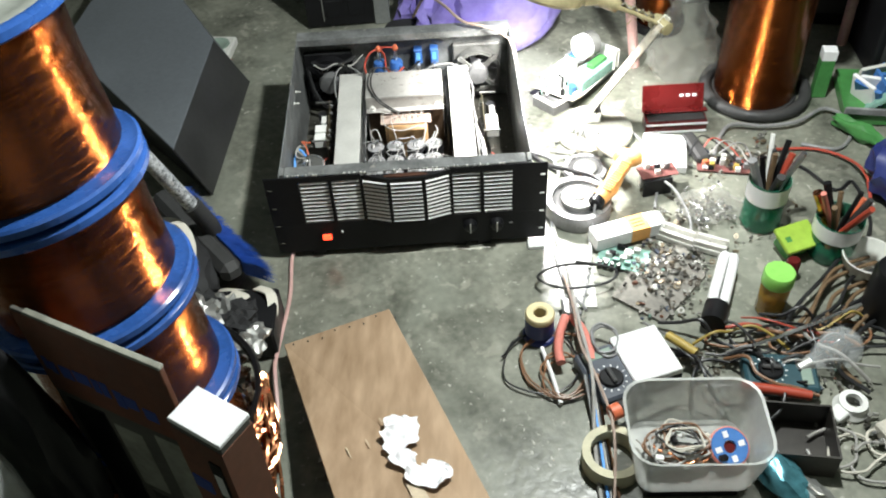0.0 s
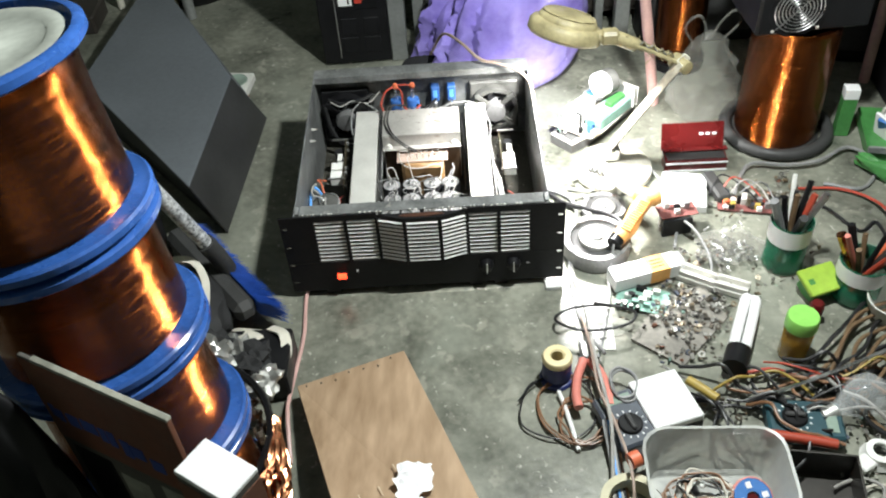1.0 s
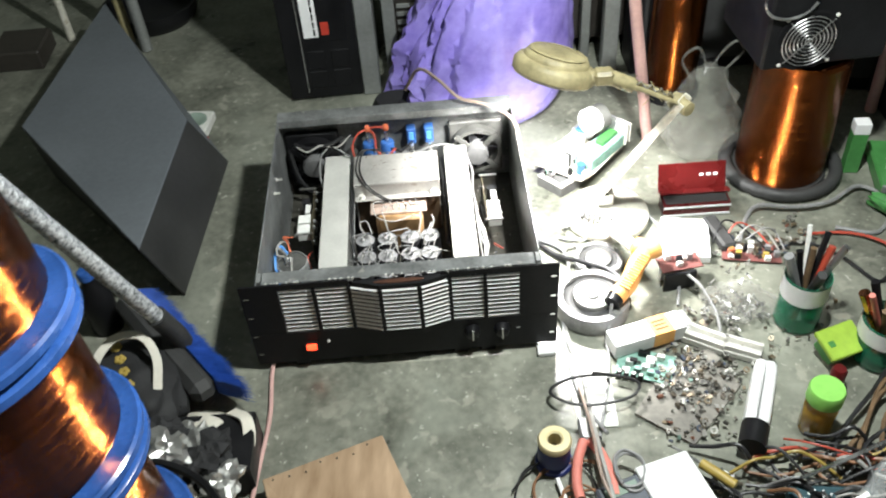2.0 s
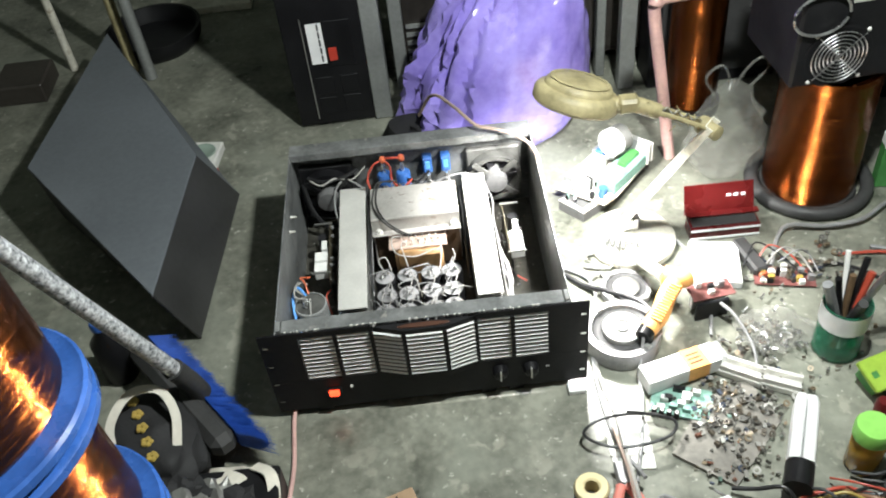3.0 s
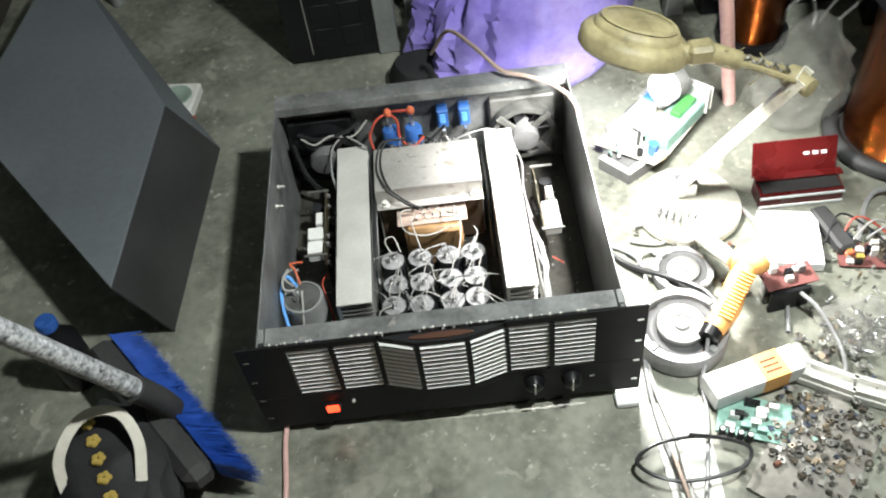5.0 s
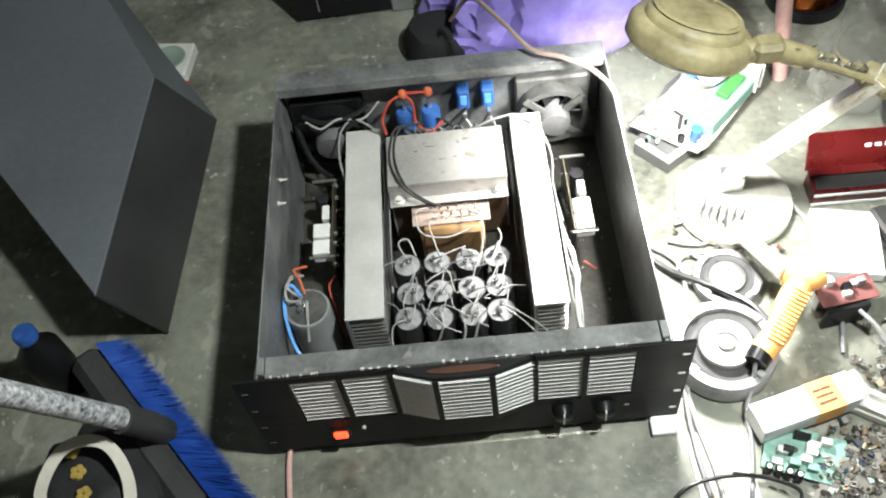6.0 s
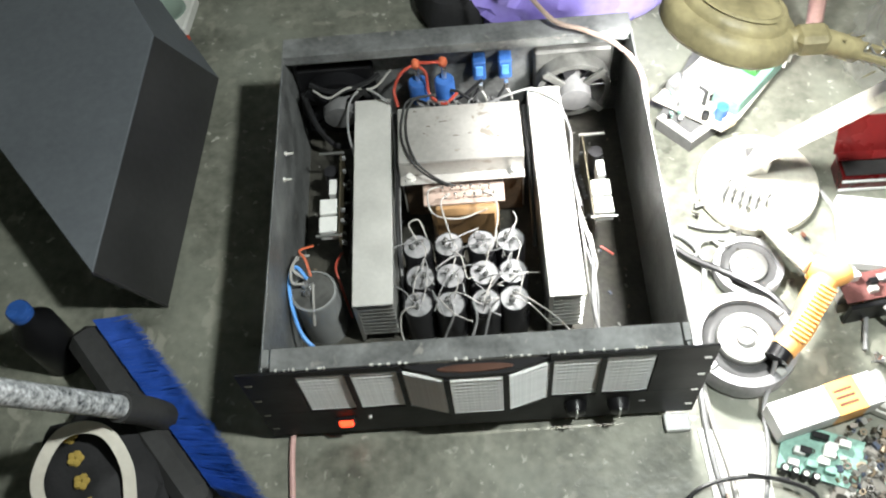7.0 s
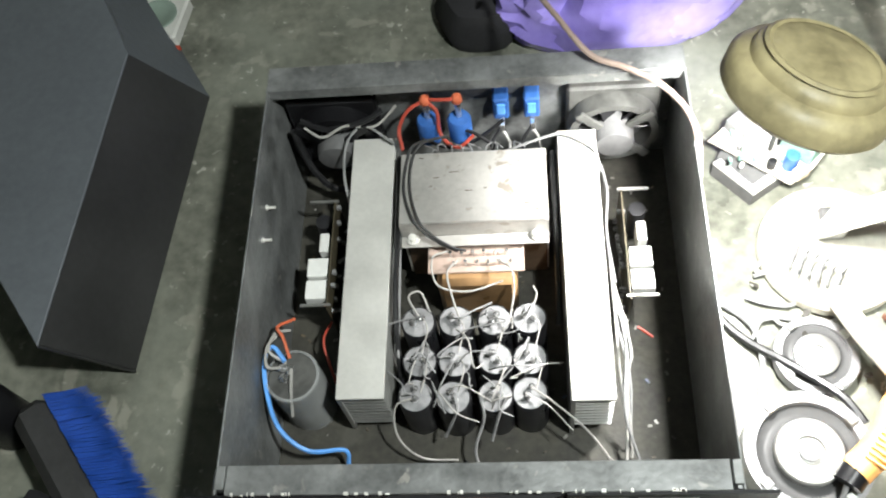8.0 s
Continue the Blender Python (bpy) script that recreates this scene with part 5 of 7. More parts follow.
    # dark equipment filling the back right corner
    for k, (x, y, w, d, h) in enumerate(((0.93, 0.78, 0.12, 0.12, 0.33), (1.10, 0.55, 0.10, 0.12, 0.24), (0.66, 0.82, 0.14, 0.045, 0.3), (0.27, 1.05, 0.12, 0.08, 0.22), (1.15, 0.85, 0.09, 0.12, 0.45))):
        e = thing("equipment_case", "dusty black equipment case in the dark corner", "equipment", pose(x, y, 0.0455 if k == 3 else 0, 0, 0, 0 if k == 2 else 9 * k - 12), "cases in the corner")
        part("case", box(B(), -w, w, -d, d, 0, h, 0.004), M["black_paint"], e)
        part("face", box(B(), -w * 0.85, w * 0.85, -d - 0.003, -d, h * 0.1, h * 0.9, 0.001), M["dark_rubber"], e)
        for j in range(3):
            part("knob", lathe(B(), [(0.009, 0), (0.007, 0.012), (0, 0.013)], 12, pose(-w * 0.5 + j * w * 0.5, -d - 0.003, h * 0.6, 90)), M["magnet"], e)
    # crumpled clear bag behind the lamp elbow
    bm = B()
    bmesh.ops.create_icosphere(bm, subdivisions=4, radius=1)
    for v in bm.verts:
        p = v.co.copy()
        h = 0.5 + 0.5 * p.z
        s = (1 + 0.35 * noise.noise(p * 3.1) + 0.2 * abs(noise.noise(p * 8))) * (1 - 0.5 * h)
        v.co = Vector((0.585 + 0.085 * p.x * s, 0.455 + 0.05 * p.y * s, 0.002 + 0.22 * h))
    sack = thing("clear_bag", "crumpled dusty clear plastic bag standing upright with handles", "bag")
    part("sack", bm, M["bag_film"], sack, smooth=True)
    for x0, y0, lean in ((0.560, 0.440, -0.012), (0.600, 0.452, 0.022)):
        part("handle", tube(B(), [(x0 - 0.014, y0, 0.205), (x0 - 0.022 + lean, y0 - 0.006, 0.245), (x0 + lean, y0 - 0.01, 0.270), (x0 + 0.018 + lean, y0 - 0.004, 0.245), (x0 + 0.014, y0, 0.205)], 0.0026, 7, 5), M["bag_film"], sack, "twisted clear film handle", True)


build_back()


def build_work_lamp():
    L = thing("work_lamp", "old bench lamp with yellowed dusty head and jointed arm, switched on", "lamp")
    part("base_disc", lathe(B(), [(0, 0), (0.074, 0), (0.078, 0.004), (0.077, 0.014), (0.072, 0.018), (0.02, 0.02), (0, 0.02)], 48, pose(0.380, 0.302, 0)), M["cream"], L, "round cream weighted base", True)
    bm = box(B(), 0.362, 0.394, 0.308, 0.334, 0.019, 0.05, 0.003)
    part("base_bracket", bm, M["steel"], L)
    elbow = Vector((0.468, 0.232, 0.290))
    foot2 = Vector((0.372, 0.312, 0.052))
    d = (elbow - foot2).normalized()
    n = d.cross(Vector((0, 0, 1))).normalized()
    up = n.cross(d)
    m = Matrix.Translation(foot2) @ Matrix((d, n, up)).transposed().to_4x4()
    ln = (elbow - foot2).length
    bm = box(B(), -0.01, ln + 0.012, -0.015, 0.015, 0.006, 0.008, 0.0006, m)
    box(bm, -0.01, ln + 0.012, -0.015, -0.013, -0.006, 0.006, 0, m)
    box(bm, -0.01, ln + 0.012, 0.013, 0.015, -0.006, 0.006, 0, m)
    part("lower_arm", bm, M["cream"], L, "cream painted channel arm")
    part("elbow_knob", lathe(B(), [(0, -0.018), (0.014, -0.018), (0.016, -0.008), (0.012, 0.0), (0.012, 0.018), (0, 0.02)], 16, Matrix.Translation(elbow) @ pose(0, 0, 0, 90, 0, 30)), M["dusty_yellow"], L, smooth=True)
    neck = Vector((0.332, 0.230, 0.357))
    for o in (-0.008, 0.008):
        part("upper_arm", tube(B(), [elbow + Vector((0, o, 0.004)), neck.lerp(elbow, 0.5) + Vector((0, o, 0.006)), neck + Vector((0, o * 0.7, 0))], 0.0042, 8, 3), M["dusty_yellow"], L, smooth=True)
    part("arm_spring", tube(B(), [elbow.lerp(neck, t / 40) + Vector((0, 0.004 * math.cos(t * 1.3), 0.012 + 0.004 * math.sin(t * 1.3))) for t in range(4, 30)], 0.0011, 5, 2), M["steel"], L, smooth=True)
    part("swivel", box(B(), 0.322, 0.354, 0.217, 0.243, 0.343, 0.368, 0.005), M["dusty_yellow"], L)
    hm = pose(0.262, 0.255, 0.346, -14, 17, 0) @ Matrix.Diagonal((1, 1, 0.78, 1))
    head = part("lamp_head", lathe(B(), [(0.058, -0.002), (0.062, 0.0), (0.066, 0.006), (0.066, 0.024), (0.061, 0.033), (0.053, 0.036), (0.052, 0.041), (0.05, 0.046), (0.041, 0.052), (0.02, 0.056), (0, 0.0565)], 48, hm), M["dusty_yellow"], L, "yellowed dusty plastic lamp head", True)
    part("head_inside", lathe(B(), [(0.0575, -0.001), (0.055, 0.01), (0.05, 0.028), (0, 0.03)], 40, hm), M["card_white"], head, smooth=True)
    part("lens_ring", lathe(B(), [(0.044, 0.0475), (0.047, 0.0515), (0.044, 0.054), (0.041, 0.0525)], 40, hm), M["dusty_yellow"], head, smooth=True)
    part("neck_sleeve", tube(B(), [(0.318, 0.232, 0.352), (0.345, 0.230, 0.354), (0.385, 0.231, 0.334)], 0.0125, 10, 3), M["dusty_yellow"], L, smooth=True)
    rnd = random.Random(5)
    bm = B()
    for k in range(36):
        t = rnd.uniform(0, 1)
        c = elbow.lerp(neck, t) + Vector((rnd.uniform(-0.01, 0.01), rnd.uniform(-0.01, 0.01), rnd.uniform(-0.006, 0.012)))
        tube(bm, [c, c + Vector((rnd.uniform(-0.02, 0.02), rnd.uniform(-0.015, 0.015), rnd.uniform(-0.012, 0.01)))], 0.0008, 4, smooth=False)
    tagged(part("tape_shreds", bm, M["dusty_yellow"], L, "frayed old tape"), kind="stuff")


build_work_lamp()


# ---- clutter on the floor to the right ----
def blob(radius, seed, sx, sy, sz, rough=0.35, freq=2.5, sub=3):
    bm = B()
    bmesh.ops.create_icosphere(bm, subdivisions=sub, radius=1)
    for v in bm.verts:
        n = 1 + rough * noise.noise(v.co * freq + Vector((seed * 3.1, seed, 0)))
        v.co = Vector((v.co.x * sx * radius * n, v.co.y * sy * radius * n, radius * sz * (1 + v.co.z * n)))
    return bm


def loops(seed, cx, cy, rx, ry, turns, z, rise=0.004, jitter=0.15):
    """A path of loose coils lying on the floor."""
    rnd = random.Random(seed)
    out, n = [], int(turns * 9)
    ph = rnd.uniform(0, 6.28)
    for k in range(n):
        a = ph + k * 2 * math.pi / 9
        s = 1 + rnd.uniform(-jitter, jitter)
        out.append((cx + rx * s * math.cos(a), cy + ry * s * math.sin(a), z + rise * k / 9 + rnd.uniform(0, 0.003)))
    return out


def cable(label, path, r, material, group=""):
    return solo("cable", tube(B(), path, r, 7, 5), M[material], label, "cable", group=group, smooth=True)


def build_boards():
    # power supply board with white reel, on a metal tray
    t = thing("power_board", "green power supply board with white reel on tray", "circuit board")
    plan = [(0.266, 0.412), (0.305, 0.368), (0.343, 0.394), (0.452, 0.502), (0.392, 0.572), (0.33, 0.52)]
    part("tray", prism(B(), plan, 0.0, 0.021), M["magnet"], t, "grey metal tray")
    part("tray_lip", prism(B(), [(0.2655, 0.4125), (0.305, 0.3675), (0.3435, 0.394), (0.335, 0.402), (0.305, 0.38), (0.275, 0.418)], 0.0212, 0.024), M["alu"], t, "bright bare metal lip")
    part("board", prism(B(), [(0.262, 0.438), (0.344, 0.374), (0.372, 0.394), (0.452, 0.485), (0.402, 0.56)], 0.030, 0.0325), M["strap"], t, "pale circuit board")
    part("spacer", box(B(), 0.33, 0.37, 0.42, 0.47, 0.0212, 0.030), M["magnet"], t)
    m = pose(0.392, 0.452, 0.0327, 0, 0, 45)
    part("green_case", box(B(), -0.058, 0.052, -0.022, 0.018, 0, 0.028, 0.002, m), M["pcb_green"], t, "pale green case")
    part("case_lid", box(B(), -0.056, -0.012, -0.020, 0.016, 0.0283, 0.032, 0.001, m), M["can_top"], t)
    part("green_strip", box(B(), -0.008, 0.042, -0.012, 0.006, 0.0283, 0.038, 0.001, m), M["green_bag"], t, "bright green moulded strip")
    part("fin_plate", box(B(), 0.055, 0.058, -0.025, 0.025, 0, 0.05, 0.001, m), M["alu"], t)
    part("fin_plate", box(B(), 0.068, 0.071, -0.025, 0.025, 0, 0.045, 0.001, m), M["alu"], t)
    rm = pose(0.376, 0.475, 0.097, 0, 90, 32) @ Matrix.Diagonal((0.78, 0.78, 0.9, 1))
    part("reel", lathe(B(), [(0.022, -0.012), (0.032, -0.012), (0.034, -0.010), (0.034, 0.010), (0.032, 0.012), (0.022, 0.012), (0.022, -0.012)], 36, rm), M["card_white"], t, "white paper reel", True)
    part("reel_core", lathe(B(), [(0.008, 0.0125), (0.031, 0.0125), (0.033, 0.016), (0.033, 0.034), (0.028, 0.036), (0.008, 0.036), (0.008, 0.0125)], 32, rm), M["dust_grey"], t, "dusty brownish flange", True)
    part("reel_post", box(B(), 0.368, 0.382, 0.468, 0.482, 0.061, 0.073, 0.001), M["can_top"], t)
    rnd = random.Random(21)
    def up(x, y, r, h, mt, label=""):
        part("component", lathe(B(), [(r, 0), (r, h), (r * 0.7, h + 0.001), (0, h + 0.001)], 14, pose(x, y, 0.0325)), M[mt], t, label, smooth=True)
    up(0.346, 0.398, 0.008, 0.022, "blue_can", "blue capacitor")
    up(0.326, 0.398, 0.005, 0.012, "black_plastic")
    up(0.312, 0.408, 0.005, 0.009, "pcb_green")
    up(0.302, 0.418, 0.006, 0.008, "pcb_green")
    for x, y, rz, w, d, h, mt in ((0.33, 0.44, 45, 0.018, 0.010, 0.026, "white_part"), (0.31, 0.455, 38, 0.010, 0.002, 0.034, "alu"), (0.325, 0.425, 40, 0.002, 0.008, 0.03, "dark_rubber"), (0.296, 0.455, 40, 0.012, 0.008, 0.018, "can_top"), (0.345, 0.475, 45, 0.02, 0.014, 0.03, "white_part"),
                                  (0.37, 0.515, 45, 0.022, 0.012, 0.028, "can_top"), (0.36, 0.495, 45, 0.008, 0.008, 0.034, "blue_card"), (0.355, 0.385, 30, 0.008, 0.006, 0.012, "pale_wood")):
        part("component", box(B(), -w, w, -d, d, 0, h, 0.001, pose(x, y, 0.0325, 0, 0, rz)), M[mt], t)
    for k in range(26):
        x, y = 0.28 + 0.06 * rnd.random(), 0.40 + 0.06 * rnd.random()
        h = rnd.uniform(0.003, 0.010)
        part("component", box(B(), -0.003, 0.003, -0.002, 0.002, 0, h, 0.0006, pose(x, y, 0.0325, 0, 0, rnd.uniform(0, 90))), M[rnd.choice(("white_part", "can_top", "alu", "pcb_green", "black_plastic", "blue_can"))], t)
    # green module with blue sockets
    g = thing("green_module", "small teal-green circuit board with sockets", "circuit board", pose(0.372, -0.060, 0, 0, 0, -22))
    part("board", box(B(), -0.042, 0.045, -0.03, 0.028, 0.004, 0.0065), M["pcb_green"], g)
    for k in range(12):
        x, y = rnd.uniform(-0.036, 0.038), rnd.uniform(-0.024, 0.022)
        part("component", box(B(), x - 0.006, x + 0.006, y - 0.004, y + 0.004, 0.0065, rnd.uniform(0.01, 0.02), 0.0006), M[rnd.choice(("white_part", "black_plastic", "pcb_green", "alu"))], g)
    for k in range(4):
        part("terminal", box(B(), -0.038 + 0.011 * k, -0.030 + 0.011 * k, -0.036, -0.026, 0.004, 0.016, 0.001), M["black_plastic"], g)
        part("terminal_screw", lathe(B(), [(0.003, 0), (0.003, 0.001), (0, 0.0012)], 8, pose(-0.034 + 0.011 * k, -0.031, 0.016)), M["alu"], g)
    # red boards
    for (x, y, rz, w, d, lab) in ((0.612, 0.172, -12, 0.05, 0.022, "small red circuit board with dense parts"), (0.470, 0.128, 8, 0.036, 0.018, "small red circuit board raised on a clamp")):
        r = thing("red_module", lab, "circuit board", pose(x, y, 0.0 if x > 0.5 else 0.034, 0, 0, rz))
        part("board", box(B(), -w, w, -d, d, 0.003, 0.005), M["pcb_red"], r)
        for k in range(14 if x > 0.5 else 5):
            px, py = rnd.uniform(-w * 0.9, w * 0.9), rnd.uniform(-d * 0.8, d * 0.8)
            part("component", box(B(), px - 0.005, px + 0.005, py - 0.004, py + 0.004, 0.005, rnd.uniform(0.008, 0.022), 0.0006), M[rnd.choice(("white_part", "black_plastic", "yellow", "alu", "can_top"))], r)
        if x < 0.5:
            part("clamp", box(B(), -0.034, 0.022, -0.026, -0.02, -0.034, 0.003, 0.001), M["black_plastic"], r)
            part("clamp", box(B(), -0.03, 0.03, 0.0, 0.012, -0.034, 0.002, 0.001), M["steel"], r)


build_boards()


def build_right_tools():
    # red tin box with open lid
    t = thing("tin_box", "small red metal box with its lid open", "box", pose(0.545, 0.303, 0, 0, 0, -1))
    part("body", box(B(), -0.062, 0.062, -0.016, 0.022, 0.0, 0.026, 0.001), M["red_tin"], t)
    part("white_edge", box(B(), -0.062, 0.062, -0.0185, -0.0165, 0.02, 0.0235, 0), M["card_white"], t)
    part("white_edge", box(B(), -0.062, 0.062, -0.0185, -0.0165, 0.001, 0.005, 0), M["card_white"], t)
    part("inner_tray", box(B(), -0.058, 0.058, -0.012, 0.018, 0.0262, 0.029, 0.001), M["dark_sheet"], t)
    lid = part("lid", box(B(), -0.064, 0.062, 0.0, 0.003, 0, 0.056, 0.001, pose(0, 0.024, 0.024, -24)), M["red_tin"], t, "red enamel lid")
    part("lid_lip", box(B(), -0.064, 0.066, -0.014, 0.0, 0.0, 0.003, 0.0005, pose(0, 0.022, 0.03, -6)), M["red_tin"], lid)
    for k in range(3):
        part("lid_mark", box(B(), 0.012 + 0.013 * k, 0.02 + 0.013 * k, -0.001, 0.0, 0.03, 0.035, 0, pose(0, 0.024, 0.024, -24)), M["card_white"], lid)
    # white card under it
    solo("paper_box", box(B(), -0.042, 0.042, -0.05, 0.05, 0, 0.016, 0.001), M["card_white"], "flat white cardboard box on the floor", "box", pose(0.505, 0.215, 0, 0, 0, -12))
    p = thing("pocket_tool", "dark plastic pocket tool with orange tip", "tool", pose(0.568, 0.225, 0, 0, 0, 12))
    part("body", box(B(), -0.013, 0.013, -0.045, 0.04, 0, 0.02, 0.004), M["dark_rubber"], p)
    part("tip", box(B(), -0.007, 0.007, -0.052, -0.045, 0.004, 0.014, 0.002), M["orange_plastic"], p)
    # speakers / magnets
    def driver(x, y, r, h, lab):
        d = thing("loudspeaker_driver", lab, "loudspeaker", pose(x, y, 0))
        part("basket", lathe(B(), [(0, 0), (r * 0.97, 0), (r, 0.004), (r, h * 0.75), (r * 0.985, h), (r * 0.80, h), (r * 0.78, h * 0.8)], 48), M["can_top"], d, "grey round rim", True)
        part("cone", lathe(B(), [(r * 0.785, h * 0.82), (r * 0.66, h * 0.72), (r * 0.60, h * 0.74), (r * 0.52, h * 0.82)], 40), M["dark_rubber"], d, smooth=True)
        part("magnet", lathe(B(), [(r * 0.53, h * 0.8), (r * 0.53, h * 1.05), (r * 0.5, h * 1.1), (r * 0.24, h * 1.1), (r * 0.22, h * 1.0), (0, h * 1.0)], 36), M["alu_dull"], d, "grey magnet ring", True)
        part("pole_piece", lathe(B(), [(r * 0.17, h), (r * 0.17, h * 1.15), (r * 0.12, h * 1.2), (0, h * 1.2)], 20), M["can_top"], d, smooth=True)
        for k in range(4):
            a = 0.6 + k * 1.571
            part("lug", box(B(), r * 0.78, r * 0.95, -0.005, 0.005, h, h + 0.003, 0.001, pose(0, 0, 0, 0, 0, math.degrees(a))), M["alu_dull"], d)
    driver(0.312, 0.072, 0.062, 0.034, "round grey loudspeaker driver lying face down")
    driver(0.342, 0.178, 0.043, 0.016, "small pale loudspeaker driver half hidden by wires")
    # orange-handled heat gun
    g = thing("soldering_gun", "amber ribbed plastic soldering gun lying on parts", "tool")
    a, b = Vector((0.345, 0.048, 0.050)), Vector((0.405, 0.122, 0.072))
    d = (b - a).normalized()
    part("grip", tube(B(), [a, a.lerp(b, 0.35) + Vector((0.004, -0.003, 0)), a.lerp(b, 0.7), b], 0.0155, 14, 5), M["gun_orange"], g, "amber plastic grip", True)
    part("body", tube(B(), [b - Vector((0.012, -0.02, 0)), b + Vector((0.012, 0.008, 0.0)), b + Vector((0.024, 0.012, 0.0))], 0.0165, 14, 4), M["gun_orange"], g, smooth=True)
    n = d.cross(Vector((0, 0, 1))).normalized()
    m0 = Matrix((d, n, n.cross(d))).transposed().to_4x4()
    first = None
    for k in range(14):
        q = Matrix.Translation(a.lerp(b, 0.12 + 0.055 * k) + n * 0.007 + Vector((0, 0, 0.0145))) @ m0
        if first is None:
            first = part("rib", box(B(), -0.0011, 0.0011, -0.009, 0.011, -0.003, 0.004, 0.0005), M["gun_orange"], g)
            first.matrix_basis = q
        else:
            piece("rib", first, g, q)
    part("end_cap", tube(B(), [a - d * 0.014, a - d * 0.004, a + d * 0.002], 0.0145, 12, 3), M["black_plastic"], g, smooth=True)
    part("barrel", tube(B(), [b + Vector((-0.012, 0.018, 0)), b + Vector((-0.03, 0.06, -0.01)), b + Vector((-0.045, 0.11, -0.025))], 0.011, 12, 4), M["cream"], g, "cream heat shield", True)
    part("cord", tube(B(), [a - d * 0.014, a + Vector((-0.014, -0.03, -0.025)), (0.322, -0.005, 0.01), (0.318, -0.05, 0.005), (0.30, -0.12, 0.006), (0.275, -0.2, 0.02)], 0.0026, 7, 5), M["wire_grey"], g, smooth=True)
    # wire spring by the lamp base
    sp = [Vector((0.325 + 0.0022 * k, 0.284 - 0.0014 * k, 0.037)) + Vector((0.005 * math.cos(k * 1.6), 0.014 * math.cos(k * 1.6), 0.014 * math.sin(k * 1.6))) for k in range(26)]
    solo("wire_spring", tube(B(), sp, 0.0018, 5, 3), M["wire_grey"], "loose springy coil of bare steel wire", "spring", smooth=True)
    # orange and white component carton
    c = thing("component_box", "slim white carton with orange printed end", "box", pose(0.383, -0.012, 0, 0, 0, 15))
    part("body", box(B(), -0.062, 0.062, -0.019, 0.019, 0.008, 0.036, 0.001), M["card_white"], c)
    part("orange_band", box(B(), 0.006, 0.042, -0.0196, 0.0196, 0.0075, 0.0366, 0.0005), M["gun_orange"], c, "orange printed band")
    part("tape_flap", box(B(), 0.043, 0.075, -0.016, 0.018, 0.02, 0.037, 0.003), M["film"], c)
    for k in range(3):
        part("print_bar", box(B(), 0.012, 0.034, -0.010 + 0.008 * k, -0.007 + 0.008 * k, 0.0366, 0.0372), M["card_orange"], c)
    part("support", box(B(), -0.05, 0.05, -0.012, 0.012, 0, 0.008), M["dark_rubber"], c)
    # heat sink strips
    for x, y, rz, L in ((0.478, -0.020, -33, 0.034), (0.530, -0.048, -28, 0.03)):
        h = thing("heat_sink_bar", "short white aluminium heat sink bar", "heat sink", pose(x, y, 0, 0, 0, rz), "heat sink bars")
        part("bar", box(B(), -L, L, -0.016, 0.016, 0.001, 0.012, 0.001), M["alu"], h)
        for k in range(2):
            part("channel", box(B(), -L, L, -0.014 + 0.020 * k, -0.008 + 0.020 * k, 0.012, 0.022), M["alu"], h)
    # dusty grey board under the scraps
    solo("scrap_board", prism(B(), [(0.338, -0.150), (0.412, -0.215), (0.508, -0.115), (0.485, -0.035), (0.41, -0.06)], 0.0, 0.005), M["grey_plate"], "dusty grey board strewn with small parts", "board")
    # flattened white card beside the chassis
    bm = prism(B(), [(0.246, -0.022), (0.252, -0.165), (0.31, -0.17), (0.318, -0.03)], 0.0, 0.0016)
    solo("card_sheet", bm, M["socket_white"], "flattened dirty white card lying on the floor", "card")
    # clear bag of screws
    b2 = thing("screw_bag", "clear plastic bag spilling small screws", "bag")
    part("film", blob(0.06, 5, 1.0, 0.75, 0.16, 0.3, 3, 4), M["bag_film"], b2, smooth=True).matrix_basis = pose(0.555, 0.055, 0.0)
    rnd = random.Random(9)
    first = None
    for k in range(70):
        x, y = rnd.gauss(0.545, 0.034), rnd.gauss(0.045, 0.03)
        if first is None:
            first = part("screw", lathe(B(), [(0, 0), (0.0035, 0.0), (0.003, 0.002), (0.0014, 0.003), (0.0013, 0.012), (0, 0.013)], 7), M["steel"], b2)
            ob = first
        else:
            ob = piece("screw", first, b2, Matrix())
        ob.matrix_basis = pose(x, y, 0.006 + rnd.uniform(0, 0.012), rnd.uniform(50, 130), rnd.uniform(0, 40), rnd.uniform(0, 360))
    # energy saving lamp lying down
    c = thing("bulb_tube", "white compact fluorescent lamp with black base lying down", "lamp")
    e0, e1 = Vector((0.492, -0.222, 0.026)), Vector((0.544, -0.108, 0.026))
    d = (e1 - e0).normalized()
    part("base", tube(B(), [e0 - d * 0.022, e0 - d * 0.012, e0, e0 + d * 0.018], 0.020, 18, 3), M["black_plastic"], c, "glossy black base", True)
    n = Vector((-d.y, d.x, 0))
    for s, u in ((-1, -1), (1, -1), (-1, 1), (1, 1)):
        o = n * 0.0095 * s + Vector((0, 0, 0.009 * u))
        part("glass_tube", tube(B(), [e0 + d * 0.018 + o, e0.lerp(e1, 0.5) + o, e1 + o * 0.9, e1 + d * 0.008 + o * 0.4], 0.0088, 10, 3), M["card_white"], c, "white glass tube", True)
    # spice jar with lime lid
    j = thing("plastic_jar", "amber jar with bright lime green lid", "jar", pose(0.593, -0.197, 0))
    part("body", lathe(B(), [(0, 0), (0.021, 0), (0.0235, 0.003), (0.0235, 0.062), (0.021, 0.067), (0.019, 0.069)], 32), M["amber"], j, "amber plastic body", True)
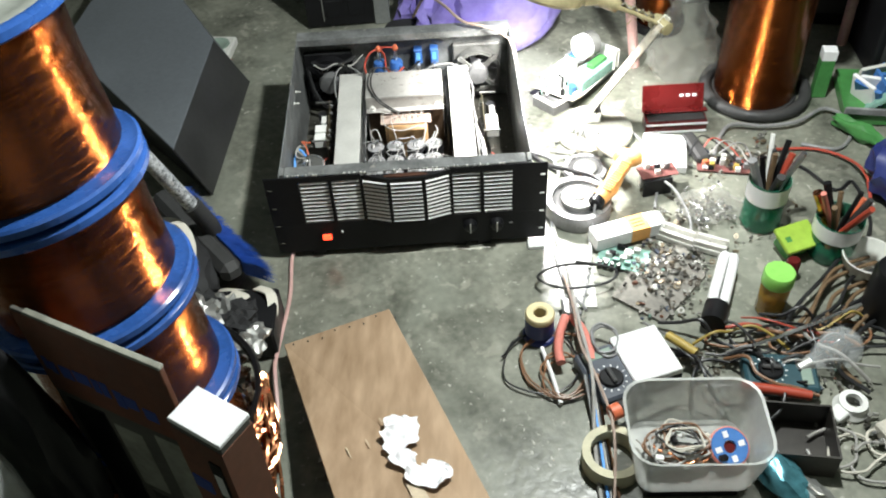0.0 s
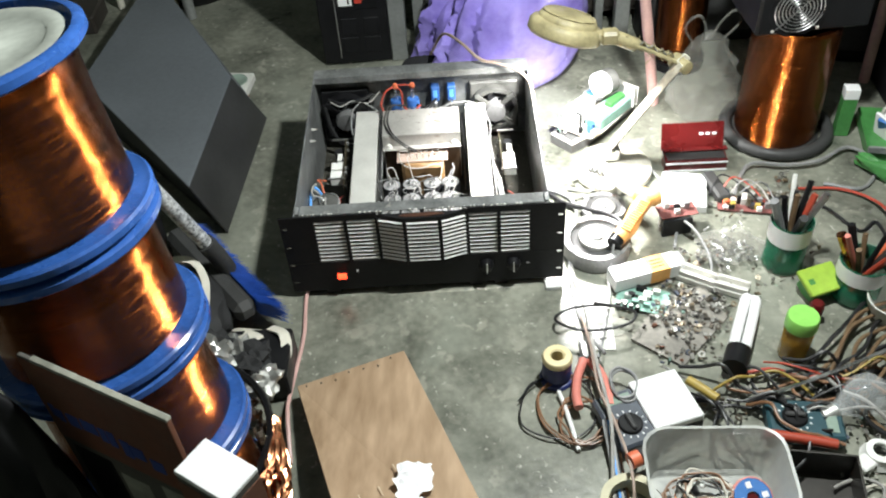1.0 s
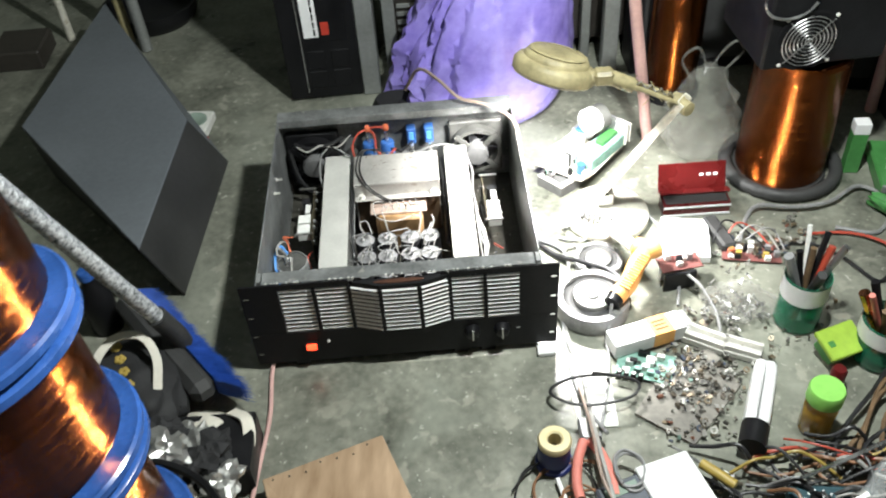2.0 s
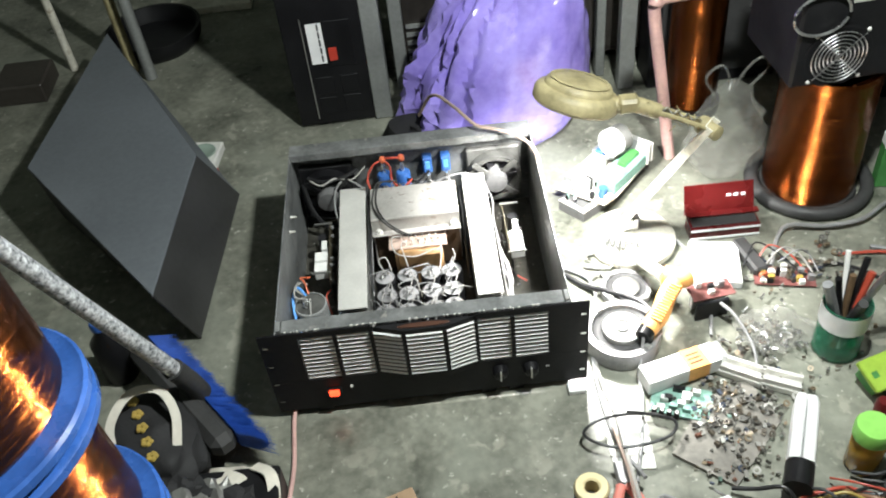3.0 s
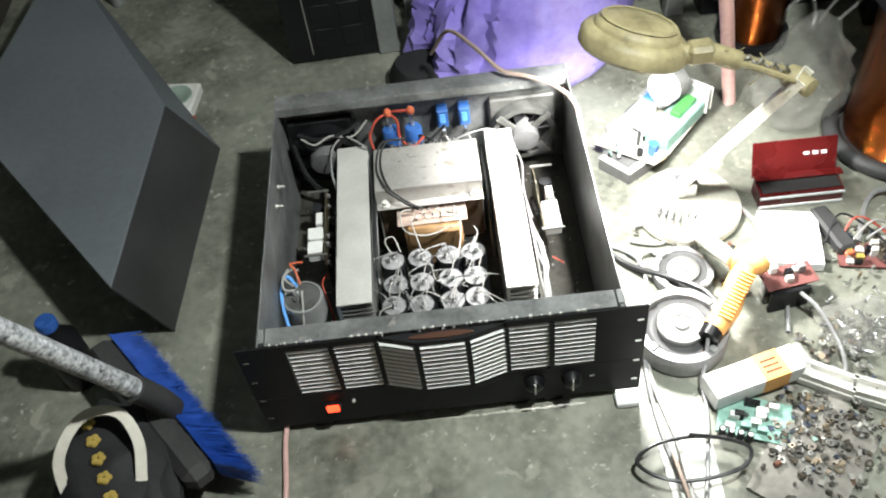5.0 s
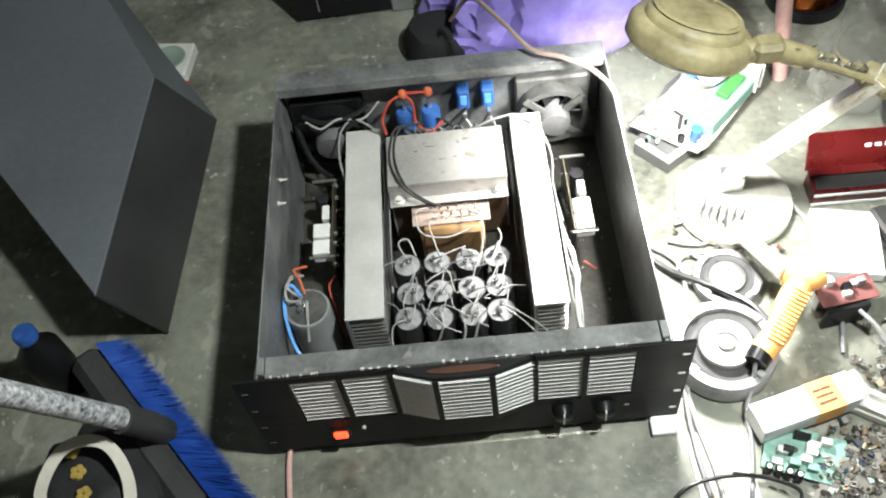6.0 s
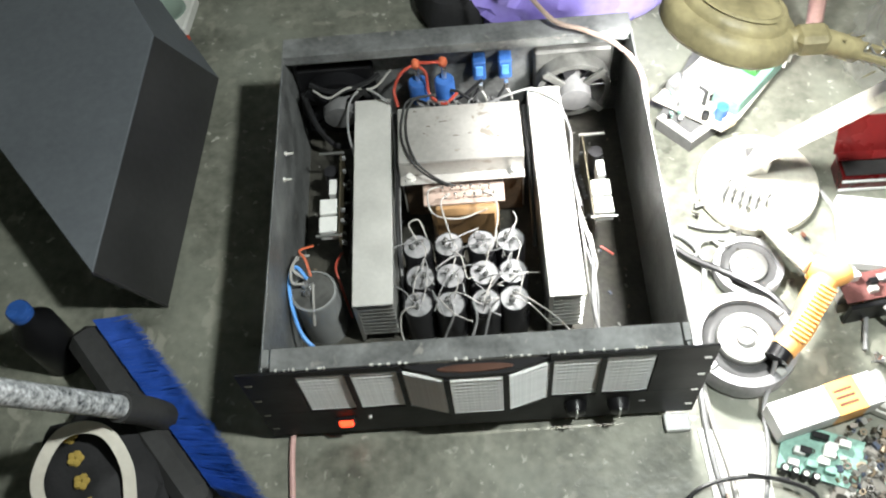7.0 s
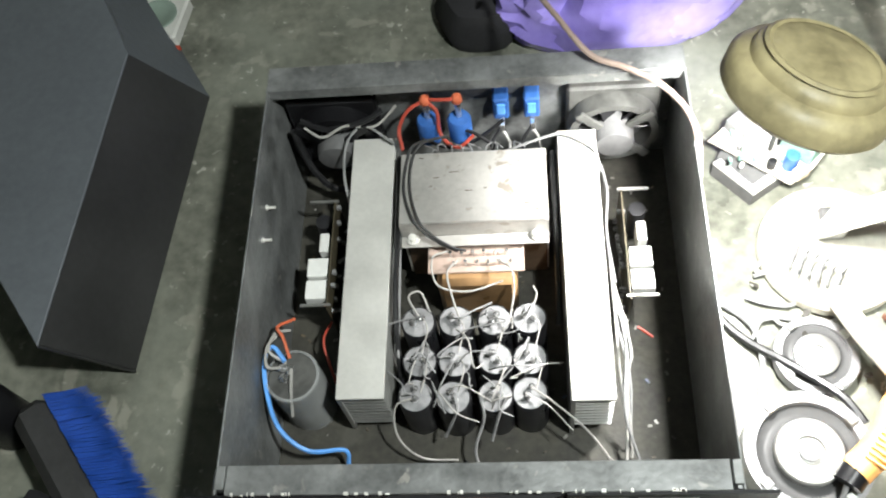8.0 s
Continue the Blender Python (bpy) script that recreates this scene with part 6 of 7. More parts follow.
    part("lid", lathe(B(), [(0.0235, 0.066), (0.0255, 0.068), (0.0255, 0.088), (0.0235, 0.092), (0.008, 0.0925), (0, 0.0915)], 32), M["lime"], j, "lime green screw lid", True)
    # cut green bottles as tool holders
    def holder(x, y, r, h, lab, seed):
        b = thing("tool_holder", lab, "container", pose(x, y, 0))
        part("bottle", lathe(B(), [(0, 0), (r * 0.9, 0), (r, 0.006), (r * 0.97, h * 0.4), (r, h * 0.75), (r, h), (r - 0.0015, h), (r - 0.0015, 0.008), (0, 0.005)], 28), M["green_glass"], b, "cut green plastic bottle", True)
        part("label_wrap", lathe(B(), [(r + 0.0008, h * 0.62), (r + 0.001, h * 0.98)], 28), M["card_white"], b, "torn white label", True)
        q = random.Random(seed)
        for k in range(9):
            a, tl = q.uniform(0, 6.28), q.uniform(0.05, 0.10)
            lean = q.uniform(0.2, 0.8) * r
            tip = Vector((lean * 1.9 * math.cos(a), lean * 1.9 * math.sin(a), h + tl * 0.6))
            base = Vector((-lean * 0.4 * math.cos(a), -lean * 0.4 * math.sin(a), 0.012))
            mt = ("black_plastic", "can_top", "red_grip", "dark_rubber", "white_part", "steel", "brown_root", "black_plastic", "dark_rubber")[k] if seed == 1 else ("black_plastic", "red_grip", "brown_root", "copper_wire", "dark_rubber", "orange_plastic", "black_plastic", "brown_root", "pink_grip")[k]
            part("tool_handle", tube(B(), [base, base.lerp(tip, 0.6), tip], q.uniform(0.004, 0.009), 8, 3), M[mt], b, smooth=True)
        return b
    holder(0.637, 0.012, 0.036, 0.105, "cut green bottle holding pens and tools", 1)
    holder(0.735, -0.075, 0.040, 0.085, "cut green bottle crammed with pliers", 2)
    c = thing("card_case", "lime green plastic case leaning between the bottles", "case", pose(0.672, -0.070, 0.034, 18, 0, 18))
    part("case", box(B(), -0.034, 0.034, -0.026, 0.026, 0, 0.01, 0.002), M["lime_card"], c)
    part("slot", box(B(), -0.026, -0.016, -0.006, 0.004, 0.0098, 0.0106), M["green_bag"], c)
    part("stand", box(B(), -0.02, 0.02, -0.02, 0.02, -0.036, 0, 0.001), M["green_bag"], c)
    solo("red_capacitor", lathe(B(), [(0, 0), (0.011, 0), (0.012, 0.004), (0.012, 0.035), (0.009, 0.04), (0, 0.04)], 16, pose(0.650, -0.125, 0)), M["red_tin"], "small dark red round component standing", "component", smooth=True)
    # pliers with salmon grips, two multimeters, white box
    p = thing("pliers", "steel pliers with salmon pink grips", "pliers")
    part("grip", tube(B(), [(0.250, -0.205, 0.022), (0.236, -0.24, 0.024), (0.229, -0.275, 0.024), (0.230, -0.30, 0.024)], 0.0075, 10, 5), M["pink_grip"], p, smooth=True)
    part("grip", tube(B(), [(0.260, -0.205, 0.022), (0.273, -0.235, 0.024), (0.279, -0.27, 0.024), (0.279, -0.30, 0.024)], 0.0075, 10, 5), M["pink_grip"], p, smooth=True)
    part("jaw", box(B(), 0.247, 0.264, -0.21, -0.165, 0.014, 0.026, 0.003), M["steel"], p)
    part("pivot", lathe(B(), [(0.006, 0.0), (0.006, 0.016), (0, 0.0165)], 12, pose(0.2555, -0.198, 0.014)), M["steel"], p)
    def meter(x, y, z, rz, w, d, body, lab):
        t = thing("multimeter", lab, "multimeter", pose(x, y, z, 0, 0, rz))
        part("case", box(B(), -w, w, -d, d, 0, 0.026, 0.004), M[body], t)
        k = part("dial", lathe(B(), [(0.019, 0.026), (0.019, 0.029), (0.017, 0.031), (0, 0.031)], 28, pose(-w * 0.28, 0, 0)), M["black_plastic"], t, "black rotary dial", True)
        part("dial_grip", box(B(), -w * 0.28 - 0.015, -w * 0.28 + 0.015, -0.004, 0.004, 0.0312, 0.037, 0.002), M["dark_rubber"], k)
        part("display", box(B(), w * 0.52, w * 0.82, -d * 0.72, d * 0.72, 0.0262, 0.0275, 0.0003), M["lcd"], t, "grey-green display")
        for j in range(14):
            a = j * 0.449
            part("scale_mark", box(B(), 0.022, 0.0255, -0.001, 0.001, 0.0262, 0.0268, 0, pose(-w * 0.28, 0, 0, 0, 0, math.degrees(a))), M["card_white"], t)
        return t
    meter(0.562, -0.345, 0.004, -8, 0.055, 0.034, "teal", "dark teal multimeter with round dial and display")
    meter(0.298, -0.325, 0.002, 108, 0.05, 0.034, "slate", "grey-blue multimeter under pliers and wires")
    w = thing("plastic_box", "white rectangular plastic box on black base", "box", pose(0.363, -0.296, 0, 0, 0, 16))
    part("lid", box(B(), -0.041, 0.040, -0.049, 0.046, 0.02, 0.034, 0.002), M["card_white"], w, "plain white lid")
    part("base", box(B(), -0.042, 0.041, -0.05, 0.047, 0.0, 0.02, 0.002), M["black_plastic"], w)
    part("knob", lathe(B(), [(0.011, 0), (0.011, 0.01), (0.008, 0.013), (0, 0.013)], 16, pose(-0.026, -0.056, 0.02)), M["dark_rubber"], w, smooth=True)
    # solder reel
    s = thing("solder_reel", "navy solder reel with pale yellow face", "reel", pose(0.205, -0.221, 0, 0, 0, 0))
    part("reel_foot", lathe(B(), [(0, 0), (0.027, 0), (0.028, 0.003), (0.026, 0.007), (0.019, 0.009)], 28), M["navy"], s, smooth=True)
    part("winding", lathe(B(), [(0.019, 0.008), (0.0235, 0.012), (0.0235, 0.04), (0.02, 0.046)], 28), M["navy"], s, "navy blue winding", True)
    part("face", lathe(B(), [(0.010, 0.02), (0.010, 0.056), (0.013, 0.0585), (0.022, 0.0575), (0.0245, 0.053), (0.0235, 0.046), (0.01, 0.045)], 32), M["solder_spool"], s, "pale yellow rim", True)
    part("hole", lathe(B(), [(0.0, 0.03), (0.0098, 0.031)], 20), M["cabinet"], s)
    # translucent tub with leads and a reel
    t = thing("storage_tub", "cloudy square plastic tub full of leads and parts", "tub", pose(0.386, -0.487, 0, 0, 0, -3))
    def rounded(w, d, r, z, flare=0.0):
        pts = []
        for cx, cy, a0 in ((w - r, d - r, 0), (-w + r, d - r, 90), (-w + r, -d + r, 180), (w - r, -d + r, 270)):
            for k in range(5):
                a = radians(a0 + 22.5 * k)
                pts.append((cx + r * math.cos(a), cy + r * math.sin(a), z))
        return pts
    bm = B()
    rings = [rounded(0.077, 0.056, 0.02, 0.035), rounded(0.080, 0.058, 0.022, 0.038), rounded(0.0935, 0.068, 0.026, 0.118), rounded(0.0965, 0.0705, 0.036, 0.121), rounded(0.0965, 0.0705, 0.036, 0.125), rounded(0.0925, 0.067, 0.034, 0.124), rounded(0.078, 0.056, 0.021, 0.041)]
    vr = [[bm.verts.new(p) for p in ring] for ring in rings]
    for lo, hi in zip(vr, vr[1:]):
        for k in range(20):
            bm.faces.new((lo[k], lo[(k + 1) % 20], hi[(k + 1) % 20], hi[k]))
    bm.faces.new(vr[0][::-1])
    bm.faces.new(vr[-1])
    part("tub_wall", bm, M["frosted"], t, "cloudy translucent plastic", True)
    part("stand", box(B(), -0.066, 0.066, -0.045, 0.045, 0, 0.035, 0.003), M["black_plastic"], t, "dark support")
    rm = pose(0.05, -0.006, 0.066, 24, 8, 0) @ Matrix.Diagonal((0.76, 0.76, 1, 1))
    r = part("wire_reel", lathe(B(), [(0.012, 0), (0.034, 0), (0.035, 0.003), (0.034, 0.005), (0.012, 0.005), (0.012, 0)], 32, rm), M["blue_card"], t, "blue cardboard reel", True)
    part("reel_edge", lathe(B(), [(0.0335, -0.004), (0.0375, -0.003), (0.0375, 0.003), (0.0352, 0.004)], 32, rm), M["pink_grip"], r, smooth=True)
    part("reel_core", lathe(B(), [(0, -0.002), (0.0115, -0.002), (0.0115, 0.001), (0, 0.001)], 20, rm), M["red_tin"], r)
    for k in range(4):
        part("reel_print", box(B(), 0.017, 0.029, -0.005, 0.005, 0.0052, 0.0058, 0, rm @ pose(0, 0, 0, 0, 0, 90 * k + 20)), M["card_white"], r)
    for k, mt in enumerate(("wire_white", "wire_brown", "copper_wire", "wire_white", "strap", "wire_brown", "wire_black", "strap")):
        part("lead", tube(B(), loops(40 + k, -0.02 + 0.004 * (k % 3), 0.005 - 0.004 * (k % 4), 0.046 - 0.003 * k, 0.033 - 0.002 * k, 1.7, 0.055 + 0.004 * k, 0.006, 0.25), 0.0017, 6, 4), M[mt], t, smooth=True)
    for k in range(9):
        x, y = -0.05 + 0.011 * k, -0.025 + 0.012 * (k % 4)
        part("connector", box(B(), -0.006, 0.006, -0.004, 0.004, 0, 0.007, 0.001, pose(x, y, 0.068 + 0.003 * (k % 3), 20 * k, 10, 47 * k)), M[("white_part", "strap", "black_plastic")[k % 3]], t)
    part("dark_module", box(B(), -0.065, -0.015, -0.04, -0.025, 0.043, 0.06, 0.002), M["black_plastic"], t)
    # masking tape and screwdriver beside the tub
    solo("tape_roll", lathe(B(), [(0.033, 0), (0.045, 0), (0.045, 0.03), (0.033, 0.03), (0.033, 0)], 44, pose(0.283, -0.468, 0.0)), M["tape_roll"], "roll of cream masking tape standing on the floor", "tape", smooth=True)
    s = thing("screwdriver", "screwdriver with grey and orange handle", "screwdriver")
    part("handle", tube(B(), [(0.338, -0.392, 0.045), (0.318, -0.402, 0.047), (0.300, -0.411, 0.049)], 0.0125, 12, 3), M["dark_rubber"], s, smooth=True)
    part("end", tube(B(), [(0.300, -0.411, 0.049), (0.293, -0.414, 0.049), (0.286, -0.417, 0.049)], 0.0122, 12, 3), M["orange_plastic"], s, "orange end", True)
    part("blade", tube(B(), [(0.338, -0.392, 0.045), (0.40, -0.37, 0.038)], 0.003, 8, smooth=False), M["steel"], s)
    s = thing("screwdriver", "screwdriver with long red handle", "screwdriver")
    part("handle", tube(B(), [(0.490, -0.376, 0.04), (0.54, -0.388, 0.04), (0.588, -0.402, 0.04)], 0.008, 10, 3), M["red_grip"], s, smooth=True)
    part("blade", tube(B(), [(0.49, -0.376, 0.04), (0.44, -0.366, 0.03)], 0.003, 8, smooth=False), M["steel"], s)
    s = thing("screwdriver", "screwdriver with dull yellow handle", "screwdriver")
    part("handle", tube(B(), [(0.405, -0.262, 0.03), (0.425, -0.283, 0.03), (0.442, -0.302, 0.03)], 0.0075, 10, 3), M["yellow"], s, smooth=True)
    part("blade", tube(B(), [(0.405, -0.262, 0.03), (0.375, -0.225, 0.02)], 0.002, 8, smooth=False), M["steel"], s)
    solo("steel_rod", tube(B(), [(0.525, -0.31, 0.05), (0.60, -0.285, 0.05), (0.715, -0.245, 0.055)], 0.003, 8, 3), M["steel"], "thin grey steel rod lying across the cables", "rod", smooth=True)
    # grey-bladed knife by the reel
    solo("white_pen", tube(B(), [(0.205, -0.256, 0.01), (0.215, -0.31, 0.008), (0.222, -0.365, 0.006)], 0.0035, 8, 3), M["card_white"], "thin white plastic pen lying among cables", "pen", smooth=True)
    # clear bulb on its side, dark socket, white lamp holder
    b = thing("light_bulb", "clear glass light bulb lying on its side", "bulb", pose(0.660, -0.315, 0.036, 0, 78, 20))
    part("glass", lathe(B(), [(0.013, -0.055), (0.015, -0.04), (0.028, -0.018), (0.034, 0.0), (0.030, 0.02), (0.016, 0.033), (0, 0.036)], 28), M["bulb_glass"], b, "clear glass", True)
    part("cap", lathe(B(), [(0, -0.082), (0.006, -0.08), (0.013, -0.074), (0.0135, -0.052), (0, -0.05)], 20), M["alu_dull"], b, smooth=True)
    h = thing("lamp_holder", "white ceramic lamp holder with ring", "lamp holder", pose(0.656, -0.402, 0, 0, 0, 30))
    part("ring", lathe(B(), [(0.012, 0.0), (0.026, 0), (0.027, 0.004), (0.022, 0.012), (0.021, 0.02), (0.012, 0.022), (0.011, 0.014)], 28), M["white_part"], h, smooth=True)
    part("tab", box(B(), -0.045, -0.02, -0.012, 0.012, 0, 0.018, 0.002), M["white_part"], h)
    # dark cylinder at the edge
    solo("dark_flask", lathe(B(), [(0, 0), (0.035, 0), (0.037, 0.006), (0.037, 0.10), (0.033, 0.11), (0, 0.112)], 28, pose(0.770, -0.225, 0)), M["black_plastic"], "dark cylindrical flask standing among cables", "flask", smooth=True)
    solo("white_bowl", lathe(B(), [(0, 0), (0.025, 0), (0.042, 0.03), (0.045, 0.045), (0.042, 0.045), (0.024, 0.005), (0, 0.004)], 28, pose(0.775, -0.13, 0)), M["socket_white"], "small off-white plastic bowl", "bowl", smooth=True)
    # cartons and green bag at the far right
    c = thing("green_carton", "upright green and white carton", "box", pose(0.868, 0.385, 0, 0, 0, -8))
    part("carton", box(B(), -0.014, 0.014, -0.012, 0.012, 0, 0.11, 0.001), M["green_bag"], c)
    part("white_top", box(B(), -0.0145, 0.0145, -0.0125, 0.0125, 0.09, 0.113, 0.001), M["card_white"], c)
    c = thing("parts_crate", "green plastic crate holding blue and white packets", "crate", pose(0.985, 0.345, 0, 0, 0, -12))
    part("crate", box(B(), -0.085, 0.10, -0.085, 0.075, 0, 0.03, 0.004), M["green_bag"], c)
    rnd = random.Random(31)
    for k in range(10):
        part("packet", box(B(), -0.03, 0.03, -0.004, 0.004, 0, 0.05, 0.001, pose(rnd.uniform(-0.05, 0.06), rnd.uniform(-0.05, 0.05), 0.03, rnd.uniform(-50, 50), 0, rnd.uniform(0, 180))), M[("card_white", "blue_card", "socket_white", "blue_card", "pcb_green")[k % 5]], c)
    part("band", box(B(), -0.09, 0.105, -0.092, -0.086, 0.03, 0.045, 0.001), M["can_top"], c)
    solo("green_bag", blob(0.036, 8, 0.45, 1.6, 0.5, 0.5, 2.2), M["green_bag"], "crumpled bright green plastic bag", "bag", pose(0.895, 0.235, 0, 0, 0, 35), smooth=True)
    solo("blue_bag", blob(0.06, 18, 1.0, 1.1, 0.9, 0.4, 2.2), M["navy"], "dark blue plastic bag in the shade", "bag", pose(0.905, 0.07, 0), smooth=True)
    # dark wrapped box with teal packet beside the tub
    c = thing("brown_box", "dark brown open box beside the tub", "box", pose(0.545, -0.462, 0, 0, 0, -10))
    for x0, x1, y0, y1 in ((-0.055, 0.055, -0.045, -0.042), (-0.055, 0.055, 0.042, 0.045), (-0.055, -0.052, -0.042, 0.042), (0.052, 0.055, -0.042, 0.042)):
        part("side", box(B(), x0, x1, y0, y1, 0, 0.05), M["cabinet"], c)
    part("floor", box(B(), -0.054, 0.054, -0.044, 0.044, 0, 0.003), M["cabinet"], c)
    solo("foil_packet", blob(0.045, 12, 0.6, 1.3, 0.55, 0.3, 2.4), M["dim_teal_foil"], "shiny teal and silver foil packet", "packet", pose(0.508, -0.52, 0, 0, 0, 25), smooth=True)
    solo("foil_packet", blob(0.04, 14, 0.5, 1.2, 0.5, 0.4, 3), M["alu_dull"], "crumpled silver foil packet", "packet", pose(0.545, -0.555, 0.0, 0, 0, 35), smooth=True)
    solo("orange_packet", blob(0.04, 22, 1.2, 0.7, 0.4, 0.3, 2.6), M["pink_grip"], "salmon coloured plastic packet by the tub", "packet", pose(0.41, -0.63, 0, 0, 0, 20), smooth=True)
    c = thing("adapter", "small beige plug adapter with cable", "adapter", pose(0.700, -0.45, 0, 0, 0, 20))
    part("case", box(B(), -0.024, 0.024, -0.016, 0.016, 0, 0.022, 0.003), M["strap"], c)
    part("plug_pin", box(B(), -0.034, -0.024, -0.009, -0.005, 0.008, 0.012), M["steel"], c)
    part("plug_pin", box(B(), -0.034, -0.024, 0.005, 0.009, 0.008, 0.012), M["steel"], c)


build_right_tools()


def build_cables():
    G = "loose cables on the floor"
    # strips and cords along the amplifier's edge
    cable("pale flat cord running along the lit floor", [(0.262, 0.10, 0.004), (0.262, 0.0, 0.004), (0.272, -0.08, 0.005), (0.270, -0.16, 0.02), (0.268, -0.24, 0.04), (0.272, -0.34, 0.04), (0.262, -0.44, 0.01), (0.255, -0.56, 0.005)], 0.0032, "wire_white", G)
    cable("dark cord beside the pale cord", [(0.235, 0.26, 0.004), (0.29, 0.20, 0.006), (0.262, 0.06, 0.006), (0.255, -0.03, 0.005), (0.263, -0.12, 0.006), (0.285, -0.2, 0.03)], 0.0032, "wire_grey", G)
    cable("pink cable crossing the pliers", [(0.262, -0.10, 0.012), (0.262, -0.2, 0.044), (0.262, -0.28, 0.046), (0.279, -0.35, 0.04), (0.285, -0.45, 0.052), (0.27, -0.56, 0.004)], 0.0024, "bobbin", G)
    cable("large loop of black cable on the floor", loops(1, 0.282, -0.115, 0.066, 0.030, 1.3, 0.02, 0.004, 0.05), 0.0025, "wire_black", G)
    cable("thin brown wire in wide loops by solder", loops(2, 0.235, -0.29, 0.072, 0.062, 2.1, 0.004, 0.003, 0.12), 0.0016, "wire_brown", G)
    cable("thin black wire looping over bare floor", loops(3, 0.20, -0.285, 0.062, 0.062, 1.4, 0.004, 0.003, 0.08), 0.0016, "wire_black", G)
    cable("brown wire coils beside the pliers", loops(4, 0.235, -0.315, 0.034, 0.042, 2.4, 0.006, 0.003, 0.2), 0.0018, "wire_brown", G)
    cable("grey cable curl above the meter", loops(5, 0.305, -0.265, 0.02, 0.03, 2.2, 0.028, 0.003, 0.12), 0.0024, "wire_grey", G)
    rnd = random.Random(77)
    pal = ("wire_black", "wire_black", "wire_grey", "wire_brown", "wire_black", "wire_red", "wire_black", "yellow", "wire_black", "dark_rubber", "wire_white", "wire_black")
    for k in range(24):
        x, y = 0.40 + rnd.uniform(0, 0.2), -0.21 - rnd.uniform(0, 0.12)
        p = [(x, y, 0.012)]
        ang = rnd.uniform(-0.8, 0.3)
        for j in range(5):
            ang += rnd.uniform(-0.7, 0.7)
            x, y = x + 0.032 * math.cos(ang), y + 0.032 * math.sin(ang) * 0.8 - 0.004
            p.append((x, min(y, -0.19), 0.01 + rnd.uniform(0, 0.035)))
        cable(("tangled test lead among the tools", "thin cable lost in the tangle")[k % 2], p, rnd.uniform(0.0016, 0.0032), pal[k % 12], G)
    for k in range(9):
        cable("black cable in loose curls behind the meter", loops(90 + k, 0.52 + 0.028 * k, -0.262 - 0.006 * (k % 4), 0.045, 0.025, 1.2, 0.008, 0.01, 0.25), 0.0024, "wire_black" if k % 3 else "wire_brown", G)
    for k in range(10):
        y = -0.13 - 0.016 * k
        cable("brown braided cord strands on the floor", [(0.60 + 0.01 * k, y - 0.11, 0.012), (0.65 + rnd.uniform(-0.01, 0.01), y - 0.07, 0.02), (0.69 + rnd.uniform(-0.01, 0.01), y - 0.02 + rnd.uniform(-0.02, 0.02), 0.025), (0.74, y + 0.02, 0.02), (0.80, y + 0.045, 0.012)], 0.0035, "brown_root" if k % 3 else "wire_black", G)
    cable("black mains cord round the copper drum", [(0.60, 0.20, 0.004), (0.63, 0.26, 0.01), (0.66, 0.285, 0.014), (0.72, 0.275, 0.012), (0.79, 0.28, 0.014), (0.86, 0.32, 0.012), (0.90, 0.27, 0.006), (0.85, 0.2, 0.004), (0.78, 0.22, 0.004)], 0.004, "wire_grey", G)
    cable("dark cord snaking past the tool holders", [(0.62, 0.155, 0.004), (0.70, 0.19, 0.004), (0.76, 0.15, 0.004), (0.80, 0.08, 0.004), (0.84, 0.10, 0.004), (0.835, 0.0, 0.004), (0.80, -0.07, 0.02)], 0.0032, "wire_black", G)
    cable("red cable running to the dark bag", [(0.72, 0.21, 0.004), (0.80, 0.20, 0.006), (0.85, 0.16, 0.01), (0.86, 0.10, 0.02), (0.84, 0.02, 0.02)], 0.003, "wire_red", G)
    for k in range(4):
        cable("thin lead between the red boards", [(0.55 + 0.02 * k, 0.20, 0.01), (0.58 + 0.02 * k, 0.235 - 0.01 * k, 0.03), (0.62 + 0.015 * k, 0.21, 0.015), (0.64 + 0.01 * k, 0.17, 0.008)], 0.0016, ("wire_black", "wire_red", "wire_white", "wire_grey")[k], G)
    for k in range(5):
        cable("white lead curling beyond the tub", loops(120 + k, 0.60 + 0.03 * k, -0.47 - 0.015 * (k % 3), 0.04, 0.03, 1.1, 0.006, 0.006, 0.2), 0.0022, "strap" if k % 2 else "wire_white", G)
    for k in range(6):
        cable("bundle of cords leading to the floor edge", [(0.262 + 0.004 * k, -0.33, 0.03), (0.265 + 0.003 * k, -0.40, 0.012), (0.258 + 0.005 * k, -0.5, 0.006), (0.25 + 0.006 * k, -0.62, 0.006)], 0.0024, ("wire_grey", "wire_black", "wire_blue", "wire_white", "wire_black", "wire_brown")[k], G)
    cable("lamp flex running from the round base", [(0.455, 0.295, 0.006), (0.47, 0.25, 0.005), (0.462, 0.2, 0.005), (0.475, 0.14, 0.005), (0.455, 0.06, 0.005)], 0.003, "wire_grey", G)
    for k in range(4):
        cable("pale thin lead on the overlit floor", loops(140 + k, 0.315 + 0.02 * (k % 2), 0.20 + 0.03 * k, 0.035, 0.02, 0.9, 0.004, 0.003, 0.2), 0.0022, "wire_white" if k % 2 else "wire_grey", G)
    cable("black cord across the lit floor", [(0.232, 0.255, 0.004), (0.27, 0.205, 0.006), (0.315, 0.165, 0.02), (0.352, 0.13, 0.03), (0.37, 0.10, 0.03)], 0.0045, "wire_black", G)
    cable("clip lead with steel jaw by clamp", [(0.478, 0.10, 0.036), (0.495, 0.075, 0.03), (0.51, 0.03, 0.012), (0.505, -0.01, 0.008), (0.49, 0.0, 0.006)], 0.0028, "wire_grey", G)


build_cables()


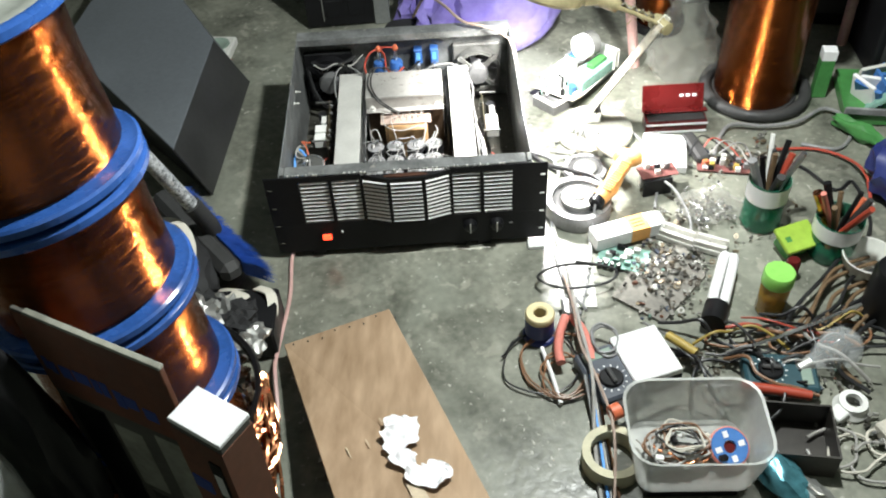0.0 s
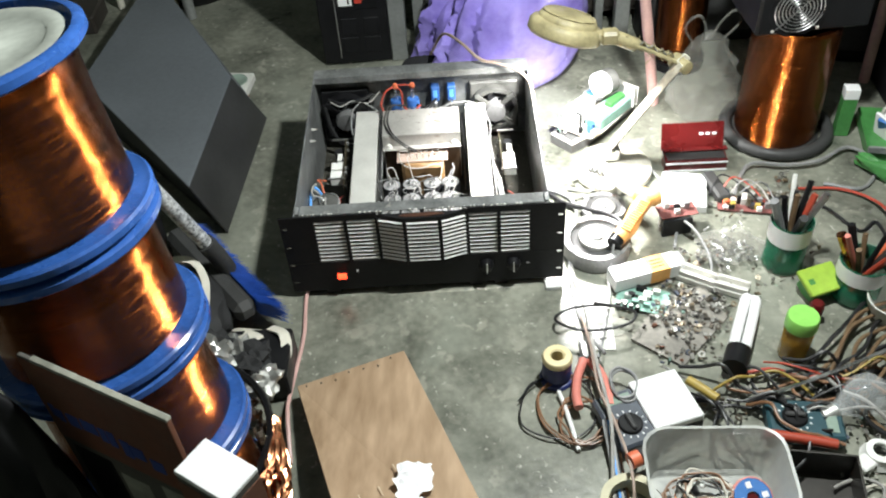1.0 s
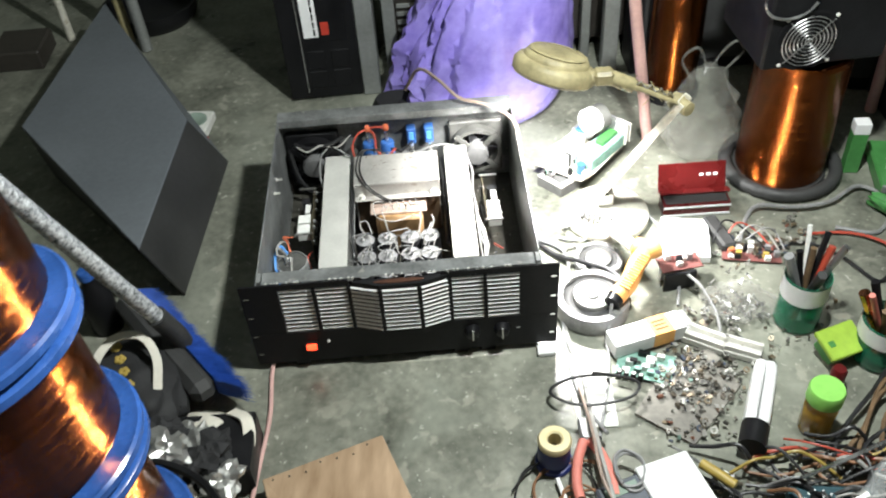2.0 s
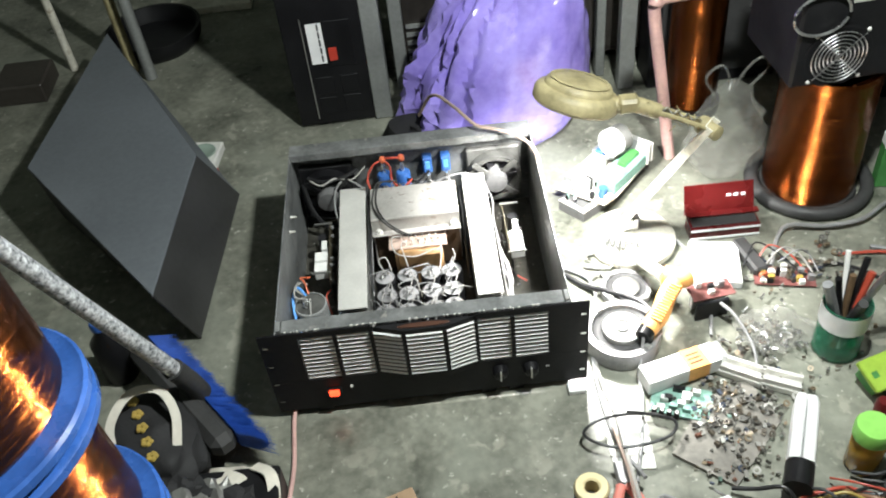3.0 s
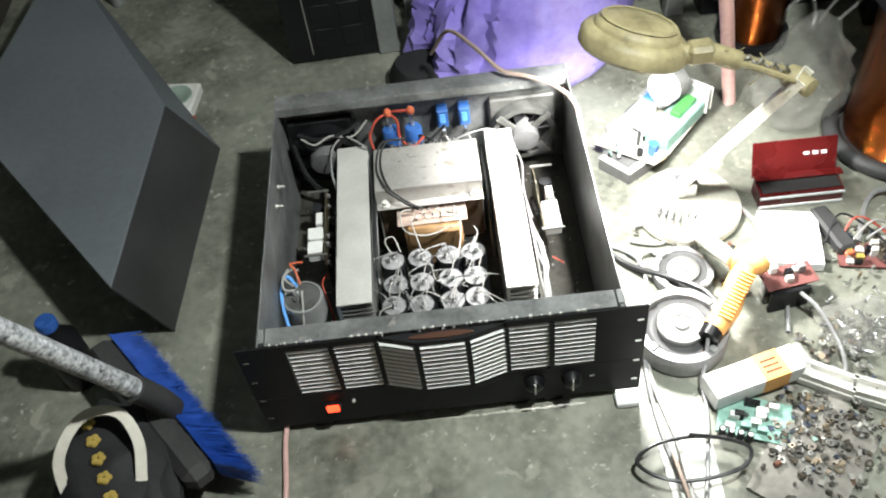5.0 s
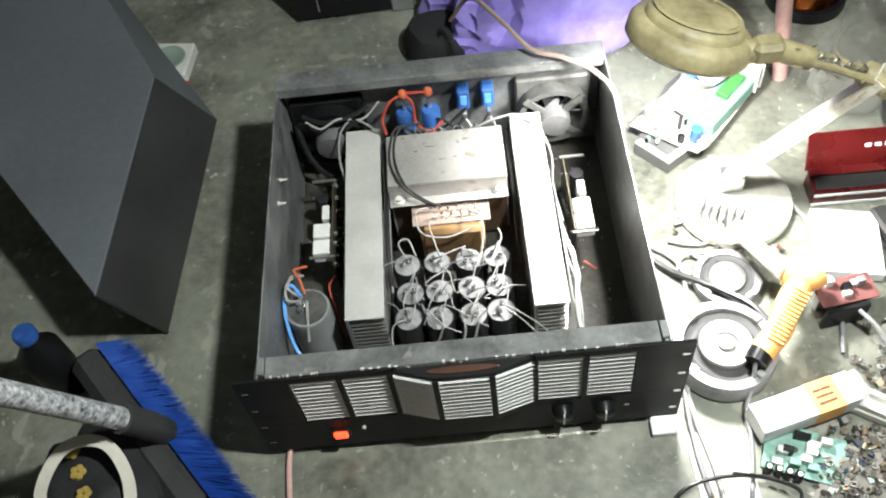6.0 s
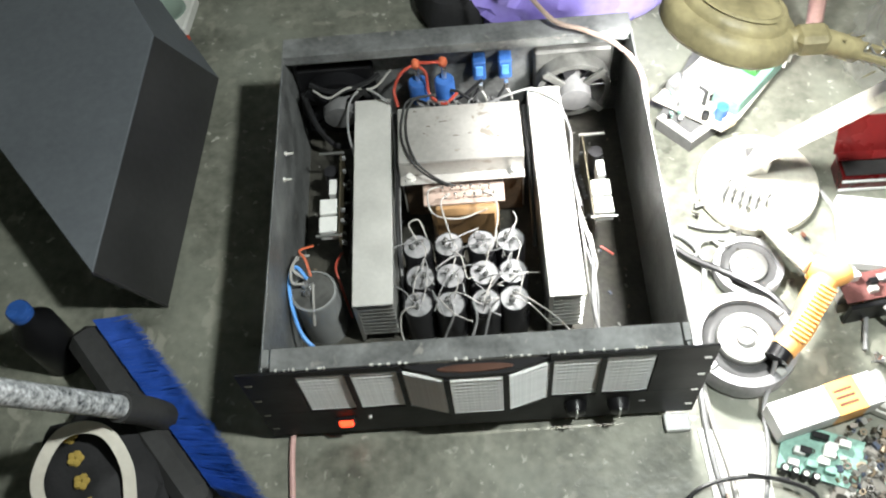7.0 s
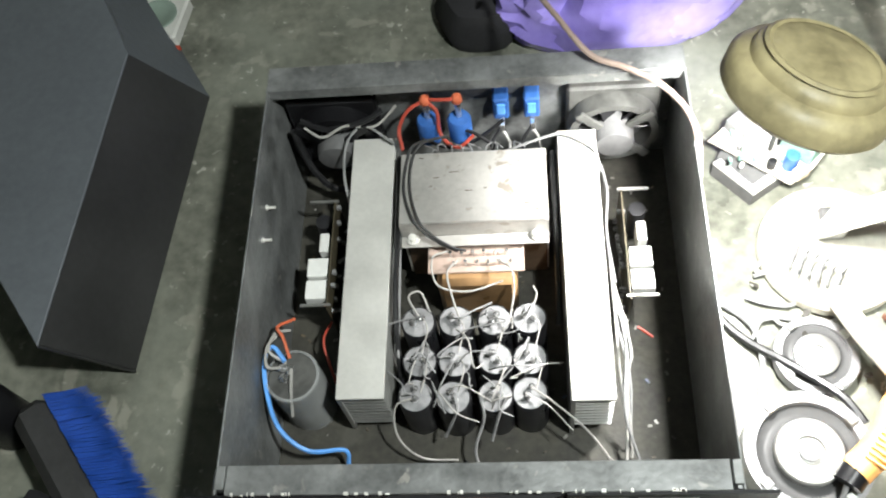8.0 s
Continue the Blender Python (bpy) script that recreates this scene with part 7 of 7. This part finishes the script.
def build_scraps():
    rnd = random.Random(55)
    kinds = [B(), B(), B(), B()]
    zones = ((0.43, -0.10, 0.05, 0.05, 190), (0.49, -0.06, 0.05, 0.03, 70), (0.52, 0.03, 0.05, 0.04, 40), (0.62, 0.18, 0.06, 0.03, 60), (0.70, 0.20, 0.05, 0.04, 40), (0.45, -0.30, 0.05, 0.03, 50), (0.62, -0.35, 0.09, 0.05, 60), (0.66, -0.44, 0.06, 0.04, 30), (0.62, 0.0, 0.06, 0.05, 20), (0.36, 0.22, 0.05, 0.06, 24), (0.42, -0.19, 0.05, 0.02, 30), (0.33, -0.40, 0.03, 0.02, 12))
    for cx, cy, sx, sy, n in zones:
        for _ in range(n):
            x, y = cx + rnd.gauss(0, sx * 0.7), cy + rnd.gauss(0, sy * 0.7)
            if x < 0.262:
                continue
            z, k, s = 0.006 + rnd.uniform(0, 0.004), rnd.randrange(4), rnd.uniform(0.35, 1.0)
            m = pose(x, y, z, rnd.uniform(-25, 25), rnd.uniform(-25, 25), rnd.uniform(0, 360))
            if k == 0:
                box(kinds[0], -0.005 * s, 0.005 * s, -0.003 * s, 0.003 * s, -0.002, 0.003 * s, 0, m)
            elif k == 1:
                lathe(kinds[1], [(0, 0), (0.0035 * s, 0), (0.0035 * s, 0.009 * s), (0, 0.009 * s)], 8, m @ pose(0, 0, 0, 80))
            elif k == 2:
                lathe(kinds[2], [(0.003 * s, 0), (0.006 * s, 0), (0.006 * s, 0.002), (0.003 * s, 0.002), (0.003 * s, 0)], 12, m)
            else:
                box(kinds[3], -0.004 * s, 0.004 * s, -0.004 * s, 0.004 * s, 0, 0.0014, 0, m)
                for j in (-0.002, 0, 0.002):
                    box(kinds[3], j - 0.0004, j + 0.0004, 0.004 * s, 0.012 * s, 0, 0.0006, 0, m)
    for name, bm, lab in zip(("component_scrap", "capacitor_scrap", "washer_scrap", "transistor_scrap"), kinds, ("loose square electronic parts strewn on the floor", "small round capacitors strewn on the floor", "washers and rings strewn on the floor", "small transistors with legs strewn on the floor")):
        solo(name, bm, M["scraps"], lab, "components", kind="stuff")


build_scraps()
